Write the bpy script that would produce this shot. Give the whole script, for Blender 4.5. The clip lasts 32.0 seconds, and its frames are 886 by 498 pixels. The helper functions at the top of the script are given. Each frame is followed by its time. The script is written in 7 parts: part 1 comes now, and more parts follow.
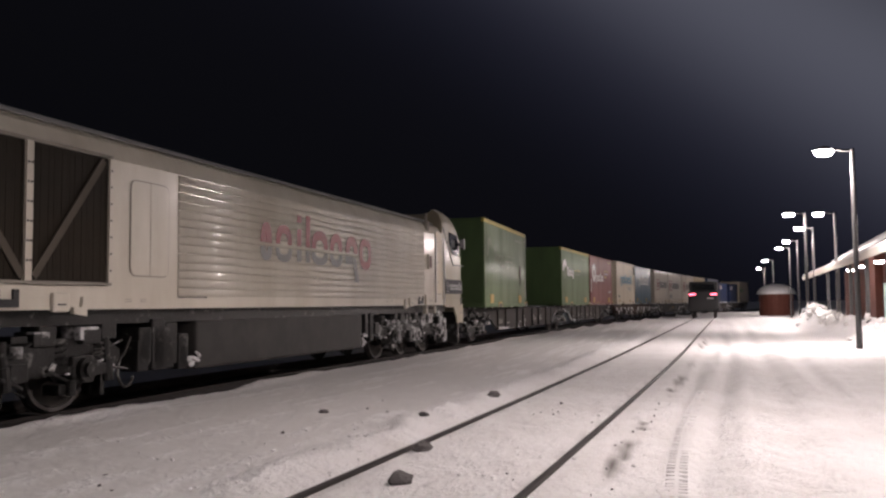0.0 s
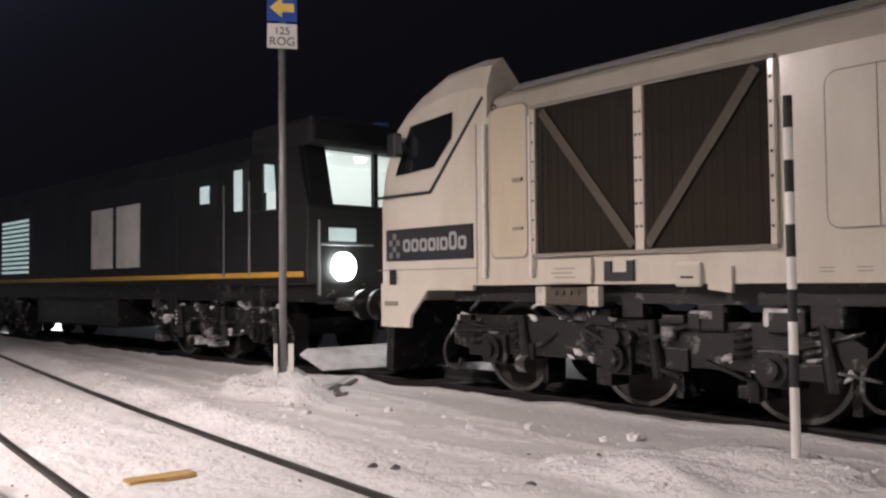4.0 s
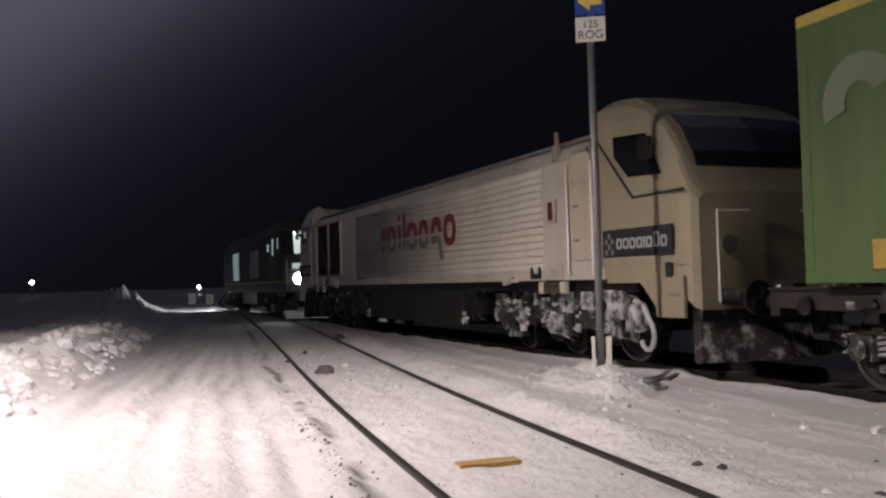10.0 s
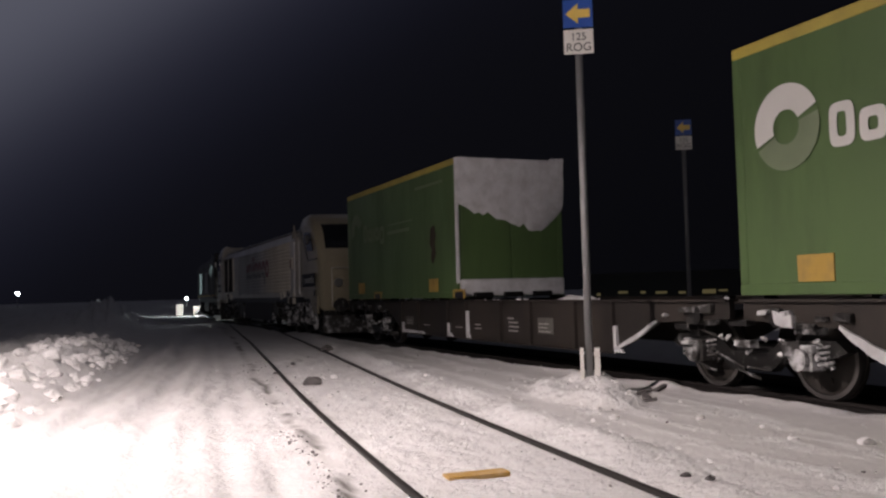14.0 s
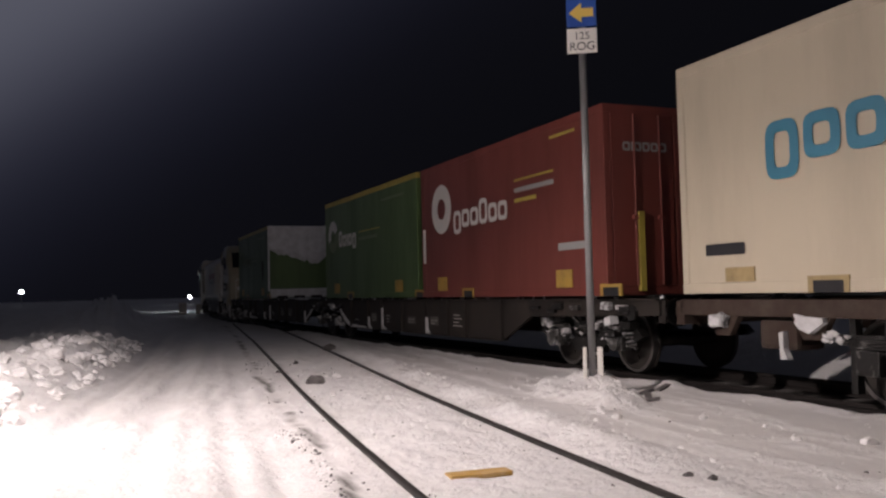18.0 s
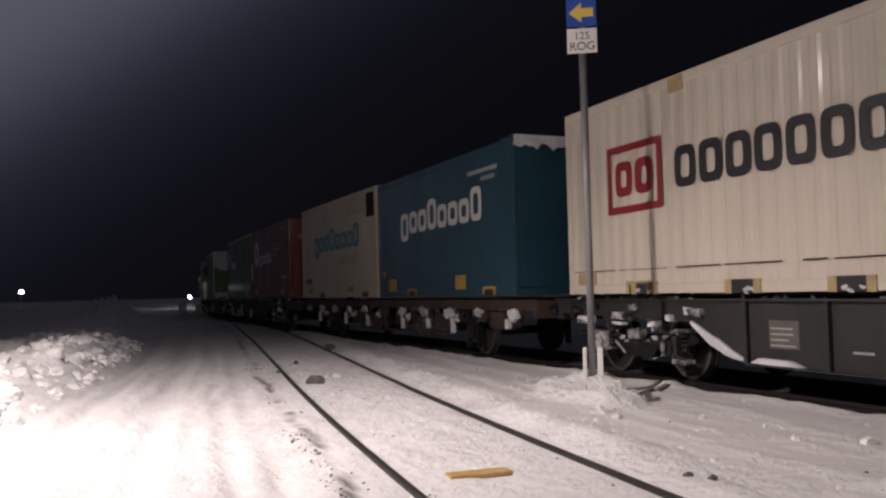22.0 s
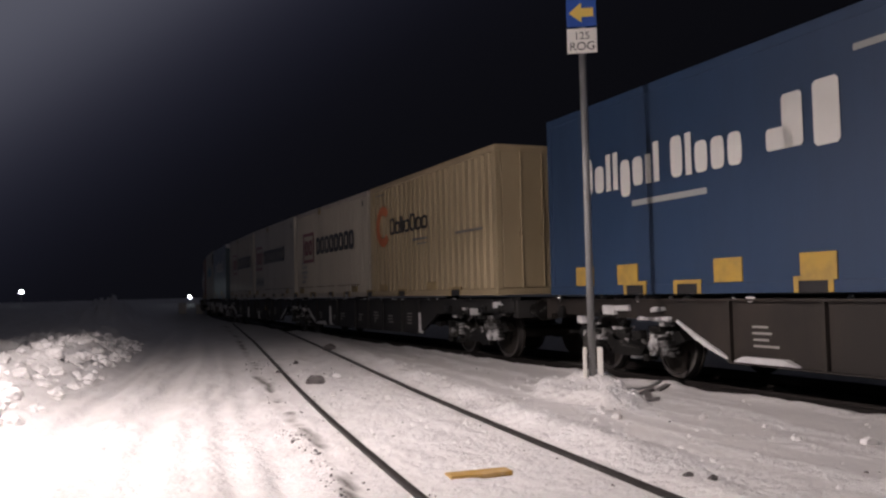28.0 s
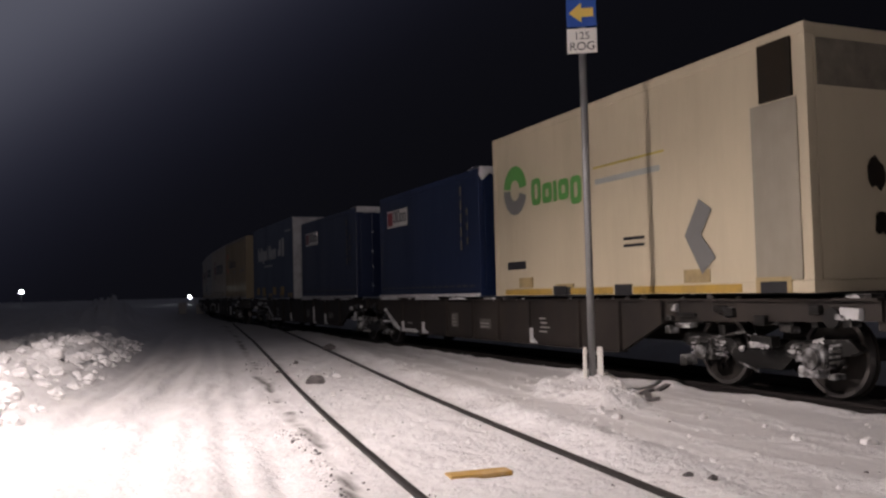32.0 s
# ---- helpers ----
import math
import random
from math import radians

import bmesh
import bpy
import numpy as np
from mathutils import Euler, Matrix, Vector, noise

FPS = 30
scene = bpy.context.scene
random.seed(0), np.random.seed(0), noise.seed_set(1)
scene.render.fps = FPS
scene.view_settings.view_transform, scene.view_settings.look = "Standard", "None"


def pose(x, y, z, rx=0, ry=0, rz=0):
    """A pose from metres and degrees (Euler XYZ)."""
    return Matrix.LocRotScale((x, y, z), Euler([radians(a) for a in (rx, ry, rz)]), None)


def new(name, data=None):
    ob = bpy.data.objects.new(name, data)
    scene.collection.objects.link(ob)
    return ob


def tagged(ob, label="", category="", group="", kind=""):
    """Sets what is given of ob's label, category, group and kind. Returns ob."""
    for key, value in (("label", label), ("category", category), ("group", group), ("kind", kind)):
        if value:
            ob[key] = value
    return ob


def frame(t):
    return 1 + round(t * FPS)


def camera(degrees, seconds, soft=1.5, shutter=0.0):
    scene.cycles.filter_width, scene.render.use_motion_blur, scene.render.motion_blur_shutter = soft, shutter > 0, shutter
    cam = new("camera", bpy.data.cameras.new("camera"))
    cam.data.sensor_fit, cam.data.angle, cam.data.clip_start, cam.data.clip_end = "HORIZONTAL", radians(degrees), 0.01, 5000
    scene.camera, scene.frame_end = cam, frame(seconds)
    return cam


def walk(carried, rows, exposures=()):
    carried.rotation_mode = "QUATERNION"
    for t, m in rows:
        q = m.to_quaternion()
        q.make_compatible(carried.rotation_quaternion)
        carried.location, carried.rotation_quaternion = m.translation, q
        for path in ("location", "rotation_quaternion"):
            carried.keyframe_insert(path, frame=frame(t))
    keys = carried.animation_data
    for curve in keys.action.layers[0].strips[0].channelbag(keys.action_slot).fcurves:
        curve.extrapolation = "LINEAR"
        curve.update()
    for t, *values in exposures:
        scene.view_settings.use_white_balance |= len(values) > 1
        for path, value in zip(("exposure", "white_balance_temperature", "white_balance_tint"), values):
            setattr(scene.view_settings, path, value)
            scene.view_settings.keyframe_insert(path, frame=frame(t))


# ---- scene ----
# ---------------- camera ----------------
EYE_Z = 1.359
cam = camera(54.17, 32.0, soft=2.4)
TURNS = [  # seconds, yaw, pitch, lean
    (0, -74.50, 3.63, 0.50), (0.5, -66.15, 3.47, 0.47), (1, -53.05, 3.27, 0.62), (1.5, -38.38, 3.02, 0.43),
    (2, -18.55, 2.99, 0.28), (2.5, -3.89, 2.67, 0.06), (3, 14.95, 2.32, 0.21), (3.5, 29.93, 2.36, -0.05),
    (4, 49.22, 2.25, 0.56), (4.5, 60.01, 2.25, 1.13), (5.2, 65.2, 2.2, 1.1), (6.5, 65.65, 2.10, 1.03),
    (7, 65.48, 2.13, 1.05), (7.5, 65.48, 2.15, 1.03), (8, 66.04, 2.21, 1.37), (8.5, 65.44, 2.15, 0.95),
    (9, 64.89, 2.17, 1.18), (9.5, 67.11, 2.04, 2.19), (10, 69.87, 2.15, 1.49), (10.5, 69.63, 2.16, 1.30),
    (11, 69.58, 2.25, 1.57), (11.5, 69.56, 2.78, 1.78), (12, 69.44, 3.26, 1.67), (12.5, 69.24, 3.20, 1.67),
    (13, 69.02, 2.96, 1.38), (13.5, 69.02, 2.91, 1.38), (14, 69.12, 2.87, 1.46), (14.5, 69.14, 2.80, 1.35),
    (16.5, 69.31, 2.81, 1.35), (32, 69.31, 2.81, 1.35),
]
walk(cam, [(t, pose(0, 0, EYE_Z, 90 + p, l, y)) for t, y, p, l in TURNS],
     exposures=[(0, 0.08), (1, 0.08), (2, 0.4), (3, 0.68), (4, 0.4), (6.5, 0.0), (10.5, 0.02), (12.5, 0.15), (32, 0.15)])

# ---------------- the plan ----------------
KA, X0, Y_TRAIN, RAIL_TOP = -0.0018178, 5.4456, 8.35, 0.06
BEND, KB = -27.0, 0.0031   # past this the line bends back
SPEED = (3.2349, -0.0969, 1.1151, -0.6058, 0.124)


def arc(a, off=0.0):
    """Place and heading of the train's track at a metres along it; off: metres to the far side."""
    q = max(a, BEND)
    th = (q - X0) * KA
    x, y = X0 + math.sin(th) / KA, Y_TRAIN + (1 - math.cos(th)) / KA
    if a < BEND:
        d = min(BEND - a, 55.0)
        th2 = th - KB * d
        x -= d * math.cos((th + th2) / 2)
        y -= d * math.sin((th + th2) / 2)
        th = th2
        if BEND - a > 55.0:
            x -= (BEND - a - 55.0) * math.cos(th)
            y -= (BEND - a - 55.0) * math.sin(th)
    # the line swings a little towards the platform about 26 m on, and back
    swing = 0.45 * math.exp(-((a - 26.0) / 8.5) ** 2)
    y -= swing
    th += swing * 2 * (a - 26.0) / 8.5 ** 2
    return x - off * math.sin(th), y + off * math.cos(th), th


def run(t):
    """How far the train has gone by t."""
    return -sum(c * (t / 16) ** (k + 1) * 16 for k, c in enumerate(SPEED))


def near_y(x):
    """The near rail's line across the yard."""
    q = max(-26.0, min(24.0, x))
    y = 1.5714 - 0.13 * math.exp(-((x + 9.0) / 8.0) ** 2) - 0.07366 * q + 0.000472 * q * q - 1.18e-6 * q ** 3
    slope = -0.07366 + 2 * 0.000472 * q - 3.54e-6 * q * q
    return y + slope * (x - q) * 0.9


# ---------------- world and lamps ----------------
world = bpy.data.worlds.new("night")
scene.world = world
world.use_nodes = True
wn = world.node_tree
wbg = wn.nodes["Background"]
wtc = wn.nodes.new("ShaderNodeTexCoord")
wsep = wn.nodes.new("ShaderNodeSeparateXYZ")
wramp = wn.nodes.new("ShaderNodeValToRGB")
wn.links.new(wtc.outputs["Generated"], wsep.inputs[0])
# light haze over the platform side, dark over the tracks
wmul = wn.nodes.new("ShaderNodeMath")
wmul.operation, wmul.inputs[1].default_value = "MULTIPLY_ADD", -0.7
wn.links.new(wsep.outputs["Y"], wmul.inputs[0])
wn.links.new(wsep.outputs["Z"], wmul.inputs[2])
wadd = wn.nodes.new("ShaderNodeMath")
wadd.inputs[1].default_value = 0.4
wn.links.new(wmul.outputs[0], wadd.inputs[0])
for _p, _c in ((0.12, (0.0024, 0.0024, 0.0034)), (0.30, (0.0030, 0.0030, 0.0042)), (0.45, (0.0036, 0.0036, 0.0056)), (0.56, (0.0080, 0.0083, 0.0145)), (0.66, (0.027, 0.0275, 0.042)), (0.78, (0.105, 0.107, 0.138)), (0.90, (0.022, 0.022, 0.028))):
    wramp.color_ramp.elements.new(_p).color = (*_c, 1)
wramp.color_ramp.interpolation = "B_SPLINE"
wramp.color_ramp.elements[0].position, wramp.color_ramp.elements[0].color = 0.0, (0.0020, 0.0020, 0.0028, 1)
wramp.color_ramp.elements[-1].position, wramp.color_ramp.elements[-1].color = 1.0, (0.004, 0.004, 0.005, 1)
wn.links.new(wadd.outputs[0], wramp.inputs[0])
wn.links.new(wramp.outputs[0], wbg.inputs[0])
wbg.inputs[1].default_value = 1.0

LAMPS = [  # x, y, z, watts downwards, watts of sideways spill
    (-8.3, -1.5, 5.7, 1650, 580), (8.7, -2.6, 5.9, 1600, 210), (26.8, -4.0, 5.6, 2139, 775), (45.7, -5.1, 5.6, 966, 350), (46.0, -6.5, 5.6, 331, 120),
    (55.0, -6.7, 5.6, 1173, 425), (66.5, -7.2, 5.6, 1173, 425), (75.0, -7.6, 5.6, 897, 325), (97.0, -8.4, 5.6, 897, 325), (120.0, -9.5, 5.6, 897, 325),
]

# ---------------- small tools ----------------
def part(name, bm, material, parent=None, label="", smooth=False):
    """One bmesh as one mesh object, under a thing or a part."""
    me = bpy.data.meshes.new(name)
    if smooth:
        for fc in bm.faces:
            fc.smooth = True
    bm.normal_update()
    bm.to_mesh(me)
    bm.free()
    me.materials.append(material)
    ob = new(name, me)
    ob.parent = parent
    if label:
        tagged(ob, label)
    return ob


def thing(name, label, category, group="", m=None):
    ob = new(name)
    ob.empty_display_size = 0.2
    tagged(ob, label, category, group)
    if m is not None:
        ob.matrix_basis = m
    return ob


def box(bm, x0, x1, y0, y1, z0, z1, bev=0.0):
    r = bmesh.ops.create_cube(bm, size=1)
    for v in r["verts"]:
        v.co = ((x0 + x1) / 2 + v.co.x * (x1 - x0), (y0 + y1) / 2 + v.co.y * (y1 - y0), (z0 + z1) / 2 + v.co.z * (z1 - z0))
    if bev:
        ed = list({e for v in r["verts"] for e in v.link_edges})
        bmesh.ops.bevel(bm, geom=ed, offset=bev, segments=2, affect="EDGES", profile=0.6)
    return bm


def boxes(*items, bev=0.0):
    bm = bmesh.new()
    for b in items:
        box(bm, *b, bev=bev)
    return bm


def cyl(bm, c, axis, r, length, seg=20, r2=None):
    m = Matrix.Translation(c)
    if axis == "x":
        m = m @ Matrix.Rotation(radians(90), 4, "Y")
    elif axis == "y":
        m = m @ Matrix.Rotation(radians(90), 4, "X")
    bmesh.ops.create_cone(bm, cap_ends=True, segments=seg, radius1=r, radius2=r if r2 is None else r2, depth=length, matrix=m)
    return bm


def bar(bm, a, b, r, seg=8):
    """A round bar from a to b."""
    a, b = Vector(a), Vector(b)
    m = Matrix.Translation((a + b) / 2) @ (b - a).to_track_quat("Z", "Y").to_matrix().to_4x4()
    bmesh.ops.create_cone(bm, cap_ends=True, segments=seg, radius1=r, radius2=r, depth=(b - a).length, matrix=m)
    return bm


def plank(bm, a, b, w, d):
    """A flat bar from a to b in the x-z plane: w wide, d thick (along y)."""
    a, b = Vector(a), Vector(b)
    u = (b - a).normalized()
    n = Vector((-u.z, 0, u.x)) * w / 2
    y = Vector((0, d / 2, 0))
    vs = [bm.verts.new(p + s) for s in (-y, y) for p in (a - n, b - n, b + n, a + n)]
    for q in ((0, 1, 2, 3), (7, 6, 5, 4), (0, 4, 5, 1), (1, 5, 6, 2), (2, 6, 7, 3), (3, 7, 4, 0)):
        bm.faces.new([vs[i] for i in q])
    return bm


def slab(bm, pts, y0, y1):
    """A plate with outline pts in x-z from y0 to y1."""
    f = [bm.verts.new((x, y0, z)) for x, z in pts]
    g = [bm.verts.new((x, y1, z)) for x, z in pts]
    n = len(pts)
    bm.faces.new(f)
    bm.faces.new(g[::-1])
    for i in range(n):
        bm.faces.new((f[i], g[i], g[(i + 1) % n], f[(i + 1) % n]))
    bmesh.ops.recalc_face_normals(bm, faces=bm.faces[:])
    return bm


def loft(bm, rings, caps=True):
    """Skin over rings of equal count."""
    vs = [[bm.verts.new(p) for p in r] for r in rings]
    n = len(vs[0])
    for a, b in zip(vs, vs[1:]):
        for i in range(n):
            bm.faces.new((a[i], a[(i + 1) % n], b[(i + 1) % n], b[i]))
    if caps:
        bm.faces.new(vs[0][::-1])
        bm.faces.new(vs[-1])
    bmesh.ops.recalc_face_normals(bm, faces=bm.faces[:])
    return bm


def tube(bm, pts, r, seg=7):
    """A bent round bar through pts."""
    rings = []
    for i, p in enumerate(pts):
        t = (Vector(pts[min(i + 1, len(pts) - 1)]) - Vector(pts[max(i - 1, 0)])).normalized()
        a = t.cross(Vector((0.31, 0.87, 0.38))).normalized()
        b = t.cross(a)
        rings.append([tuple(Vector(p) + (a * math.cos(k * math.tau / seg) + b * math.sin(k * math.tau / seg)) * r) for k in range(seg)])
    return loft(bm, rings)


def lumps(bm, rng, n, cx, cy, cz, sx, sy, sz, r0, r1, sub=1):
    """n uneven clods within a box."""
    for _ in range(n):
        c = Vector((cx + rng.uniform(-sx, sx), cy + rng.uniform(-sy, sy), cz + rng.uniform(-sz, sz)))
        r = rng.uniform(r0, r1)
        made = bmesh.ops.create_icosphere(bm, subdivisions=sub, radius=r, matrix=Matrix.Translation(c))
        k = Vector((rng.uniform(0.7, 1.9), rng.uniform(0.5, 1.0), rng.uniform(0.35, 1.0)))
        tilt = Matrix.Rotation(rng.uniform(-0.7, 0.7), 3, "Y")
        for v in made["verts"]:
            d = v.co - c
            d = tilt @ (Vector((d.x * k.x, d.y * k.y, d.z * k.z)) * rng.uniform(0.6, 1.25))
            v.co = c + d
    return bm


def lettering(name, words, size, material, parent, m, label="", squeeze=1.0):
    """Words in the built-in font as a thin mesh; the text's plane is its own x-y."""
    cu = bpy.data.curves.new(name, "FONT")
    cu.body, cu.size, cu.extrude, cu.align_x, cu.align_y = words, size, 0.002, "CENTER", "CENTER"
    tmp = bpy.data.objects.new(name, cu)
    scene.collection.objects.link(tmp)
    me = bpy.data.meshes.new_from_object(tmp.evaluated_get(bpy.context.evaluated_depsgraph_get()))
    bpy.data.objects.remove(tmp)
    bpy.data.curves.remove(cu)
    me.transform(Matrix.Diagonal((squeeze, 1, 1, 1)))
    me.name = name
    me.materials.clear()
    me.materials.append(material)
    ob = new(name, me)
    ob.parent = parent
    ob.matrix_basis = m
    if label:
        tagged(ob, label)
    return ob


# ---------------- materials ----------------
def mat(name, color, rough=0.6, metal=0.0, var=0.12, scale=3.0, bump=0.0, bscale=40.0, dirt=None, dirt_amount=0.0, dscale=1.3, streak=1.0, edge=(0.42, 0.72), spec=0.5, coat=0.0, emit=None, power=0.0):
    """A painted or rough surface: fine and broad variation, dirt in stains or streaks, fine relief."""
    m = bpy.data.materials.new(name)
    m.use_nodes = True
    nt = m.node_tree
    b = nt.nodes["Principled BSDF"]
    b.inputs["Roughness"].default_value = rough
    b.inputs["Metallic"].default_value = metal
    b.inputs["Specular IOR Level"].default_value = spec
    b.inputs["Coat Weight"].default_value = coat
    b.inputs["Coat Roughness"].default_value = 0.12
    tc = nt.nodes.new("ShaderNodeTexCoord")
    mp = nt.nodes.new("ShaderNodeMapping")
    mp.inputs["Scale"].default_value = (1, 1, 1 / streak)
    nt.links.new(tc.outputs["Object"], mp.inputs[0])
    last = None
    n1 = nt.nodes.new("ShaderNodeTexNoise")
    n1.inputs["Scale"].default_value, n1.inputs["Detail"].default_value = scale, 6
    nt.links.new(tc.outputs["Object"], n1.inputs["Vector"])
    mx = nt.nodes.new("ShaderNodeMixRGB")
    mx.inputs[1].default_value = tuple(c * (1 - var) for c in color) + (1,)
    mx.inputs[2].default_value = tuple(min(1, c * (1 + var)) for c in color) + (1,)
    nt.links.new(n1.outputs["Fac"], mx.inputs[0])
    last = mx.outputs[0]
    if dirt:
        n2 = nt.nodes.new("ShaderNodeTexNoise")
        n2.inputs["Scale"].default_value, n2.inputs["Detail"].default_value, n2.inputs["Roughness"].default_value = dscale, 8, 0.65
        nt.links.new(mp.outputs[0], n2.inputs["Vector"])
        rp = nt.nodes.new("ShaderNodeValToRGB")
        rp.color_ramp.elements[0].position, rp.color_ramp.elements[1].position = edge
        nt.links.new(n2.outputs["Fac"], rp.inputs[0])
        ml = nt.nodes.new("ShaderNodeMath")
        ml.operation = "MULTIPLY"
        ml.inputs[1].default_value = dirt_amount
        nt.links.new(rp.outputs[0], ml.inputs[0])
        m2 = nt.nodes.new("ShaderNodeMixRGB")
        m2.inputs[2].default_value = (*dirt, 1)
        nt.links.new(ml.outputs[0], m2.inputs[0])
        nt.links.new(last, m2.inputs[1])
        last = m2.outputs[0]
        rr = nt.nodes.new("ShaderNodeMapRange")
        rr.inputs["To Min"].default_value, rr.inputs["To Max"].default_value = rough, min(1, rough + 0.3)
        nt.links.new(ml.outputs[0], rr.inputs[0])
        nt.links.new(rr.outputs[0], b.inputs["Roughness"])
    nt.links.new(last, b.inputs["Base Color"])
    if bump:
        n3 = nt.nodes.new("ShaderNodeTexNoise")
        n3.inputs["Scale"].default_value, n3.inputs["Detail"].default_value, n3.inputs["Roughness"].default_value = bscale, 8, 0.62
        nt.links.new(tc.outputs["Object"], n3.inputs["Vector"])
        bp = nt.nodes.new("ShaderNodeBump")
        bp.inputs["Strength"].default_value, bp.inputs["Distance"].default_value = bump, 0.02
        nt.links.new(n3.outputs["Fac"], bp.inputs["Height"])
        nt.links.new(bp.outputs[0], b.inputs["Normal"])
    if emit:
        b.inputs["Emission Color"].default_value = (*emit, 1)
        b.inputs["Emission Strength"].default_value = power
    return m


GRIME = (0.10, 0.085, 0.07)
M_SNOW = mat("snow", (0.84, 0.83, 0.83), 0.7, var=0.04, scale=1.2, bump=0.9, bscale=11, dirt=(0.66, 0.64, 0.62), dirt_amount=0.5, dscale=0.9, spec=0.3)
M_CRUST = mat("caked_snow", (0.62, 0.62, 0.63), 0.8, var=0.15, scale=6, bump=0.6, bscale=25, dirt=(0.3, 0.29, 0.28), dirt_amount=0.55, dscale=4, spec=0.25)
M_CLOD = mat("dirty_snow_clod", (0.12, 0.11, 0.11), 0.9, var=0.3, scale=9, bump=0.6, bscale=30)
M_BED = mat("trackbed_ballast", (0.045, 0.042, 0.04), 0.9, var=0.4, scale=14, bump=0.8, bscale=30, dirt=(0.50, 0.50, 0.51), dirt_amount=0.75, dscale=1.6, edge=(0.42, 0.60))
M_RAIL = mat("rail_steel", (0.022, 0.018, 0.017), 0.6, 0.2, var=0.3, scale=12)
M_SLEEPER = mat("sleeper_concrete", (0.10, 0.095, 0.09), 0.85, var=0.25, scale=6, bump=0.3)
M_WHITE = mat("loco_white_paint", (0.60, 0.56, 0.48), 0.33, var=0.04, scale=0.8, dirt=(0.31, 0.26, 0.18), dirt_amount=0.42, dscale=1.1, streak=4, coat=0.42)
M_CREAM = mat("loco_door_cream", (0.50, 0.44, 0.33), 0.42, var=0.05, scale=1.5, dirt=(0.36, 0.29, 0.19), dirt_amount=0.4, dscale=2.0, streak=3)
M_ROOF = mat("loco_roof_grey", (0.44, 0.43, 0.41), 0.5, var=0.08, scale=1.2, dirt=GRIME, dirt_amount=0.35, dscale=1.5)
M_BLACK = mat("black_paint", (0.018, 0.018, 0.02), 0.45, var=0.2, scale=5)
M_SIGNBLACK = mat("sign_navy_black", (0.012, 0.013, 0.018), 0.6, var=0.1, scale=4)
M_GRILL = mat("radiator_brown", (0.014, 0.0105, 0.007), 0.65, var=0.3, scale=4, dirt=(0.034, 0.024, 0.013), dirt_amount=0.5, dscale=3, streak=8, spec=0.2)
M_GRILLBAR = mat("grill_bar_tan", (0.055, 0.043, 0.028), 0.6, var=0.2, scale=6, dirt=GRIME, dirt_amount=0.4, dscale=4)
M_UNDER = mat("running_gear", (0.0065, 0.006, 0.0055), 0.45, 0.1, var=0.35, scale=6, bump=0.3, bscale=25, dirt=(0.17, 0.165, 0.16), dirt_amount=0.8, dscale=6.5, edge=(0.585, 0.66))
M_UNDERSNOW = mat("snow_caked_gear", (0.03, 0.028, 0.026), 0.75, var=0.3, scale=6, bump=0.6, bscale=18, dirt=(0.50, 0.50, 0.51), dirt_amount=0.8, dscale=4.0, edge=(0.50, 0.66))
M_PATCHY = mat("patchy_snow_on_steel", (0.60, 0.60, 0.61), 0.8, var=0.2, scale=6, bump=0.6, bscale=22, dirt=(0.035, 0.032, 0.03), dirt_amount=0.97, dscale=5.0, edge=(0.40, 0.60))
# Rear cab's cream, darker and yellower than the front cab's white.
M_DARKCREAM = mat("darker_cream_paint", (0.32, 0.285, 0.20), 0.35, var=0.05, scale=1.0, dirt=(0.24, 0.20, 0.13), dirt_amount=0.5, dscale=1.0, streak=3, coat=0.4)
M_RAILWHITE = mat("handrail_white", (0.75, 0.73, 0.70), 0.18, var=0.04, coat=0.8)
M_TYRE = mat("wheel_tread_steel", (0.16, 0.15, 0.145), 0.4, 0.7, var=0.15, scale=9)
M_WHEEL = mat("wheel_disc", (0.035, 0.03, 0.026), 0.65, 0.3, var=0.3, scale=7)
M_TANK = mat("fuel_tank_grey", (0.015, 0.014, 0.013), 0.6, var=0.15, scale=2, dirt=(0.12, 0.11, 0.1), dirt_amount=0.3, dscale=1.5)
M_RED = mat("logo_red", (0.21, 0.021, 0.025), 0.4, var=0.08)
M_GREYLOGO = mat("logo_grey", (0.16, 0.16, 0.155), 0.45, var=0.08)
M_GLASS = mat("dark_cab_glass", (0.008, 0.009, 0.011), 0.06, var=0.05, spec=0.6)
M_CHROME = mat("bare_steel", (0.5, 0.5, 0.5), 0.3, 0.9, var=0.1)
M_SEAM = mat("panel_seam", (0.24, 0.22, 0.19), 0.7, var=0.1)
M_DKLOCO = mat("dark_loco_paint", (0.006, 0.0065, 0.0075), 0.5, var=0.2, scale=2, dirt=(0.014, 0.013, 0.0125), dirt_amount=0.35, dscale=1.5, streak=3)
M_DKPANEL = mat("pale_panel", (0.56, 0.56, 0.55), 0.6, var=0.1, scale=2, dirt=(0.2, 0.2, 0.2), dirt_amount=0.4)
M_YELLOW = mat("yellow_plate", (0.44, 0.28, 0.055), 0.5, var=0.15, scale=4, dirt=GRIME, dirt_amount=0.55, dscale=4)
M_STRIPE = mat("yellow_stripe", (0.50, 0.29, 0.04), 0.5, var=0.1)
M_GALV = mat("galvanised_steel", (0.24, 0.24, 0.245), 0.5, 0.35, var=0.12, scale=8, dirt=(0.12, 0.12, 0.12), dirt_amount=0.3)
M_SIGNBLUE = mat("sign_blue", (0.02, 0.075, 0.33), 0.4, var=0.05)
M_SIGNYELLOW = mat("sign_arrow_yellow", (0.75, 0.52, 0.12), 0.4, var=0.05)
M_SIGNWHITE = mat("sign_white", (0.72, 0.70, 0.66), 0.4, var=0.04)
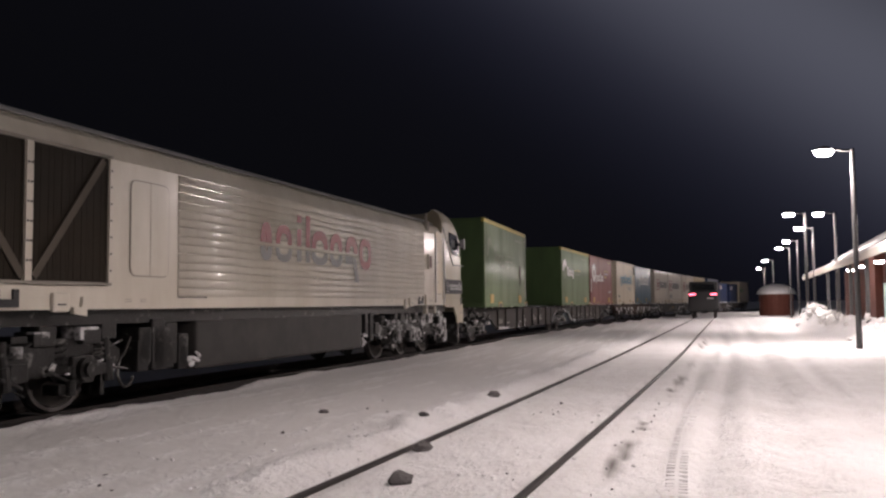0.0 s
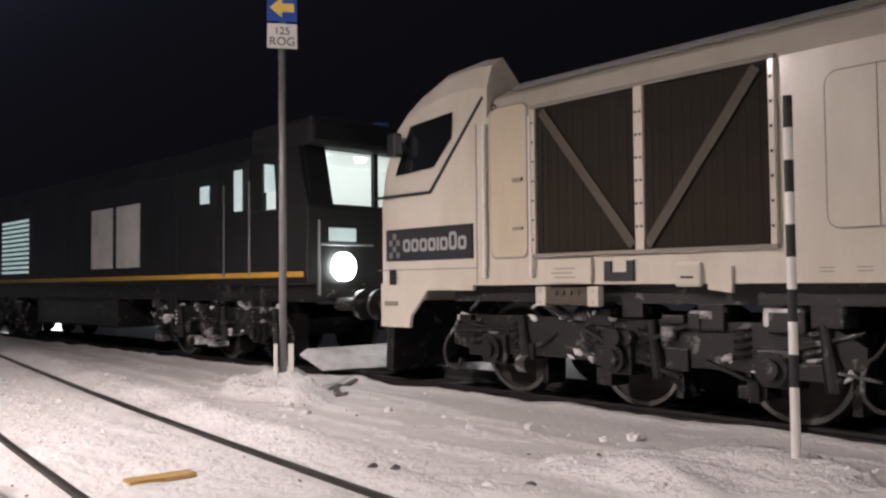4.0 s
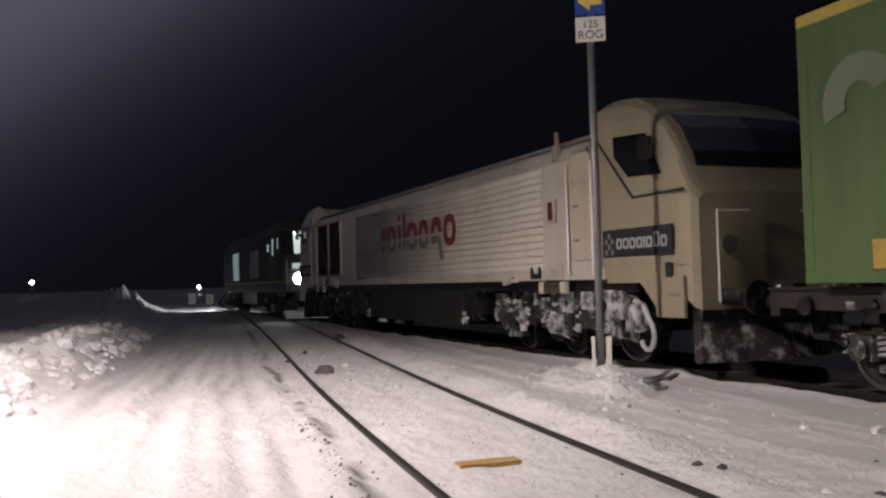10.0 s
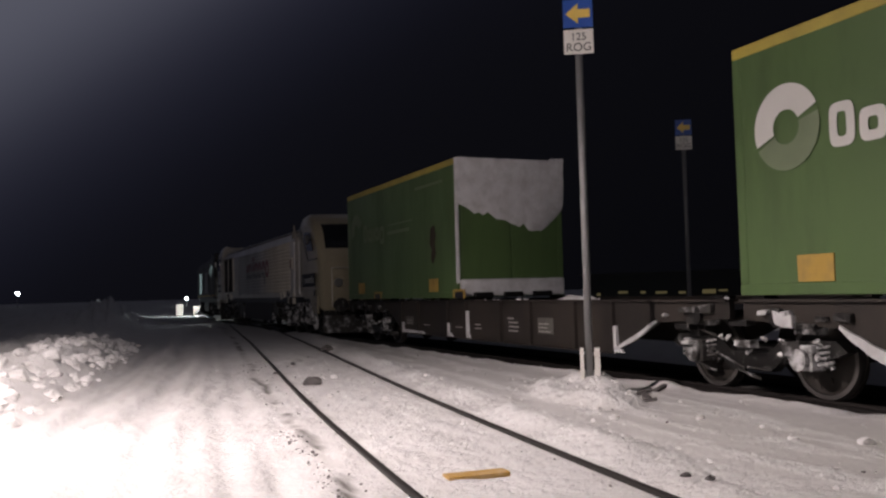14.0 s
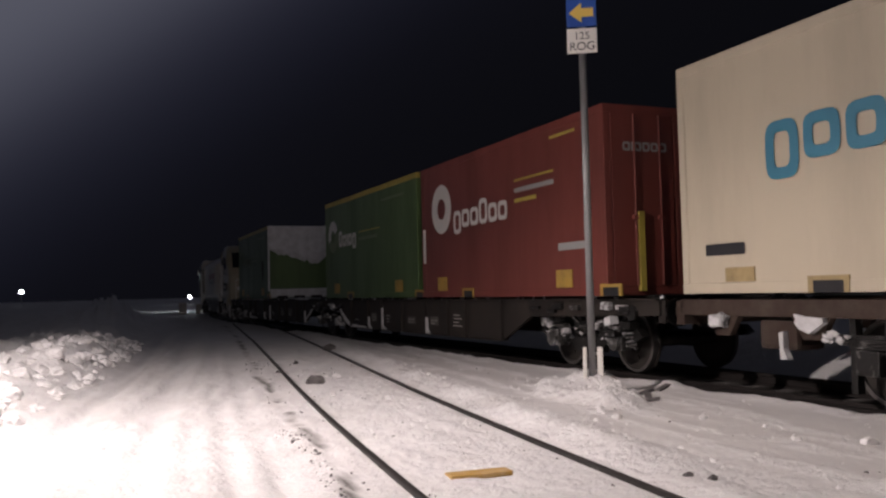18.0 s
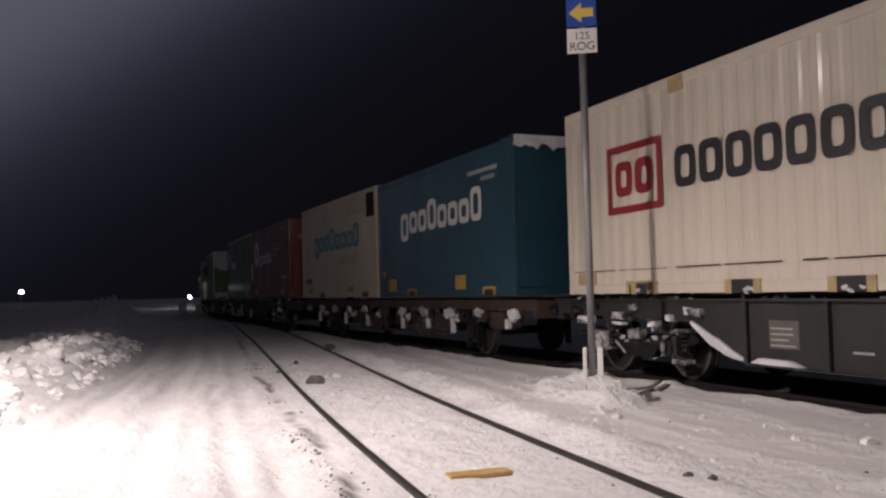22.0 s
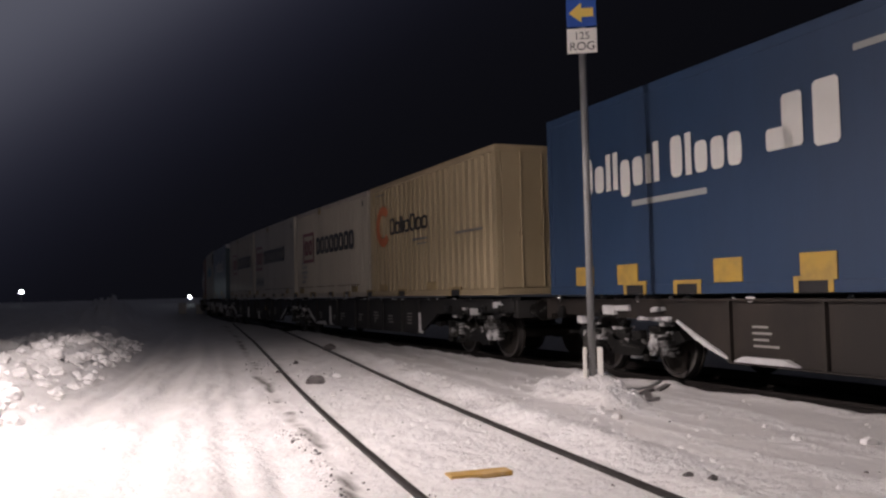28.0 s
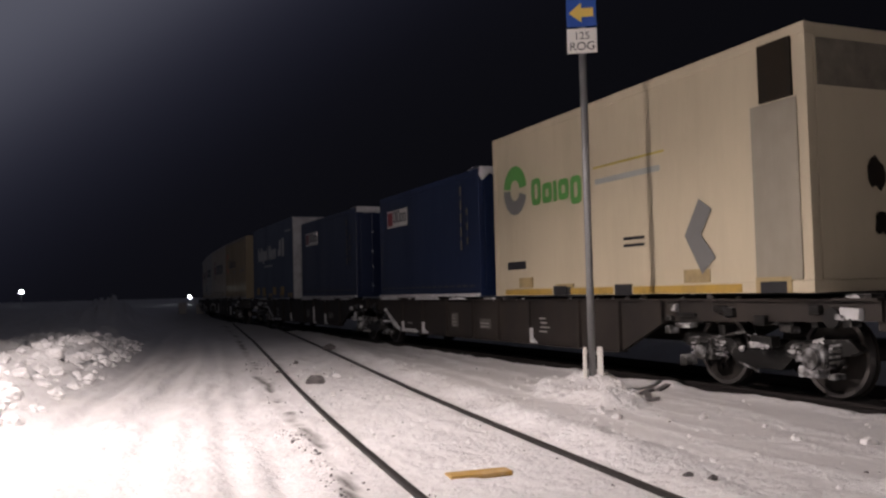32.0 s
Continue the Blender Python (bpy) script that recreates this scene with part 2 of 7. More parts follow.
M_BOARD = mat("yellow_crossing_board", (0.50, 0.30, 0.07), 0.7, var=0.2, scale=9, dirt=(0.6, 0.58, 0.55), dirt_amount=0.3, dscale=8)
M_TANPLATE = mat("tan_plate", (0.36, 0.27, 0.13), 0.55, var=0.2, scale=5, dirt=(0.14, 0.11, 0.07), dirt_amount=0.6, dscale=4)
M_WAGON = mat("wagon_dark_brown", (0.017, 0.0135, 0.0115), 0.65, 0.1, var=0.25, scale=2.5, dirt=(0.075, 0.058, 0.045), dirt_amount=0.4, dscale=1.2, streak=2)
M_WAGONGREY = mat("wagon_dark_grey", (0.017, 0.017, 0.018), 0.65, 0.1, var=0.25, scale=2.5, dirt=(0.06, 0.055, 0.05), dirt_amount=0.4, dscale=1.2, streak=2)
M_FADED = mat("faded_marking", (0.10, 0.095, 0.085), 0.7, var=0.3, scale=7)
M_PLATE = mat("wagon_marking_pale", (0.34, 0.33, 0.31), 0.6, var=0.15, scale=9)
M_RUST = mat("rusty_frame", (0.034, 0.018, 0.012), 0.8, var=0.3, scale=4, dirt=GRIME, dirt_amount=0.5, dscale=3)
M_POST = mat("dark_post_paint", (0.05, 0.05, 0.052), 0.5, var=0.15)
M_WOOD = mat("red_brown_boards", (0.12, 0.035, 0.022), 0.75, var=0.2, scale=3, bump=0.2)
M_TRIM = mat("station_trim", (0.6, 0.56, 0.5), 0.6, var=0.06)
M_LAMP = mat("lamp_glow", (1, 1, 1), 0.4, var=0.0, emit=(1.0, 0.93, 0.95), power=60)
M_LAMPFAR = mat("far_lamp_glow", (1, 1, 1), 0.4, var=0.0, emit=(0.9, 1.0, 1.0), power=30)
M_WARM = mat("lit_window_warm", (0.8, 0.7, 0.5), 0.4, var=0.1, emit=(1.0, 0.62, 0.28), power=2.2)
M_COOL = mat("lit_window_cool", (0.5, 0.55, 0.55), 0.4, var=0.1, emit=(0.70, 0.95, 0.95), power=0.32)
M_CABLIGHT = mat("lit_cab_ceiling", (0.8, 0.82, 0.8), 0.5, var=0.1, scale=3, emit=(0.85, 0.95, 0.9), power=0.38)
M_HEAD = mat("headlight_glow", (1, 1, 1), 0.3, var=0.0, emit=(0.95, 1.0, 1.0), power=26)
M_TAIL = mat("tail_light_red", (0.8, 0.1, 0.1), 0.3, var=0.0, emit=(1.0, 0.12, 0.2), power=5)

# ---------------- ground ----------------
def vnoise(x, y, seed):
    """Smooth random field, -1 to 1."""
    xi, yi = np.floor(x).astype(np.int64), np.floor(y).astype(np.int64)
    fx, fy = x - xi, y - yi
    fx, fy = fx * fx * (3 - 2 * fx), fy * fy * (3 - 2 * fy)

    def h(a, b):
        n = (a * 374761393 + b * 668265263 + seed * 974634721) & 0x7FFFFFFF
        n = ((n ^ (n >> 13)) * 1274126177) & 0x7FFFFFFF
        return ((n ^ (n >> 16)) & 0xFFFF) / 32767.5 - 1
    a = h(xi, yi) * (1 - fx) + h(xi + 1, yi) * fx
    b = h(xi, yi + 1) * (1 - fx) + h(xi + 1, yi + 1) * fx
    return a * (1 - fy) + b * fy


def fade(v, a, b):
    q = np.clip((v - a) / (b - a), 0, 1)
    return q * q * (3 - 2 * q)


NEAR_Y = np.vectorize(near_y)
TRACK_Y = np.vectorize(lambda x: arc(x)[1])


def streaks(x, y):
    """Thin wind-blown crusts lying roughly along the tracks."""
    v = y + 0.075 * x
    a = fade(vnoise(x * 0.24 + v * 0.5, v * 4.2, 23) + 0.22 * vnoise(x * 2.0, v * 8.0, 25), 0.40, 0.52)
    b = fade(vnoise(x * 0.7 + 7, v * 6.0, 26) + 0.3 * vnoise(x * 3.0, v * 9.0, 27), 0.5, 0.6)
    return np.maximum(a, b)


HEAPS = ((-9.8, 5.48, 1.25, 0.44, 0.19), (-9.95, 5.8, 0.75, 0.30, 0.26), (-8.95, 5.6, 0.5, 0.25, 0.12), (-2.75, 4.95, 1.5, 0.5, 0.17), (-3.9, 4.85, 0.6, 0.25, 0.08), (-2.9, 5.45, 0.8, 0.3, 0.2))


TRAILS = ((-14.5, 1.45, -8.6, 0.42), (-13.9, 1.56, -8.4, 0.48), (-21.5, 1.12, -10.2, -0.79), (-19.3, 1.41, -9.9, -0.14), (-12.8, 1.88, -6.4, 0.94), (-12.0, 1.91, -6.3, 1.04), (-10.6, 0.21, -6.8, -0.02), (-17.6, 1.50, -13.4, 0.98))   # ridges thrown up along the road by wheels


def heap_shape(x, y, cx, cy, sx, sy):
    """Flat-topped crust with a ragged, steep edge."""
    v = y + 0.12 * (x - cx)
    r = np.sqrt(((x - cx) / sx) ** 2 + ((v - cy) / sy) ** 2) + 0.22 * vnoise(x * 2.4, y * 2.4, 53) + 0.14 * vnoise(x * 6.5, y * 6.5, 54)
    return 1 - fade(r, 0.84, 1.02)


def ground_z(x, y):
    ny, ty = NEAR_Y(x), TRACK_Y(x)
    d = y - ny
    e = y - ty
    rough = 0.6 + 0.4 * vnoise(x * 0.5, y * 0.5, 3)
    z = 0.02 * vnoise(x * 0.8, y * 0.8, 1) + 0.020 * rough * vnoise(x * 3.1, y * 3.1, 2) + 0.012 * vnoise(x * 7.5, y * 7.5, 5) * (0.4 + 0.6 * fade(d, -0.5, 0.5))
    far = fade(np.abs(x), 60, 140) + fade(np.abs(y), 30, 80)
    z = z + 0.3 * far * vnoise(x * 0.03, y * 0.03, 9)
    # between and beside the near rails: grooves along the rails, a ploughed ridge past them
    for r in (0.0, 1.505):
        z -= 0.022 * np.exp(-((d - r) / 0.09) ** 2)
    ridge = np.exp(-((d - 2.0) / 0.28) ** 2)
    z += ridge * (0.07 + 0.06 * vnoise(x * 1.6, y * 2.5, 11) + 0.03 * vnoise(x * 4.6, y * 4.6, 12))
    # the smooth band up to the train's track
    band = fade(d, 2.3, 2.8) * (1 - fade(e, -1.6, -1.2))
    z = z * (1 - 0.65 * band)
    wind = vnoise(x * 0.45 + y * 0.3, y * 2.6, 21)
    z += band * (0.004 * wind + 0.007 * streaks(x, y) + 0.006 * np.maximum(0, vnoise(x * 2.3, y * 4.6, 24)))
    z += 0.05 * np.exp(-((e + 1.12) / 0.16) ** 2) * (1 + 0.6 * vnoise(x * 1.3, y * 0, 31))
    # ploughed road: wheel ruts
    for k, (off, w) in enumerate(((-0.75, 0.15), (-1.9, 0.2), (-1.15, 0.12), (-2.7, 0.2))):
        wob = 0.12 * vnoise(x * 0.12, y * 0 + k, 41)
        z -= 0.065 * np.exp(-((d - off - wob) / w) ** 2) * (1 - fade(d, -0.2, 0.1))
    z -= (0.02 + 0.02 * vnoise(x * 1.4, y * 0, 44)) * np.exp(-((d + 0.40 + 0.06 * vnoise(x * 0.4, y * 0, 43) + 0.03 * vnoise(x * 2.1, y * 0, 45)) / 0.06) ** 2)
    for k in range(9):
        off = -0.45 - 0.33 * k + 0.1 * math.sin(k * 5.1)
        line = d - off - 0.16 * vnoise(x * 0.10, y * 0 + k, 46) - (0.018 * (k % 3 - 1)) * (x + 8)
        z += (0.030 * np.exp(-((line - 0.10) / 0.07) ** 2) - 0.016 * np.exp(-(line / 0.05) ** 2)) * (0.55 + 0.45 * vnoise(x * 0.5, y * 0 + k, 47)) * (1 - fade(d, -0.35, -0.1))
    for k, (ax, ay, bx, by) in enumerate(TRAILS):
        f = np.clip((x - ax) / (bx - ax), -0.15, 1.15)
        off = y - (ay + (by - ay) * f) - 0.03 * vnoise(x * 0.8, y * 0 + k, 18)
        z += (0.045 * np.exp(-(off / 0.065) ** 2) - 0.025 * np.exp(-((off - 0.15) / 0.08) ** 2)) * fade(f, -0.14, 0.1) * (1 - fade(f, 0.9, 1.14)) * (0.75 + 0.4 * vnoise(x * 2.2, y * 2.2, 19))
    # loose clumps on the road and between the rails
    loose = fade(vnoise(x * 0.9, y * 1.3, 15), -0.1, 0.45) * (1 - fade(d, 2.3, 2.6)) * fade(d, -5.0, -3.5)
    z += loose * (0.030 * np.maximum(0, vnoise(x * 3.6, y * 5.0, 16)) + 0.028 * np.maximum(0, vnoise(x * 7.0, y * 9.0, 17)))
    for r in (0.0, 1.505):
        by_rail = np.exp(-((d - r) / 0.13) ** 4)
        z = z * (1 - by_rail) - 0.012 * by_rail
    # heaps: by the sign's foot, by the marker post, beside the road
    mound = np.zeros_like(z)
    for cx, cy, sx, sy, hh in HEAPS:
        mound = np.maximum(mound, heap_shape(x, y, cx, cy, sx, sy) * hh * (0.9 + 0.25 * vnoise(x * 1.5, y * 1.5, 51) + 0.13 * vnoise(x * 5, y * 5, 52)))
    z += mound
    bank = np.interp(x, [-60, -34, -24, -17, -12, -8.5], [2.5, 0.9, 0.3, -0.25, -0.95, -1.9])
    top = np.interp(x, [-70, -45, -34, -24, -14, -11, -8], [2.0, 1.2, 0.45, 0.42, 0.45, 0.40, 0.0])
    bk = fade(bank - y, -0.35, 0.75 + 0.07 * np.maximum(0, -x - 22)) * (1 - fade(bank - y, 1.6, 5.0) * 0.6) * (1 - fade(-x, 70, 110))
    z += bk * top * (0.85 + 0.3 * vnoise(x * 1.1, y * 1.1, 61) + 0.26 * vnoise(x * 3, y * 3, 62) + 0.30 * np.abs(vnoise(x * 5.5, y * 5.5, 63)) + 0.25 * vnoise(x * 0.5, y * 0.8, 64) * fade(-x, 22, 40))
    for cx, cy, sx, sy, hh in ((45, -6.3, 3.2, 1.0, 1.2), (38.5, -6.2, 2.6, 0.9, 1.0), (32, -6.6, 3.0, 1.1, 1.1), (52, -7.6, 3, 1.0, 0.9)):
        b = np.exp(-(((x - cx) / sx) ** 2 + ((y - cy) / sy) ** 2) ** 2)
        z += b * hh * (0.75 + 0.35 * vnoise(x * 0.7, y * 0.7, 71) + 0.1 * vnoise(x * 1.4, y * 1.4, 72))
    # the train's trackbed lies open and lower
    bed = fade(e, -1.12, -0.98) * (1 - fade(e, 1.6, 2.1))
    z = z * (1 - bed) + bed * (-0.24 + 0.02 * vnoise(x * 4, y * 4, 81))
    # beyond it, open ground and an added unseen snow ridge darkening the train's underside gaps
    z += 0.5 * np.exp(-((e - 3.2) / 0.7) ** 2) * (1 + 0.5 * vnoise(x * 0.8, y * 0.8, 91))
    return z


def grow(a, b, step, out, ratio=1.13):
    v = list(np.arange(a, b, step))
    s, p = step, v[-1]
    while p < out:
        s *= ratio
        p += s
        v.append(p)
    s, p, low = step, v[0], []
    while p > -out:
        s *= ratio
        p -= s
        low.append(p)
    return np.array(low[::-1] + v)


gx, gy = grow(-25, 13, 0.11, 1500), grow(-4.6, 7.6, 0.078, 1500)
GX, GY = np.meshgrid(gx, gy, indexing="ij")
GZ = ground_z(GX, GY)
nx, ny_ = GX.shape
idx = np.arange(nx * ny_).reshape(nx, ny_)
quads = np.stack([idx[:-1, :-1], idx[1:, :-1], idx[1:, 1:], idx[:-1, 1:]], -1).reshape(-1, 4)
gme = bpy.data.meshes.new("ground")
gme.from_pydata(np.stack([GX, GY, GZ], -1).reshape(-1, 3).tolist(), [], quads.tolist())
for poly in gme.polygons:
    poly.use_smooth = True
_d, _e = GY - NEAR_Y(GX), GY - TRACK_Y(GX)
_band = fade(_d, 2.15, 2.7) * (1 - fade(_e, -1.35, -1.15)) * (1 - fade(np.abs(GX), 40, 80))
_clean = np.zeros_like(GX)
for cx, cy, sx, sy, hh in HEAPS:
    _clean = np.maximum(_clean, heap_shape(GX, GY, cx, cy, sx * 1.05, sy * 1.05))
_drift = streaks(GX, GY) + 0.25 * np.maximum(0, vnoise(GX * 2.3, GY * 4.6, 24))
# Trampled grey, with the band's duller light mixed in; heaps and streaks stay pale.
_worn_shade = np.clip(_band * (1 - _clean) * (1 - _drift), 0, 1)
# The groove gets the same grey, painting in some of its shade.
_worn_shade = np.maximum(_worn_shade, 0.9 * np.exp(-((_d + 0.40 + 0.06 * vnoise(GX * 0.4, GY * 0, 43) + 0.03 * vnoise(GX * 2.1, GY * 0, 45)) / 0.05) ** 2) * (vnoise(GX * 1.4, GY * 0, 44) > -0.2))
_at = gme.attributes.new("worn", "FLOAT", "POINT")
_at.data.foreach_set("value", _worn_shade.astype(np.float32).ravel())
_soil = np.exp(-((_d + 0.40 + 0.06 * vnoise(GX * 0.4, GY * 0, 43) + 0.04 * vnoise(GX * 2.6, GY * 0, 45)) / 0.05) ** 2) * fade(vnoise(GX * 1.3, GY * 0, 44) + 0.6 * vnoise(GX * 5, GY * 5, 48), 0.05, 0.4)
# Patchy darker strip along the rails' inner edges as well.
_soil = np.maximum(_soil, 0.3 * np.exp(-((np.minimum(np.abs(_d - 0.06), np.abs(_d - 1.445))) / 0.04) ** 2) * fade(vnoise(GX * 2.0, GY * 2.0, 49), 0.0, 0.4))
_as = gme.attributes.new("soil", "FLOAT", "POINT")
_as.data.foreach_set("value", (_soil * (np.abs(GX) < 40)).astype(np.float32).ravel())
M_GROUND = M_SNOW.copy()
M_GROUND.name = "worn_shaded_snow"
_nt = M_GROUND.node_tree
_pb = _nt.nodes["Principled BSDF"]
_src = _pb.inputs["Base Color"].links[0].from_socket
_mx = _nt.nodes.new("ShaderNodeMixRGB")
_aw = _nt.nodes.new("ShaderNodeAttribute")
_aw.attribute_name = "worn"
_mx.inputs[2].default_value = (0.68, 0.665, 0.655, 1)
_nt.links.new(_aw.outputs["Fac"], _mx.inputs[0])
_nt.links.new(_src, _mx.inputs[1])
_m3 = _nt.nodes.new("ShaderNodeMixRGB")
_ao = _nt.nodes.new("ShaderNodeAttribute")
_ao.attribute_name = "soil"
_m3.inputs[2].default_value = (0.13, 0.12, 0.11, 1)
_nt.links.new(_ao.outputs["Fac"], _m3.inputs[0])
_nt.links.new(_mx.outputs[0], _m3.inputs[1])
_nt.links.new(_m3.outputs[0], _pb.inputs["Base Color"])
# coarse lumps and crumbs under the fine grain
_tc = _nt.nodes.new("ShaderNodeTexCoord")
_first = _pb.inputs["Normal"].links[0].from_socket
for _sc, _dist in ((3.4, 0.09), (24.0, 0.02)):
    _nz = _nt.nodes.new("ShaderNodeTexNoise")
    _nz.inputs["Scale"].default_value, _nz.inputs["Detail"].default_value, _nz.inputs["Roughness"].default_value = _sc, 5, 0.68
    _nt.links.new(_tc.outputs["Object"], _nz.inputs["Vector"])
    _keep = _nt.nodes.new("ShaderNodeMath")
    _keep.operation = "MULTIPLY_ADD"
    _keep.inputs[1].default_value, _keep.inputs[2].default_value = -0.72, 1.0
    _nt.links.new(_aw.outputs["Fac"], _keep.inputs[0])
    _bp = _nt.nodes.new("ShaderNodeBump")
    _bp.inputs["Distance"].default_value = _dist
    _nt.links.new(_keep.outputs[0], _bp.inputs["Strength"])
    _nt.links.new(_nz.outputs["Fac"], _bp.inputs["Height"])
    _nt.links.new(_first, _bp.inputs["Normal"])
    _first = _bp.outputs[0]
_nt.links.new(_first, _pb.inputs["Normal"])
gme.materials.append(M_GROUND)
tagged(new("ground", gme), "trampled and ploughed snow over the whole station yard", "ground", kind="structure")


def sweep(name, line, profile, material, parent=None):
    """A profile of (across, z) carried along a line of (x, y)."""
    bm = bmesh.new()
    rings = []
    for i, (x, y) in enumerate(line):
        a, b = Vector(line[max(0, i - 1)]), Vector(line[min(len(line) - 1, i + 1)])
        t = (b - a).normalized()
        n = Vector((-t.y, t.x))
        rings.append([(x + n.x * o, y + n.y * o, z) for o, z in profile])
    loft(bm, rings)
    return part(name, bm, material, parent)


def steps(a, b, s):
    return [a + (b - a) * i / int((b - a) / s) for i in range(int((b - a) / s) + 1)]


# the trackbed's dark skin, the train's rails and sleepers
bedline = [arc(a)[:2] for a in steps(-180, 190, 2.0)]
sweep("trackbed", bedline, [(-1.05, -0.30), (-1.0, -0.19), (-0.4, -0.205), (0.4, -0.20), (1.7, -0.19), (1.75, -0.3)], M_BED)
tagged(bpy.data.objects["trackbed"], "dark ballast trackbed streaked with blown snow", "trackbed", kind="structure")
RAILP = [(-0.07, -0.12), (-0.07, -0.10), (-0.012, -0.07), (-0.012, 0.01), (-0.036, 0.02), (-0.036, 0.055), (-0.025, 0.06), (0.025, 0.06), (0.036, 0.055), (0.036, 0.02), (0.012, 0.01), (0.012, -0.07), (0.07, -0.10), (0.07, -0.12)]
track_far = thing("railway_track", "steel rails of the train's track on concrete sleepers", "railway track")
tagged(track_far, kind="structure")
for o in (-0.753, 0.753):
    sweep("rail", [arc(a, o)[:2] for a in steps(-180, 190, 2.0)], [(q, z - 0.001) for q, z in RAILP], M_RAIL, track_far)
sl = bpy.data.meshes.new("sleeper")
bm = boxes((-0.125, 0.125, -1.0, 1.28, -0.26, -0.12), bev=0.02)
bm.to_mesh(sl)
bm.free()
sl.materials.append(M_SLEEPER)
for i in range(120):
    a = -40 + i * 0.62
    x, y, th = arc(a)
    ob = new("sleeper", sl)
    ob.parent = track_far
    ob.matrix_basis = pose(x, y, 0, 0, 0, math.degrees(th))
track_near = thing("railway_track", "empty siding with dark rails sunk in packed snow", "railway track")
tagged(track_near, kind="structure")
for o in (0.0, 1.505):
    line = [(x, near_y(x) + o) for x in steps(-44, 110, 1.0)]
    sweep("rail", line, [(-0.07, -0.14), (-0.014, -0.09), (-0.014, -0.03), (-0.027, -0.02), (-0.027, 0.020), (-0.018, 0.025), (0.018, 0.025), (0.027, 0.020), (0.027, -0.02), (0.014, -0.03), (0.014, -0.09), (0.07, -0.14)], M_RAIL, track_near)

# clods on the snow
rng = random.Random(4)


def clod(name, x, y, r, material, label, category, group, sub=2, tall=1.0):
    bm = bmesh.new()
    bmesh.ops.create_icosphere(bm, subdivisions=sub, radius=r)
    o = Vector((rng.uniform(0, 50), rng.uniform(0, 50), 3))
    for v in bm.verts:
        n = v.co.normalized()
        v.co *= 0.8 + 0.45 * noise.noise(n * 2.2 + o)
        v.co.x *= 1.3
        v.co.z = max(v.co.z * 0.85 * tall, -r * 0.3)
    ob = part(name, bm, material, smooth=False)
    ob.matrix_basis = pose(x, y, float(ground_z(np.array([x]), np.array([y]))[0]) + r * 0.2, 0, 0, rng.uniform(0, 360))
    return tagged(ob, label, category, group)


for x, y, r in ((6.35, 2.12, 0.10), (7.75, 2.36, 0.09), (-13.2, 2.86, 0.14), (-20.9, 4.9, 0.17), (-5.13, 3.74, 0.035), (-4.94, 3.80, 0.035), (-15.5, 2.7, 0.05), (-17, 3.3, 0.06), (-4.0, 4.2, 0.04), (9.6, 2.9, 0.06), (12.0, 2.6, 0.09), (10.2, 4.4, 0.06)):
    clod("ice_clod", x, y, r, M_CLOD, "dark dirty lump of ice lying on the snow", "ice lump", "ice lumps by the siding")
for x, y, r in ((-10.8, 3.3, 0.06), (-11.6, 2.75, 0.05), (-5.6, 5.9, 0.07), (-6.0, 5.5, 0.05), (-7.4, 5.6, 0.05), (-4.6, 6.1, 0.08), (-4.75, 5.9, 0.05), (-7.9, 4.9, 0.05), (-8.4, 5.0, 0.06), (-14, 3.4, 0.06), (-9.6, 6.2, 0.06)):
    clod("snow_clod", x, y, r, M_SNOW, "small lump of packed snow on the ground", "snow lump", "snow lumps by the siding")
bm = bmesh.new()
for _ in range(520):
    x = -9.5 - 18 * rng.random() ** 1.4
    bank = float(np.interp(x, [-34, -24, -17, -12, -8.5], [0.9, 0.3, -0.25, -0.95, -1.9]))
    y = bank + 0.25 - 1.7 * rng.random() ** 0.8
    z = float(ground_z(np.array([x]), np.array([y]))[0])
    r = 0.045 + 0.12 * rng.random() ** 2
    made = bmesh.ops.create_icosphere(bm, subdivisions=2, radius=r)
    o, k = Vector((rng.uniform(0, 40), rng.uniform(0, 40), 5)), rng.uniform(0.55, 0.85)
    for v in made["verts"]:
        p = v.co * (0.95 + 0.42 * noise.noise(v.co * (1.5 / r) + o))
        v.co = Vector((x + p.x * 1.15, y + p.y, z + r * 0.12 + p.z * k))
tagged(part("snow_bank_clods", bm, M_SNOW), "broken chunks of ploughed snow on the roadside bank", "snow bank", kind="stuff")
bm = bmesh.new()
for _ in range(700):
    x = rng.uniform(-19, 9)
    d = rng.choice((rng.uniform(-1.2, 0.0), rng.uniform(0.1, 1.4), rng.uniform(1.6, 2.4), rng.uniform(2.4, 5.0)))
    y = near_y(x) + d
    lumps(bm, rng, 1, x, y, float(ground_z(np.array([x]), np.array([y]))[0]), 0, 0, 0.005, 0.008, 0.03)
tagged(part("snow_crumbs", bm, M_SNOW), "crumbs of loose snow scattered along the rails", "snow", kind="stuff")
bm = bmesh.new()
for _ in range(260):
    x = rng.uniform(-19, 12)
    d = rng.choice((-0.42, -0.38, 0.1, 0.75, 1.4, 3.2)) + rng.gauss(0, 0.12)
    y = near_y(x) + d
    lumps(bm, rng, 1, x, y, float(ground_z(np.array([x]), np.array([y]))[0]), 0, 0, 0.003, 0.008, 0.024)
for _ in range(150):   # trodden dirt beside the near rail
    x = -4.2 - 5.0 * rng.random() ** 0.8
    y = near_y(x) - 0.47 + rng.gauss(0, 0.05) + 0.03 * math.sin(x * 5)
    lumps(bm, rng, 1, x, y, float(ground_z(np.array([x]), np.array([y]))[0]) - 0.004, 0, 0, 0.002, 0.006, 0.02)
tagged(part("grit", bm, M_CLOD), "dark grit scattered on the snow", "grit", kind="stuff")

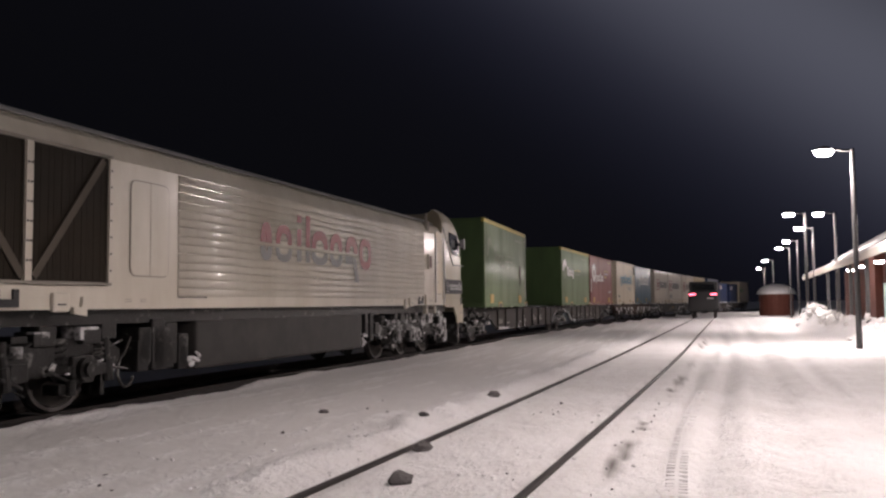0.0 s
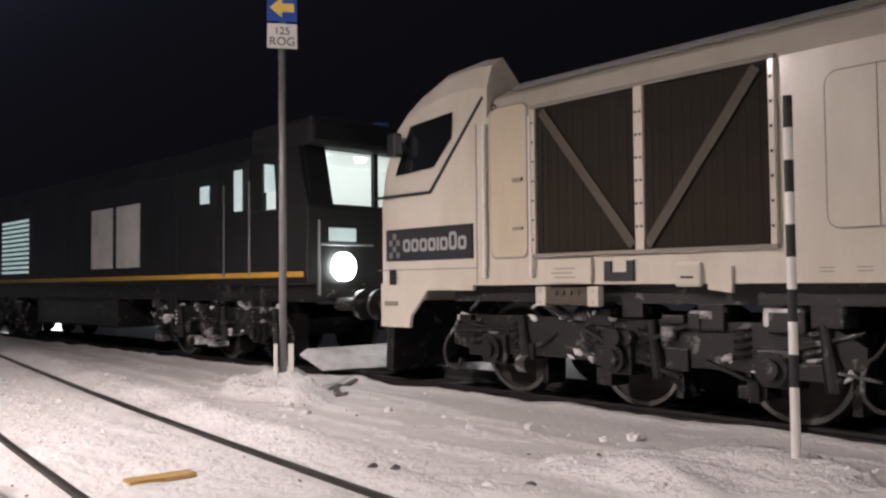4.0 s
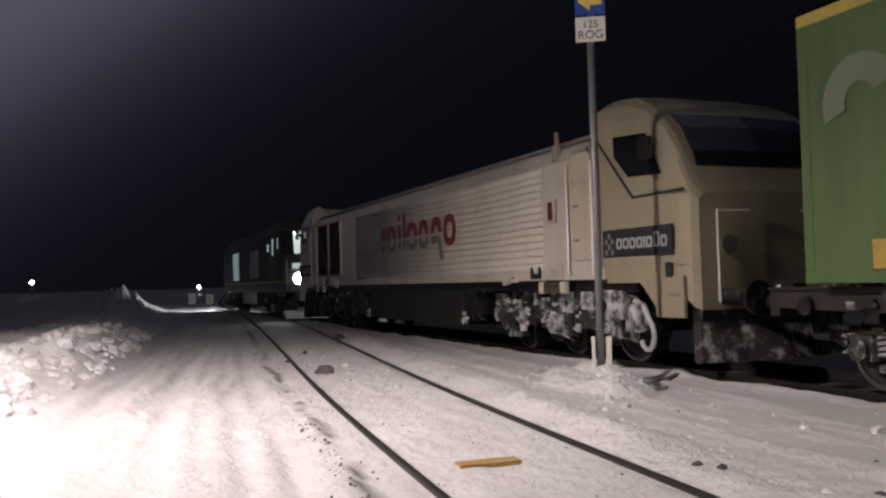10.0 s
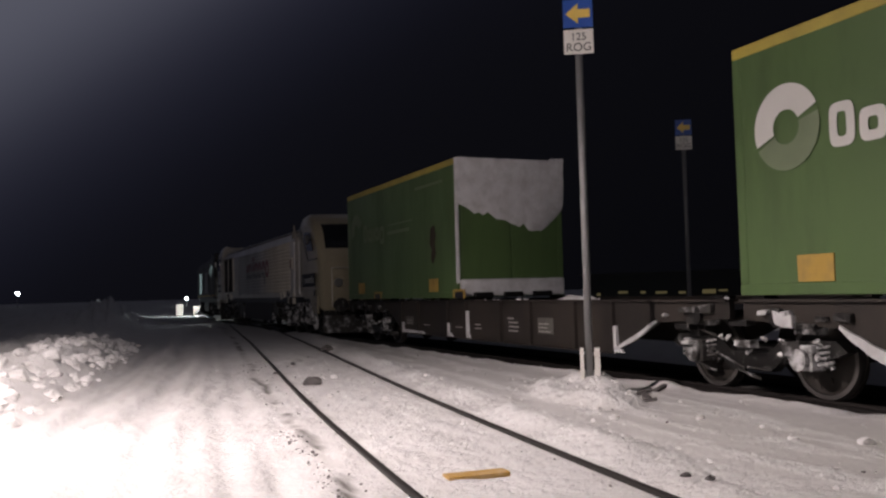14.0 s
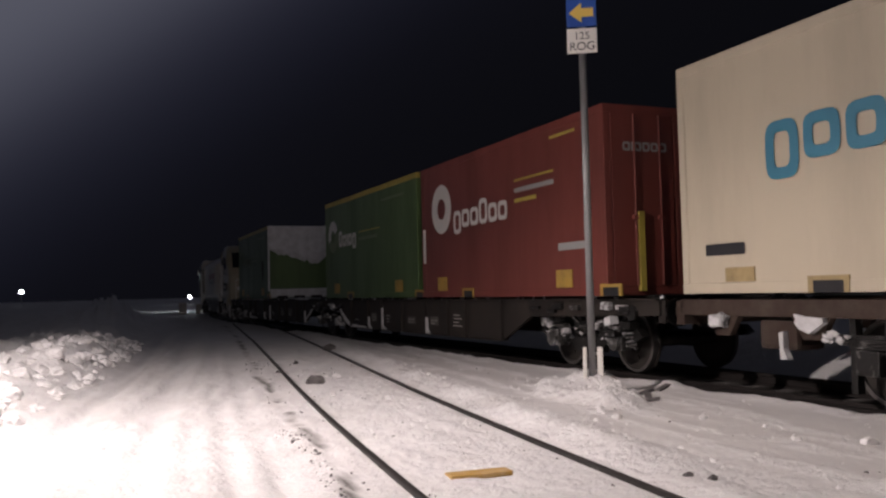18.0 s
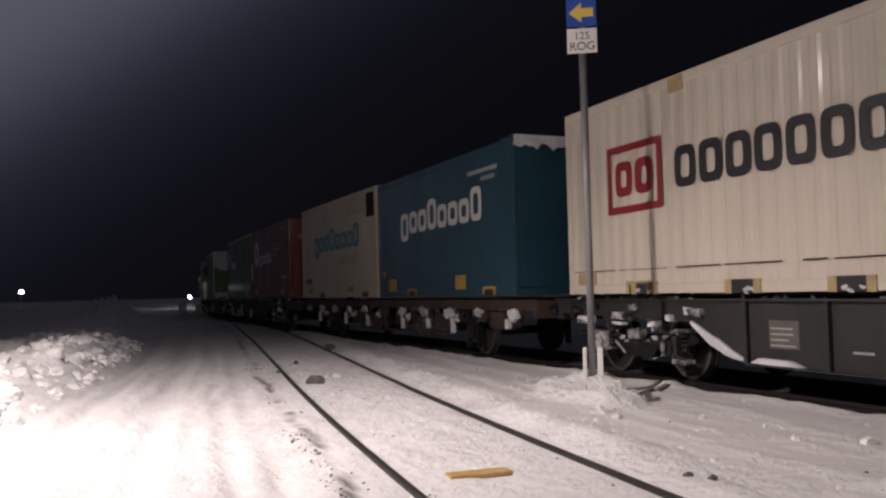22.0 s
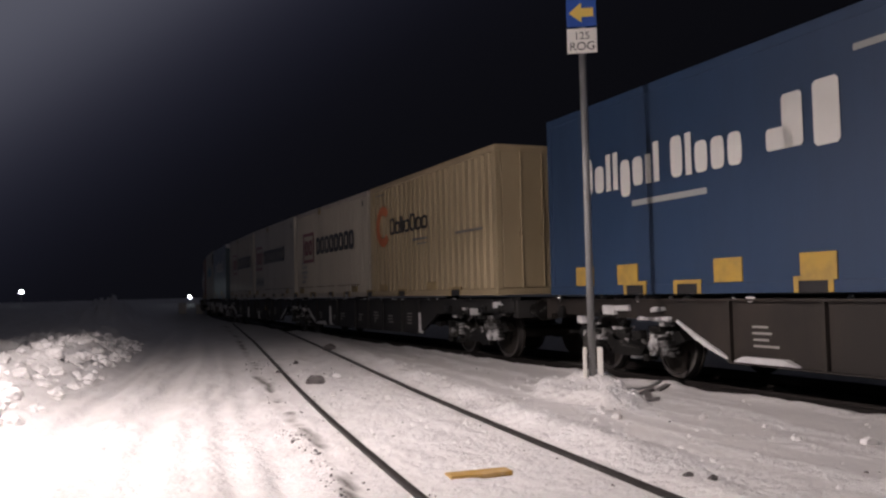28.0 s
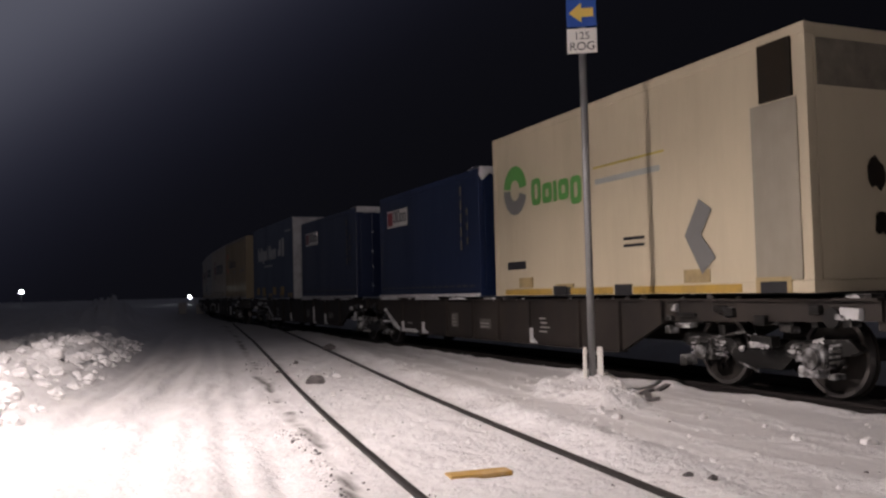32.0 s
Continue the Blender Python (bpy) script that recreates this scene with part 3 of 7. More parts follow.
bm = bmesh.new()
for cx, cy, sx, sy, hh in ((45, -6.0, 3.0, 0.9, 1.0), (38.5, -6.0, 2.4, 0.8, 0.7), (32, -6.3, 2.8, 1.0, 0.8)):
    for _ in range(60):
        x, y = cx + rng.gauss(0, sx * 0.45), cy + rng.gauss(0, sy * 0.45)
        lumps(bm, rng, 1, x, y, float(ground_z(np.array([x]), np.array([y]))[0]), 0, 0, 0.03, 0.05, 0.2)
tagged(part("snow_heap_chunks", bm, M_SNOW), "chunks of ploughed snow heaped before the station", "snow heap", kind="stuff")
bm = bmesh.new()
for k in range(74):
    x = 5.4 + k * 0.115
    y = 0.08 - 0.004 * k + 0.1 * math.sin(k * 0.05)
    z = float(ground_z(np.array([x]), np.array([y]))[0])
    for s in (-1, 1):
        box(bm, x - 0.02, x + 0.02, y + s * 0.05 - 0.035, y + s * 0.05 + 0.035, z - 0.02, z + 0.006)
tagged(part("tyre_tread_marks", bm, M_SNOW), "row of small tyre tread ridges pressed in the snow", "tyre tracks", kind="stuff")

# broken crust at the sign's foot, short dark strips on the snow
bm = bmesh.new()
for cx, cy, sx, sy, hh in HEAPS:
    for _ in range(int(26 * sx) if cx < -5 else 5):
        a, k = rng.uniform(0, math.tau), rng.choice((0.5, 0.8, 0.9, 0.95, 1.0, 1.1))
        x, y = cx + sx * k * math.cos(a), cy + sy * k * math.sin(a)
        lumps(bm, rng, 1, x, y, float(ground_z(np.array([x]), np.array([y]))[0]), 0, 0, 0.005, 0.012, 0.038)
tagged(part("crust_pieces", bm, M_SNOW), "broken crust of snow round the posts' heaps", "snow", kind="stuff")
for x, y, rz, ln in ((-9.5, 6.3, 118, 0.34), (-9.75, 6.75, 124, 0.45), (-8.85, 5.95, 60, 0.22), (-9.2, 6.15, 150, 0.2)):
    z = float(ground_z(np.array([x]), np.array([y]))[0])
    bm = boxes((-ln / 2, ln / 2, -0.045, 0.045, 0, 0.035), bev=0.012)
    for v in bm.verts:
        v.co.z += 0.02 * math.sin(v.co.x * 9)
    ob = part("dark_strip", bm, M_CLOD)
    ob.matrix_basis = pose(x, y, z, 0, 0, rz)
    tagged(ob, "short dark strip lying on the snow", "timber", "offcuts beside the sign post")

# yellow board of the crossing between the rails
bm = boxes((-0.24, 0.24, -0.075, 0.075, -0.02, 0.016), bev=0.006)
bd = part("crossing_board", bm, M_BOARD)
bd.matrix_basis = pose(-5.96, 2.5, 0.012, 0, 0, 88)
tagged(bd, "worn yellow board lying flat in the snow between the rails", "board")


# ---------------- the stop sign's post and the marker post ----------------
def sign_post(x, y, base, size=1.0):
    root = thing("track_sign", "grey steel post with blue arrow plate and white number plate", "sign", "track signs", m=pose(x, y, base) @ Matrix.Diagonal((size, size, size, 1)))
    bm = bmesh.new()
    cyl(bm, (0, 0, 2.75), "z", 0.055, 5.7, 20)
    part("post", bm, M_GALV, root, smooth=True)
    for a, b in ((-0.135, -0.075), (0.075, 0.16)):
        part("foot_sleeve", boxes((a, b, -0.08, 0.08, -0.05, 0.40), bev=0.014), M_SIGNWHITE, root, "pale concrete foot sleeve").matrix_basis = Matrix.Rotation(radians(60), 4, "Z")
    face = Matrix.Rotation(radians(60), 4, "Z")
    face = face @ Matrix.Translation((0, 0, 0.02)) @ Matrix.Diagonal((0.935, 0.935, 0.935, 1))
    for n, z0, z1, m in (("number_plate", 5.10, 5.50, M_SIGNWHITE), ("arrow_plate", 5.53, 5.99, M_SIGNBLUE)):
        ob = part(n, boxes((-0.235, 0.235, -0.094, -0.082, z0, z1), bev=0.004), m, root)
        ob.matrix_basis = face
    bm = bmesh.new()
    slab(bm, [(-0.20, 5.755), (0.0, 5.92), (0.0, 5.825), (0.19, 5.825), (0.19, 5.685), (0.0, 5.685), (0.0, 5.59)], -0.100, -0.095)
    ob = part("arrow", bm, M_SIGNYELLOW, root, "yellow arrow")
    ob.matrix_basis = face
    up = Matrix.Rotation(radians(90), 4, "X")
    lettering("number", "125", 0.17, M_BLACK, root, face @ Matrix.Translation((0, -0.097, 5.375)) @ up, "black number 125")
    lettering("letters", "ROG", 0.19, M_BLACK, root, face @ Matrix.Translation((0, -0.097, 5.205)) @ up, "black letters ROG")
    return root


sign_post(-9.82, 5.74, 0.251, 0.87)
sign_post(-19.9, 14.85, 0.35)
mp_root = thing("marker_post", "slim black and white banded marker post stuck in a snow heap", "marker post", m=pose(-2.86, 5.54, 0.177) @ Matrix.Diagonal((0.87, 0.87, 0.87, 1)))
for k in range(12):
    bm = bmesh.new()
    cyl(bm, (0, 0, 0.04 + 0.249 * k - 0.1245), "z", 0.036, 0.249, 14)
    part("band", bm, M_SIGNBLACK if k in (3, 5, 7, 9, 11) else M_SIGNWHITE, mp_root)


# ---------------- platform lamps ----------------
def lamp_post(x, y, z, watts, spill, arm):
    root = thing("platform_lamp", "tall grey platform lamp post with a bright lit head", "street lamp", "platform lamps", m=pose(x, y, 0))
    bm = bmesh.new()
    cyl(bm, (0, -arm, z / 2 + 0.05), "z", 0.085, z + 0.1, 16, 0.06)
    part("post", bm, M_POST, root)
    bm = bmesh.new()
    bar(bm, (0, -arm, z + 0.02), (0, -0.2, z + 0.1), 0.035)
    part("arm", bm, M_POST, root)
    bm = bmesh.new()
    cyl(bm, (0, 0, z + 0.12), "z", 0.30, 0.12, 24, 0.14)
    part("head", bm, M_POST, root, "round lamp head")
    bm = bmesh.new()
    cyl(bm, (0, 0, z + 0.0), "z", 0.20, 0.12, 24, 0.28)
    part("glass", bm, M_LAMP, root, "glowing lamp glass")
    down = bpy.data.lights.new("lamp_light", "SPOT")
    down.spot_size, down.spot_blend, down.energy = radians(156), 0.35, watts
    side = bpy.data.lights.new("lamp_spill", "POINT")
    side.energy = spill
    for li in (down, side):
        li.color, li.shadow_soft_size = (1.0, 0.855, 0.825), 0.14
        ob = new(li.name, li)
        ob.matrix_basis = pose(x, y, z - 0.22)
    return root


for x, y, z, w, q in LAMPS:
    lamp_post(x, y, z, w, q, 0.75)

# ---------------- wheels and bogies ----------------
WHEELSETS = []  # (object, radius) to be turned as the train rolls


def wheelset(parent, x, r, back=0.0):
    bm = bmesh.new()
    for s in (-1, 1):
        cyl(bm, (0, s * 0.745, 0), "y", r - 0.06, 0.10, 32)
        cyl(bm, (0, s * 0.70, 0), "y", r + 0.028, 0.03, 32)
        cyl(bm, (0, s * 0.80, 0), "y", 0.17, 0.10, 16)
        for k in range(3):
            a = k * 2.094
            cyl(bm, (math.cos(a) * (r * 0.55), s * 0.80, math.sin(a) * (r * 0.55)), "y", 0.04, 0.02, 10)
    cyl(bm, (0, 0, 0), "y", 0.09, 1.5, 14)
    ws = part("wheelset", bm, M_WHEEL, parent, smooth=False)
    ws.matrix_basis = pose(x, 0, RAIL_TOP + r)
    for s in (-1, 1):
        bm = bmesh.new()
        a = [(math.cos(k * math.tau / 36), math.sin(k * math.tau / 36)) for k in range(36)]
        loft(bm, [[(c * rr, s * yy, d * rr) for c, d in a] for rr, yy in ((r - 0.05, 0.69), (r, 0.69), (r, 0.815), (r - 0.05, 0.815), (r - 0.05, 0.69))], caps=False)
        part("tyre", bm, M_TYRE, ws, "bright worn steel tread")
    WHEELSETS.append((ws, r, x))
    return ws


def coil(bm, c, r, h, turns=4, wire=0.018):
    tube(bm, [(c[0] + r * math.cos(k * math.tau / 10), c[1] + r * math.sin(k * math.tau / 10), c[2] + h * k / (turns * 10)) for k in range(turns * 10 + 1)], wire, 6)


def loco_bogie(root, cx, axles, seed, snowy, r=0.53):
    rg = random.Random(seed)

    def pick():
        """Bare, snow-mottled or snow-coated gear, by the bogie's state."""
        q = rg.random()
        return M_PATCHY if q < 0.26 * snowy else M_UNDERSNOW if q < 0.70 * snowy + 0.04 else M_UNDER

    for a in axles:
        wheelset(root, a, r)
    x0, x1 = min(axles) - 0.75, max(axles) + 0.75
    bm = bmesh.new()
    for s in (-1, 1):
        y = s * 1.08
        slab(bm, [(x0, 0.80), (x0 + 0.3, 0.98), (x1 - 0.3, 0.98), (x1, 0.80), (x1, 0.62), (x1 - 0.45, 0.54), (x0 + 0.45, 0.54), (x0, 0.62)], y - 0.09, y + 0.09)
    box(bm, x0 + 0.5, x1 - 0.5, -0.95, 0.95, 0.62, 0.8)
    part("bogie_frame", bm, M_UNDERSNOW if snowy > 0.5 else M_UNDER, root)
    for i, a in enumerate(axles):
        bm = boxes((a - 0.19, a + 0.19, -1.24, -1.0, 0.42, 0.76), bev=0.03)
        cyl(bm, (a, -1.26, RAIL_TOP + r), "y", 0.15, 0.10, 16)
        cyl(bm, (a, -1.33, RAIL_TOP + r), "y", 0.09, 0.06, 12)
        part("axle_box", bm, pick(), root)
        for dx in (-0.33, 0.33):
            bm = bmesh.new()
            coil(bm, (a + dx, -1.14, 0.62), 0.085, 0.30)
            part("spring", bm, pick(), root)
        bm = bmesh.new()
        bar(bm, (a + 0.5, -1.2, 0.42), (a + 0.42, -1.2, 0.98), 0.05, 10)
        bar(bm, (a + 0.5, -1.2, 0.42), (a + 0.46, -1.2, 0.7), 0.07, 10)
        part("damper", bm, pick(), root)
        bm = bmesh.new()
        slab(bm, [(a + 0.56, 0.22), (a + 0.64, 0.22), (a + 0.66, 0.9), (a + 0.58, 0.9)], -1.02, -0.72)
        slab(bm, [(a + 0.55, 0.42), (a + 0.6, 0.42), (a + 0.6, 0.72), (a + 0.55, 0.72)], -0.85, -0.72)
        part("brake_rigging", bm, M_UNDER, root)
    for k in range(14):
        xx = rg.uniform(x0, x1 - 0.5)
        z = rg.uniform(0.5, 1.15)
        bm = bar(bmesh.new(), (xx, -1.2 - rg.uniform(0, 0.1), z), (xx + rg.uniform(0.25, 0.8), -1.2, z + rg.uniform(-0.3, 0.3)), rg.uniform(0.010, 0.03), 6)
        part("pipe", bm, pick(), root)
    for k in range(22):
        xx = rg.uniform(x0 + 0.1, x1 - 0.4)
        zz = rg.choice((0.3, 0.5, 0.9, 0.95, 1.0))
        part("equipment_box", boxes((xx, xx + rg.uniform(0.1, 0.35), -1.26 + rg.uniform(0, 0.06), -0.95, zz, zz + rg.uniform(0.07, 0.26)), bev=0.015), pick(), root)
    for k in range(5):
        xx = rg.uniform(x0 + 0.2, x1 - 0.4)
        bm = bmesh.new()
        cyl(bm, (xx, -1.22, rg.uniform(0.35, 1.05)), rg.choice("xyz"), rg.uniform(0.05, 0.1), rg.uniform(0.12, 0.3), 12)
        part("brake_cylinder", bm, pick(), root)
    bm = bmesh.new()
    for k in range(int(9 + 34 * snowy)):
        a = rg.choice(axles)
        lumps(bm, rg, 3, a + rg.uniform(-0.7, 0.7), -1.17, rg.choice((0.56, 0.62, 0.78, 0.97, 1.0)) + rg.uniform(-0.03, 0.03), 0.08, 0.03, 0.035, 0.02, 0.05 + 0.02 * snowy)
    tagged(part("caked_snow", bm, M_CRUST, root, "snow caked on the running gear"), kind="stuff")
    # bent sand hoses at the outer end and behind the inner axle
    sg = 1 if cx > 0 else -1
    for ex, rad in ((x1 + 0.02 if sg > 0 else x0 - 0.02, 0.19),) + (((x1 + 0.12, 0.2),) if sg < 0 else ()):
        bend = [(ex - sg * 0.12, -1.16, 0.95)] + [(ex + sg * rad * 0.8 * math.cos(radians(75 - 18 * k)), -1.18, 0.50 + rad * math.sin(radians(75 - 18 * k)) * (1.25 if k < 5 else 1.0)) for k in range(14)]
        bm = tube(bmesh.new(), bend, 0.04 if snowy > 0.5 else 0.02, 9)
        for v in bm.verts:
            v.co += noise.noise_vector(v.co * 9) * 0.012
        part("sand_hose", bm, M_CRUST if rg.random() < snowy else M_UNDERSNOW, root, "bent hose coated with snow")
    if snowy > 0.5:
        for k, (q, w, h0, h1) in enumerate(((x1 - 0.95, 0.5, 0.72, 1.16), (x1 - 1.6, 0.34, 0.85, 1.14), (x1 - 2.25, 0.42, 0.8, 1.12), (x1 - 0.38, 0.3, 0.55, 0.95))):
            bm = boxes((q, q + w, -1.28, -1.12, h0, h1), bev=0.02)
            box(bm, q + w * 0.3, q + w * 0.55, -1.31, -1.27, h0 + 0.08, h1 - 0.12, bev=0.01)
            for v in bm.verts:
                v.co += noise.noise_vector(v.co * 4) * 0.025
            part("snowed_box", bm, M_PATCHY, root, "gear box coated with patchy snow")


def wagon_bogie(root, cx, seed, snowy=0.5, r=0.46):
    rg = random.Random(seed)
    for a in (cx - 0.9, cx + 0.9):
        wheelset(root, a, r)
    bm = bmesh.new()
    for s in (-1, 1):
        y = s * 1.0
        slab(bm, [(cx - 1.45, 0.62), (cx - 1.3, 0.74), (cx - 0.5, 0.70), (cx - 0.3, 0.56), (cx + 0.3, 0.56), (cx + 0.5, 0.70), (cx + 1.3, 0.74), (cx + 1.45, 0.62), (cx + 1.3, 0.56), (cx + 0.55, 0.52), (cx + 0.35, 0.34), (cx - 0.35, 0.34), (cx - 0.55, 0.52), (cx - 1.3, 0.56)], y - 0.07, y + 0.07)
    box(bm, cx - 0.3, cx + 0.3, -1.0, 1.0, 0.45, 0.62)
    part("bogie_frame", bm, M_UNDER, root)
    for a in (cx - 0.9, cx + 0.9):
        bm = boxes((a - 0.15, a + 0.15, -1.16, -0.95, 0.40, 0.68), bev=0.02)
        cyl(bm, (a, -1.18, RAIL_TOP + r), "y", 0.12, 0.08, 14)
        part("axle_box", bm, rg.choice((M_PATCHY, M_UNDERSNOW, M_UNDERSNOW)), root)
        for dx in (-0.24, 0.24):
            bm = bmesh.new()
            coil(bm, (a + dx, -1.05, 0.44), 0.075, 0.24)
            part("spring", bm, rg.choice((M_PATCHY, M_UNDER, M_UNDERSNOW)), root)
        for k in range(4):
            q, zz = a + rg.uniform(-0.5, 0.35), rg.choice((0.3, 0.55, 0.72, 0.8, 0.86))
            part("brake_gear", boxes((q, q + rg.uniform(0.08, 0.3), -1.17, -0.98, zz, zz + rg.uniform(0.05, 0.17)), bev=0.015), rg.choice((M_PATCHY, M_UNDER, M_UNDER, M_UNDERSNOW)), root)
    for k in range(6):
        xx = cx + rg.uniform(-1.4, 1.0)
        z = rg.uniform(0.35, 0.95)
        bm = bar(bmesh.new(), (xx, -1.13, z), (xx + rg.uniform(0.2, 0.6), -1.13, z + rg.uniform(-0.2, 0.2)), rg.uniform(0.01, 0.022), 6)
        part("brake_rod", bm, M_UNDERSNOW, root)
    bm = bmesh.new()
    for k in range(16):
        q, zz = cx + rg.uniform(-1.6, 1.5), rg.choice((0.62, 0.72, 0.8, 0.88, 0.96, 1.02))
        w, hh = rg.uniform(0.06, 0.34), rg.uniform(0.04, 0.13)
        gm = boxes((q, q + w, -1.31, -1.17, zz, zz + hh), bev=0.012)
        for v in gm.verts:
            v.co += noise.noise_vector(v.co * 6) * 0.03
        part("brake_gear", gm, rg.choice((M_PATCHY, M_CRUST, M_UNDER, M_UNDER, M_UNDERSNOW)), root)
    for k in range(int(4 + 10 * snowy)):
        lumps(bm, rg, 3, cx + rg.uniform(-1.2, 1.2), -1.08, rg.choice((0.56, 0.62, 0.72)), 0.06, 0.03, 0.02, 0.015, 0.045)
    tagged(part("caked_snow", bm, M_CRUST, root, "snow caked on the bogie"), kind="stuff")


def buffers(root, x, sx, z=1.06):
    for s in (-1, 1):
        bm = bmesh.new()
        cyl(bm, (x + sx * 0.2, s * 0.875, z), "x", 0.1, 0.4, 14)
        cyl(bm, (x + sx * 0.45, s * 0.875, z), "x", 0.07, 0.25, 12)
        cyl(bm, (x + sx * 0.6, s * 0.875, z), "x", 0.22, 0.06, 20)
        part("buffer", bm, M_UNDER, root)


def wordmark(root, name, blocks, y, material, label):
    """A wordmark as plain rounded bars: blocks of (x0, x1, z0, z1)."""
    if root.parent is None and len(blocks) > 1 and name in ("emblem", "small_print"):
        first = wordmark(root, name, blocks[:1], y, material, label)
        for b in blocks[1:]:
            wordmark(first, "bar", [b], y, material, "")
        return first
    bm = bmesh.new()
    for x0, x1, z0, z1 in blocks:
        c = min(x1 - x0, z1 - z0) * 0.12
        slab(bm, [(x0 + c, z0), (x1 - c, z0), (x1, z0 + c), (x1, z1 - c), (x1 - c, z1), (x0 + c, z1), (x0, z1 - c), (x0, z0 + c)], y, y + 0.004)
    return part(name, bm, material, root, label)


def band(bm, cx, cz, rx, rz, t, a0, a1, y, n=22, power=2.4):
    """A flat curved band t wide: a stretch of a rounded-oblong ring, from a0 to a1 degrees."""
    def at(a, k):
        c, d = math.cos(radians(a)), math.sin(radians(a))
        return (cx + math.copysign(abs(c) ** (2 / power), c) * (rx - k), cz + math.copysign(abs(d) ** (2 / power), d) * (rz - k))
    rings = []
    for i in range(n + 1):
        a = a0 + (a1 - a0) * i / n
        (xo, zo), (xi, zi) = at(a, 0.0), at(a, t)
        rings.append([(xo, y, zo), (xi, y, zi), (xi, y + 0.004, zi), (xo, y + 0.004, zo)])
    return loft(bm, rings, caps=a1 - a0 < 359)


def mark_shape(kind, x0, x1, z0, z1, t, y):
    """One plain shape of a wordmark: o ring, d raised ring, p hanging ring, x block, i short bar, l tall bar."""
    bm = bmesh.new()
    h, cx = z1 - z0, (x0 + x1) / 2
    lo, hi = z0 - (0.32 * h if kind == "p" else 0.0), z1 + (0.36 * h if kind in "dl" else 0.0)
    if kind in "odp":
        band(bm, cx, (lo + hi) / 2, (x1 - x0) / 2, (hi - lo) / 2, t, 0, 360, y, power=4.0)
    else:
        slab(bm, [(x0, lo), (x1, lo), (x1, hi), (x0, hi)], y, y + 0.004)
    return bm


def mark_row(root, x0, x1, z0, z1, kinds, y, material, label, weight=0.24, name="wordmark"):
    """A wordmark as a row of plain shapes between x0 and x1."""
    t = (z1 - z0) * weight
    wide = [{"l": 0.0, "i": 0.0, " ": 0.5}.get(k, 1.0) for k in kinds]
    gap = 0.55 * t
    thin = sum(1 for k in kinds if k in "li")
    unit = (x1 - x0 - thin * t - gap * (len(kinds) - 1)) / max(0.1, sum(wide))
    first, q = None, x0
    for k, w in zip(kinds, wide):
        b = q + (w * unit if w else t)
        if k != " ":
            ob = part(name if first is None else "shape", mark_shape(k, q, b, z0, z1, t, y), material, first or root, "" if first else label)
            first = first or (ob if root.parent is None else None)
        q = b + gap
    return first


# ---------------- the white diesel locomotive ----------------
def loco_ring(x, w, zb, zs, wt, zt):
    half = [(w, zb), (w, (zb + zs) / 2), (w, zs), (w - (w - wt) * 0.35, zs + (zt - zs) * 0.6), (wt, zt - 0.02), (wt * 0.5, zt + 0.01)]
    return [(x, -y, z) for y, z in half] + [(x, y, z) for y, z in half[::-1]]


FIN = bpy.data.meshes.new("radiator_fin")
_b = boxes((-0.0203, 0.0203, -0.005, 0.005, -0.765, 0.765))
_b.to_mesh(FIN)
_b.free()
FIN.materials.append(M_GRILL)


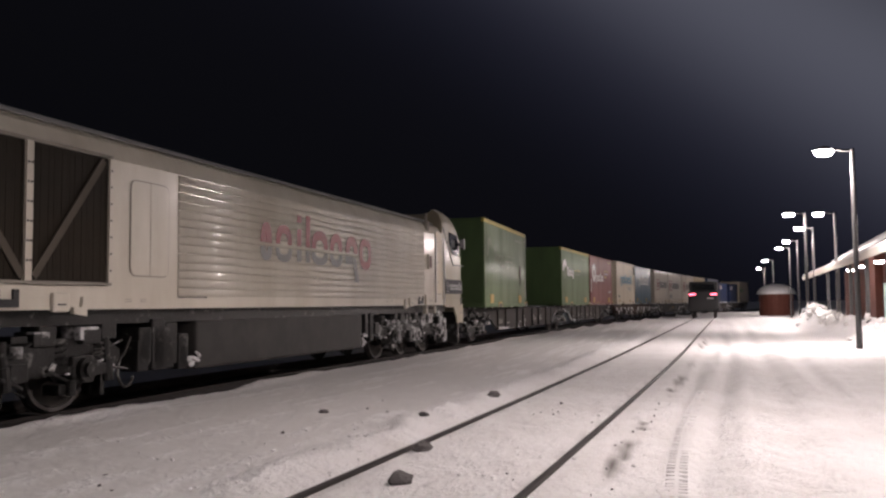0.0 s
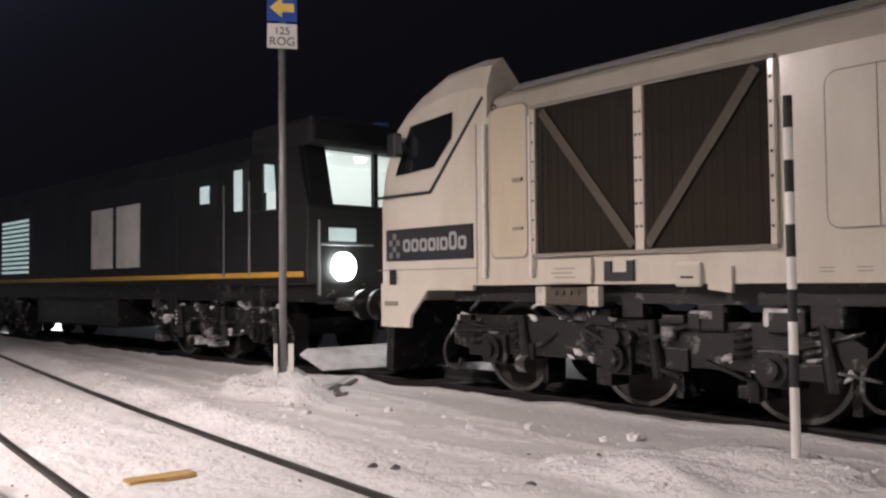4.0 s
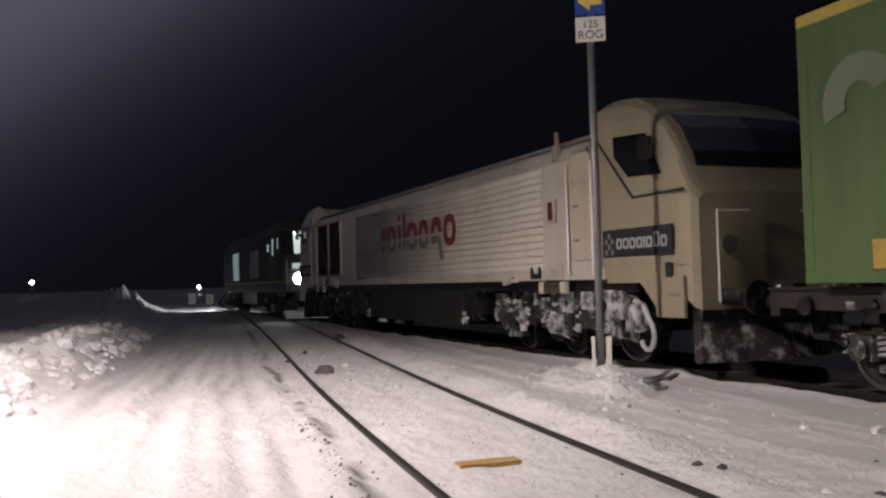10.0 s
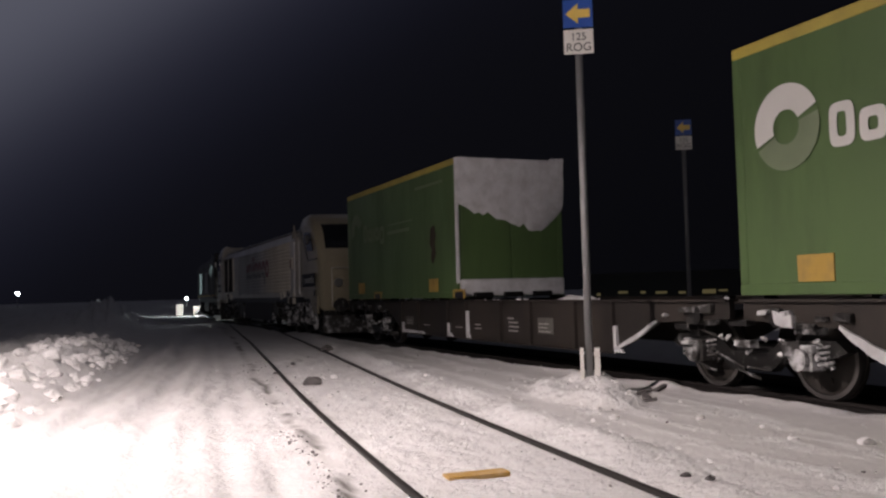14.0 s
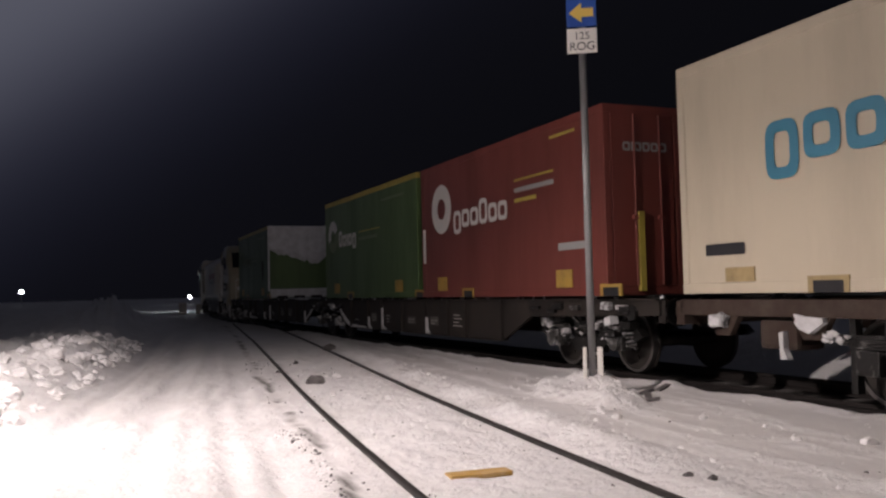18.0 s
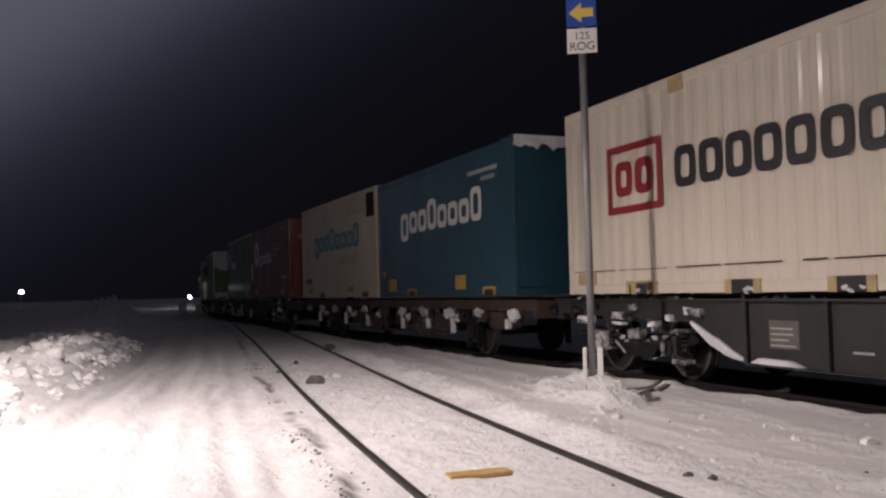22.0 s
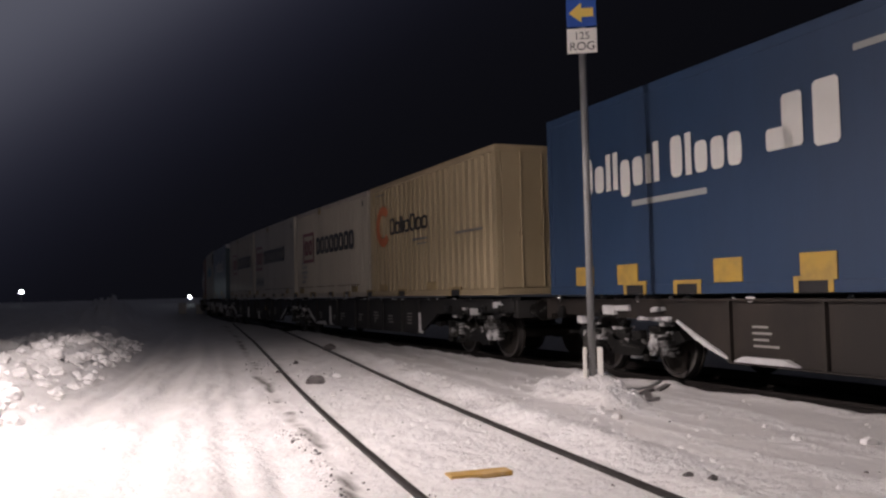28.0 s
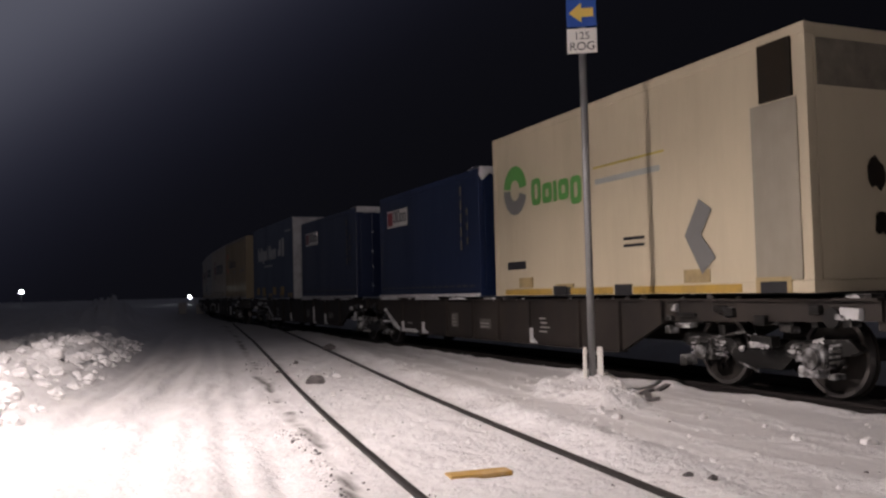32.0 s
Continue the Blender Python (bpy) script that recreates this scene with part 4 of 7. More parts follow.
def white_loco():
    root = thing("diesel_locomotive", "white six-axle diesel locomotive, red and grey wordmark, snow-caked bogies", "locomotive")
    bm = bmesh.new()
    loft(bm, [loco_ring(x, 1.43, 1.33, 3.24, 1.08, 3.63) for x in (-8.62, -4, 0, 4, 8.62)])
    part("body", bm, M_WHITE, root)
    bm = bmesh.new()
    rf = [(1.26, 3.545), (1.18, 3.60), (1.07, 3.655), (0.5, 3.675)]
    loft(bm, [[(x, -y, z + 0.006) for y, z in rf] + [(x, y, z + 0.006) for y, z in rf[::-1]] for x in (-8.4, 8.4)])
    part("roof", bm, M_ROOF, root, "grey roof with soot")
    for sx in (-1, 1):
        rings = [loco_ring(sx * x, w, zb, zs, wt, zt) for x, w, zb, zs, wt, zt in (
            (8.62, 1.434, 1.33, 3.60, 1.16, 4.05), (8.9, 1.434, 1.33, 3.63, 1.17, 4.07), (9.2, 1.432, 1.33, 3.63, 1.19, 4.04), (9.5, 1.43, 1.33, 3.60, 1.22, 3.96), (9.85, 1.43, 1.33, 3.53, 1.25, 3.80), (10.12, 1.42, 1.33, 3.41, 1.28, 3.62),
            (10.36, 1.41, 1.30, 3.21, 1.32, 3.40), (10.58, 1.38, 1.15, 2.84, 1.28, 3.02), (10.74, 1.33, 0.95, 2.44, 1.18, 2.60), (10.81, 1.25, 0.9, 2.34, 1.05, 2.46))]
        # rear edge of the fairing: a fin at each side, hollow between
        for k, (q, h) in enumerate(((8.75, 3.60), (9.2, 3.72), (9.45, 3.86))):
            rings[k] = [(sx * q, y, h) if abs(y) < 0.7 else (x, y, z - 0.04 * (abs(y) < 1.2)) for x, y, z in rings[k]]
        part("cab", loft(bmesh.new(), rings), M_WHITE if sx < 0 else M_DARKCREAM, root, "white raked cab" if sx < 0 else "darker cream raked cab")
        for s in (-1, 1):
            y = s * 1.436
            ya, yb = min(y, y + s * 0.018), max(y, y + s * 0.018)
            bm = slab(bmesh.new(), [(sx * 10.30, 2.74), (sx * 9.55, 2.78), (sx * 9.22, 3.10), (sx * 9.20, 3.40), (sx * 9.98, 3.34)], ya, yb)
            part("side_window", bm, M_GLASS, root, "dark cab side window")
            bm = bmesh.new()
            plank(bm, (sx * 10.74, y, 2.485), (sx * 9.63, y, 2.475), 0.035, 0.022)
            plank(bm, (sx * 9.63, y, 2.475), (sx * 8.68, y, 3.50), 0.035, 0.022)
            part("black_line", bm, M_BLACK, root, "black trim line round the cab")
            bm = boxes((min(sx * 10.50, sx * 8.86), max(sx * 10.50, sx * 8.86), ya, yb, 1.645, 2.05), bev=0.004)
            sign = part("name_board", bm, M_SIGNBLACK, root, "dark board with a pale wordmark")
            yy = y + s * 0.022 if s > 0 else y - 0.026
            c0 = min(sx * 10.50, sx * 8.86)
            marks = []
            for i in range(3):
                for j in range(4):
                    if (i + j) % 2 == 0:
                        marks.append((c0 + 0.07 + i * 0.075, c0 + 0.07 + i * 0.075 + 0.07, 1.68 + j * 0.08, 1.68 + j * 0.08 + 0.075))
            wordmark(sign, "emblem", marks, yy, M_GREYLOGO, "grey chequered emblem")
            mark_row(sign, c0 + 0.36, c0 + 1.54, 1.755, 1.915, "ooooiodo", yy, M_GREYLIGHT, "pale wordmark as plain shapes")
            # lower cab: seam, lamp-side skirt
            bm = bmesh.new()
            plank(bm, (sx * 10.7, y, 1.53), (sx * 8.8, y, 1.53), 0.012, 0.012)
            plank(bm, (sx * 8.80, y, 1.34), (sx * 8.80, y, 3.2), 0.012, 0.012)
            part("seam", bm, M_SEAM, root)
            bm = slab(bmesh.new(), [(sx * 10.66, 0.80), (sx * 10.66, 1.36), (sx * 8.9, 1.36), (sx * 8.9, 1.27), (sx * 9.72, 1.27), (sx * 10.05, 0.95), (sx * 10.08, 0.80)], min(s * 1.37, s * 1.42), max(s * 1.37, s * 1.42))
            part("skirt", bm, M_WHITE if sx < 0 else M_DARKCREAM, root, "white corner skirt")
            part("step_recess", boxes((min(sx * 10.58, sx * 10.3), max(sx * 10.58, sx * 10.3), min(s * 1.42, s * 1.428), max(s * 1.42, s * 1.428), 1.07, 1.13)), M_SEAM, root)
            part("step_hole", boxes((min(sx * 10.45, sx * 10.32), max(sx * 10.45, sx * 10.32), min(s * 1.435, s * 1.445), max(s * 1.435, s * 1.445), 1.34, 1.54), bev=0.004), M_BLACK, root, "small black step hole")
            # crew door
            d0, d1 = min(sx * 8.55, sx * 7.99), max(sx * 8.55, sx * 7.99)
            bm = boxes((d0, d1, ya, yb, 1.64, 3.32), bev=0.0)
            bmesh.ops.bevel(bm, geom=[e for e in bm.edges if abs(e.verts[0].co.y - e.verts[1].co.y) > 0.005], offset=0.09, segments=4, affect="EDGES", profile=0.5)
            bs = boxes((d0 - 0.02, d1 + 0.02, min(y, y + s * 0.007), max(y, y + s * 0.007), 1.62, 3.34))
            bmesh.ops.bevel(bs, geom=[e for e in bs.edges if abs(e.verts[0].co.y - e.verts[1].co.y) > 0.002], offset=0.1, segments=4, affect="EDGES", profile=0.5)
            part("door_seal", bs, M_SEAM, root)
            door = part("crew_door", bm, M_CREAM, root, "cream weathered crew door")
            part("door_handle", boxes((d0 + (0.06 if sx > 0 else 0.36), d0 + (0.2 if sx > 0 else 0.5), min(y + s * 0.018, y + s * 0.04), max(y + s * 0.018, y + s * 0.04), 2.47, 2.505), (d0 + (0.06 if sx > 0 else 0.36), d0 + (0.2 if sx > 0 else 0.5), min(y + s * 0.018, y + s * 0.04), max(y + s * 0.018, y + s * 0.04), 1.93, 1.965)), M_SEAM, door)
            for q in (d0 - 0.08, d1 + 0.08):
                bm = bmesh.new()
                bar(bm, (q, y + s * 0.05, 1.42), (q, y + s * 0.05, 3.15), 0.022)
                for z in (1.42, 2.3, 3.15):
                    bar(bm, (q, y, z), (q, y + s * 0.05, z), 0.015)
                part("handrail", bm, M_RAILWHITE, root, "glossy white door handrail")
        # windscreen
        bm = bmesh.new()
        line = ((10.66, 2.82), (10.585, 3.0), (10.47, 3.185), (10.365, 3.355), (10.24, 3.47), (10.125, 3.57))
        loft(bm, [[(sx * (q + 0.03), -1.14, z + 0.02), (sx * (q + 0.035), 0, z + 0.045), (sx * (q + 0.03), 1.14, z + 0.02), (sx * (q - 0.02), 1.14, z - 0.03), (sx * (q - 0.02), -1.14, z - 0.03)] for q, z in line])
        part("windscreen", bm, M_GLASS, root, "dark windscreen")
        for s in (-1, 1):
            bm = bmesh.new()
            cyl(bm, (sx * 10.83, s * 0.8, 1.75), "x", 0.13, 0.08, 18)
            part("headlight", bm, M_CHROME, root)
            bm = bmesh.new()
            bar(bm, (sx * 10.86, s * 1.0, 1.0), (sx * 10.86, s * 1.0, 2.2), 0.018)
            bar(bm, (sx * 10.86, s * 0.45, 2.2), (sx * 10.86, s * 1.0, 2.2), 0.018)
            part("handrail", bm, M_WHITE, root)
        buffers(root, sx * 10.8, sx)
        bm = bmesh.new()
        loft(bm, [[(sx * 10.75, y, 0.75), (sx * (11.1 - abs(y) * 0.25), y, 0.22), (sx * (10.95 - abs(y) * 0.25), y, 0.2), (sx * 10.6, y, 0.75)] for y in (-1.25, -0.6, 0, 0.6, 1.25)])
        part("snow_plough", bm, M_UNDERSNOW if sx > 0 else M_UNDER, root, "plough plate below the buffers")
        part("pilot_beam", boxes((sx * 10.7 - 0.1, sx * 10.7 + 0.1, -1.25, 1.25, 0.75, 1.3)), M_UNDER, root)
    # radiator openings of the front half
    for s in (-1, 1):
        y = s * 1.434
        ya, yb = min(y, y + s * 0.012), max(y, y + s * 0.012)
        part("radiator_panel", boxes((-7.86, -5.16, ya, yb, 1.655, 3.235)), M_GRILL, root)
        for k, (a, b) in enumerate(((-7.84, -6.56), (-6.44, -5.18))):
            n = 30
            for i in range(n):
                x = a + (b - a) * (i + 0.5) / n
                fin = new("radiator_fin", FIN)
                fin.parent = root
                fin.matrix_basis = pose(x, y + s * (0.014 + 0.002 * math.sin(i * 2.4)), 2.445)
        fa, fb = min(y, y + s * 0.05), max(y, y + s * 0.05)
        bm = boxes((-6.55, -6.45, fa, fb, 1.66, 3.23))
        cpost = part("centre_post", bm, M_WHITE, root, "white bolted post")
        for q0, q1 in ((3.225, 3.265), (1.625, 1.66)):
            part("radiator_frame", boxes((-7.90, -5.12, fa, fb, q0, q1)), M_SEAM, root)
        for q0, q1 in ((-7.90, -7.845), (-5.175, -5.12)):
            post = part("frame_post", boxes((q0, q1, fa, fb, 1.66, 3.225), bev=0.006), M_WHITE, root, "white bolted edge strip")
            for i in range(7):
                part("bolt", boxes(((q0 + q1) / 2 - 0.012, (q0 + q1) / 2 + 0.012, min(y + s * 0.05, y + s * 0.058), max(y + s * 0.05, y + s * 0.058), 1.80 + 0.21 * i, 1.824 + 0.21 * i)), M_BLACK, post)
        for i in range(6):
            for q in (-6.525, -6.475):
                part("bolt", boxes((q - 0.012, q + 0.012, min(y + s * 0.05, y + s * 0.058), max(y + s * 0.05, y + s * 0.058), 1.87 + 0.22 * i, 1.894 + 0.22 * i)), M_BLACK, cpost)
        for a, b in (((-7.75, 3.18), (-6.58, 1.70)), ((-5.28, 3.18), (-6.42, 1.70))):
            part("brace", plank(bmesh.new(), (a[0], y + s * 0.042, a[1]), (b[0], y + s * 0.042, b[1]), 0.10, 0.012), M_GRILLBAR, root, "tan diagonal brace")
        bm = boxes((-4.72, -3.88, min(y, y + s * 0.005), max(y, y + s * 0.005), 1.755, 3.035))
        bmesh.ops.bevel(bm, geom=[e for e in bm.edges if abs(e.verts[0].co.y - e.verts[1].co.y) > 0.002], offset=0.12, segments=4, affect="EDGES", profile=0.5)
        part("hatch_seal", bm, M_SEAM, root, "dark rubber seal round the hatch")
        for x0, x1 in ((-4.705, -4.305), (-4.295, -3.895)):
            bm = boxes((x0, x1, ya, yb, 1.77, 3.02))
            outer = x0 if x0 < -4.5 else x1
            bmesh.ops.bevel(bm, geom=[e for e in bm.edges if abs(e.verts[0].co.y - e.verts[1].co.y) > 0.005 and abs(e.verts[0].co.x - outer) < 1e-4], offset=0.1, segments=4, affect="EDGES", profile=0.5)
            part("hatch_leaf", bm, M_WHITE, root, "rounded hatch leaf")
        part("hatch_gap", boxes((-4.305, -4.295, min(y, y + s * 0.004), max(y, y + s * 0.004), 1.78, 3.01)), M_SEAM, root)
        # corrugated side: long flat boards with open grooves between
        n = 14
        for x0, x1 in ((-3.66, 7.05),):
            for i in range(n):
                z0 = 1.50 + i * 0.124
                prof = [(0.0, z0), (0.010, z0 + 0.002), (0.017, z0 + 0.022), (0.021, z0 + 0.055), (0.017, z0 + 0.09), (0.009, z0 + 0.110), (0.0, z0 + 0.112)]
                bm = loft(bmesh.new(), [[(q, y + s * d, z) for d, z in prof] for q in (x0, x1)])
                board = part("side_board", bm, M_WHITE, root)
                for fc in board.data.polygons:
                    fc.use_smooth = len(fc.vertices) == 4
        # the large wordmark: red above, grey mirrored below
        yl = y + s * 0.03 if s > 0 else y - 0.033
        # each shape is cut level: red above the cut, grey below it
        ends = ((-1.39, -1.0, 0.19), (-0.87, -0.27, 0.16), (-0.08, 0.09, 0.0), (0.27, 0.45, 0.0), (0.51, 1.22, 0.18), (1.31, 1.90, 0.18), (2.06, 2.68, 0.20))
        first = low = None
        for k, (x0, x1, t) in enumerate(ends):
            cx, rx = (x0 + x1) / 2, (x1 - x0) / 2
            bm, bg = bmesh.new(), bmesh.new()
            if t == 0.0:
                slab(bm, [(x0, 2.43), (x1, 2.43), (x1, 2.75 if k == 2 else 3.02), (x0, 2.75 if k == 2 else 3.02)], yl, yl + 0.004)
                slab(bg, [(x0, 2.15), (x1, 2.15), (x1, 2.36), (x0, 2.36)], yl, yl + 0.004)
                if k == 2:
                    slab(bm, [(x0, 2.86), (x1, 2.86), (x1, 3.0), (x0, 3.0)], yl, yl + 0.004)
            else:
                band(bm, cx, 2.43, rx, 0.35, t, 0, 180, yl)
                if k == 6:
                    slab(bg, [(x0, 2.20), (2.40, 2.20), (2.40, 2.36), (x0, 2.36)], yl, yl + 0.004)
                    slab(bg, [(2.42, 2.36), (2.60, 2.30), (2.74, 1.83), (2.56, 1.83)], yl, yl + 0.004)
                else:
                    band(bg, cx, 2.36, rx, 0.24, t * 0.8, 180, 360, yl)
            ob = part("wordmark" if first is None else "shape", bm, M_RED, first or root, "" if first else "large red wordmark as plain shapes")
            first = first or ob
            ob = part("wordmark_shadow" if low is None else "shape", bg, M_GREYLOGO, low or root, "" if low else "grey mirrored half of the wordmark")
            low = low or ob
        part("shape", band(bmesh.new(), 3.10, 2.45, 0.33, 0.34, 0.17, 0, 360, yl), M_RED, first)
        # sill fittings
        part("sill", boxes((-8.85, 8.85, min(s * 1.40, s * 1.436), max(s * 1.40, s * 1.436), 1.33, 1.5)), M_WHITE, root)
        for sx in (-1, 1):
            part("socket_box", boxes((min(sx * 7.68, sx * 7.1), max(sx * 7.68, sx * 7.1), min(y, y + s * 0.05), max(y, y + s * 0.05), 1.34, 1.60), bev=0.012), M_WHITE, root, "white socket box")
            for j, (qa, qb) in enumerate(((7.58, 7.3), (7.62, 7.34), (7.58, 7.3))):
                wordmark(root, "fine_print", [(min(sx * qa, sx * qb), max(sx * qa, sx * qb), 1.40 + 0.045 * j, 1.412 + 0.045 * j)], y - 0.055 if s < 0 else y + 0.051, M_SEAM, "fine print as plain bars")
            for qa, qb in ((7.82, 7.68), (7.12, 6.98)):
                lug = part("bracket_cheek", boxes((min(sx * qa, sx * qb), max(sx * qa, sx * qb), min(y, y + s * 0.09), max(y, y + s * 0.09), 1.11, 1.31), bev=0.012), M_WHITE, root, "cream bracket cheek")
                for zz in (1.15, 1.27):
                    bm = cyl(bmesh.new(), (sx * (qa + qb) / 2, y + s * 0.092, zz), "y", 0.018, 0.02, 10)
                    part("bolt", bm, M_CHROME, lug)
            for j in range(4):
                bm = cyl(bmesh.new(), (sx * (7.25 + 0.1 * j), y + s * 0.075, 1.25), "y", 0.03, 0.03, 10)
                part("stud", bm, M_GRILLBAR, root)
            part("jacking_bracket", boxes((min(sx * 7.8, sx * 7.0), max(sx * 7.8, sx * 7.0), min(y, y + s * 0.07), max(y, y + s * 0.07), 1.12, 1.30), bev=0.015), M_GRILLBAR, root)
            bm = slab(bmesh.new(), [(sx * 6.95, 1.36), (sx * 6.6, 1.36), (sx * 6.6, 1.56), (sx * 6.68, 1.56), (sx * 6.68, 1.45), (sx * 6.87, 1.45), (sx * 6.87, 1.56), (sx * 6.95, 1.56)], min(y, y + s * 0.03), max(y, y + s * 0.03))
            part("lifting_lug", bm, M_BLACK, root, "black lifting lug")
            bm = boxes((min(sx * 6.12, sx * 5.85), max(sx * 6.12, sx * 5.85), min(y, y + s * 0.06), max(y, y + s * 0.06), 1.30, 1.53), bev=0.03)
            part("filler_cap", bm, M_WHITE, root)
            part("filler_mark", boxes((min(sx * 6.05, sx * 5.92), max(sx * 6.05, sx * 5.92), min(y + s * 0.06, y + s * 0.064), max(y + s * 0.06, y + s * 0.064), 1.38, 1.40)), M_BLACK, root)
            part("hook", slab(bmesh.new(), [(sx * 5.78, 1.28), (sx * 5.55, 1.25), (sx * 5.55, 1.48), (sx * 5.62, 1.48), (sx * 5.64, 1.36), (sx * 5.78, 1.36)], min(y, y + s * 0.05), max(y, y + s * 0.05)), M_WHITE, root)
            bars = [(sx * q - 0.06, sx * q + 0.06, z, z + 0.008) for q in (4.73, 4.43) for z in (1.42, 1.45)]
            wordmark(root, "fine_print", bars, y - 0.006 if s < 0 else y + 0.002, M_SEAM, "fine print as plain bars")
        wordmark(root, "vehicle_number", [(-3.66 + i * 0.05, -3.628 + i * 0.05, 1.475, 1.535) for i in range(15)], y - 0.006 if s < 0 else y + 0.002, M_BLACK, "black vehicle number as plain bars")
    up = Matrix.Rotation(radians(90), 4, "X")
    lettering("end_mark", "B", 0.19, M_BLACK, root, Matrix.Translation((-8.49, -1.447, 3.31)) @ up, "black letter B")
    lettering("end_mark", "A", 0.19, M_BLACK, root, Matrix.Translation((8.49, -1.447, 3.31)) @ up, "black letter A")
    part("warning_box", boxes((7.30, 7.52, -1.50, -1.44, 2.28, 2.66), bev=0.01), M_WHITE, root)
    part("red_panel", boxes((7.34, 7.48, -1.512, -1.502, 2.32, 2.62)), mat("dull_red_reflector", (0.10, 0.014, 0.012), 0.5, var=0.2), root, "dull red reflector")
    bm = bmesh.new()
    cyl(bm, (7.45, -1.36, 3.42), "z", 0.09, 0.25, 14)
    cyl(bm, (7.45, -1.36, 3.62), "z", 0.04, 0.3, 10)
    part("exhaust_stub", bm, M_SEAM, root)
    for sx in (-1, 1):
        bm = cyl(bmesh.new(), (sx * 10.12, -1.49, 3.1), "y", 0.05, 0.10, 12)
        arm = part("mirror_arm", bm, M_BLACK, root, "black mirror arm")
        bm = boxes((min(sx * 10.06, sx * 10.24), max(sx * 10.06, sx * 10.24), -1.64, -1.52, 2.95, 3.26), bev=0.035)
        part("mirror", bm, M_BLACK, arm, "black wing mirror")
        part("mirror_glass", boxes((min(sx * 10.05, sx * 10.056), max(sx * 10.05, sx * 10.056), -1.62, -1.54, 2.99, 3.22)), M_CHROME, arm)
    # under the floor
    part("underframe", boxes((-9.4, 9.4, -1.25, 1.25, 1.14, 1.34)), M_UNDER, root)
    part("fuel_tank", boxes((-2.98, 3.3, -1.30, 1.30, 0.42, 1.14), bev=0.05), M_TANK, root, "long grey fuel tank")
    rg = random.Random(5)
    for k in range(16):
        xx = rg.choice((-4.3, -4.0, -3.7, -3.4, 3.5, 3.8, 4.1)) + rg.uniform(-0.05, 0.05)
        part("equipment_box", boxes((xx, xx + rg.uniform(0.1, 0.3), -1.3, -1.0, rg.uniform(0.45, 0.7), rg.uniform(0.9, 1.2)), bev=0.02), M_UNDER, root)
    bm = bmesh.new()
    lumps(bm, rg, 16, -3.05, -1.29, 0.56, 0.14, 0.03, 0.1, 0.03, 0.06)
    lumps(bm, rg, 18, 3.38, -1.28, 0.60, 0.1, 0.05, 0.12, 0.03, 0.06)
    tagged(part("caked_snow", bm, M_CRUST, root, "snow caked under the frame"), kind="stuff")
    loco_bogie(root, -7.0, (-8.75, -7.0, -5.3), 11, 0.12)
    loco_bogie(root, 7.0, (5.3, 7.0, 8.75), 12, 1.0)
    return root


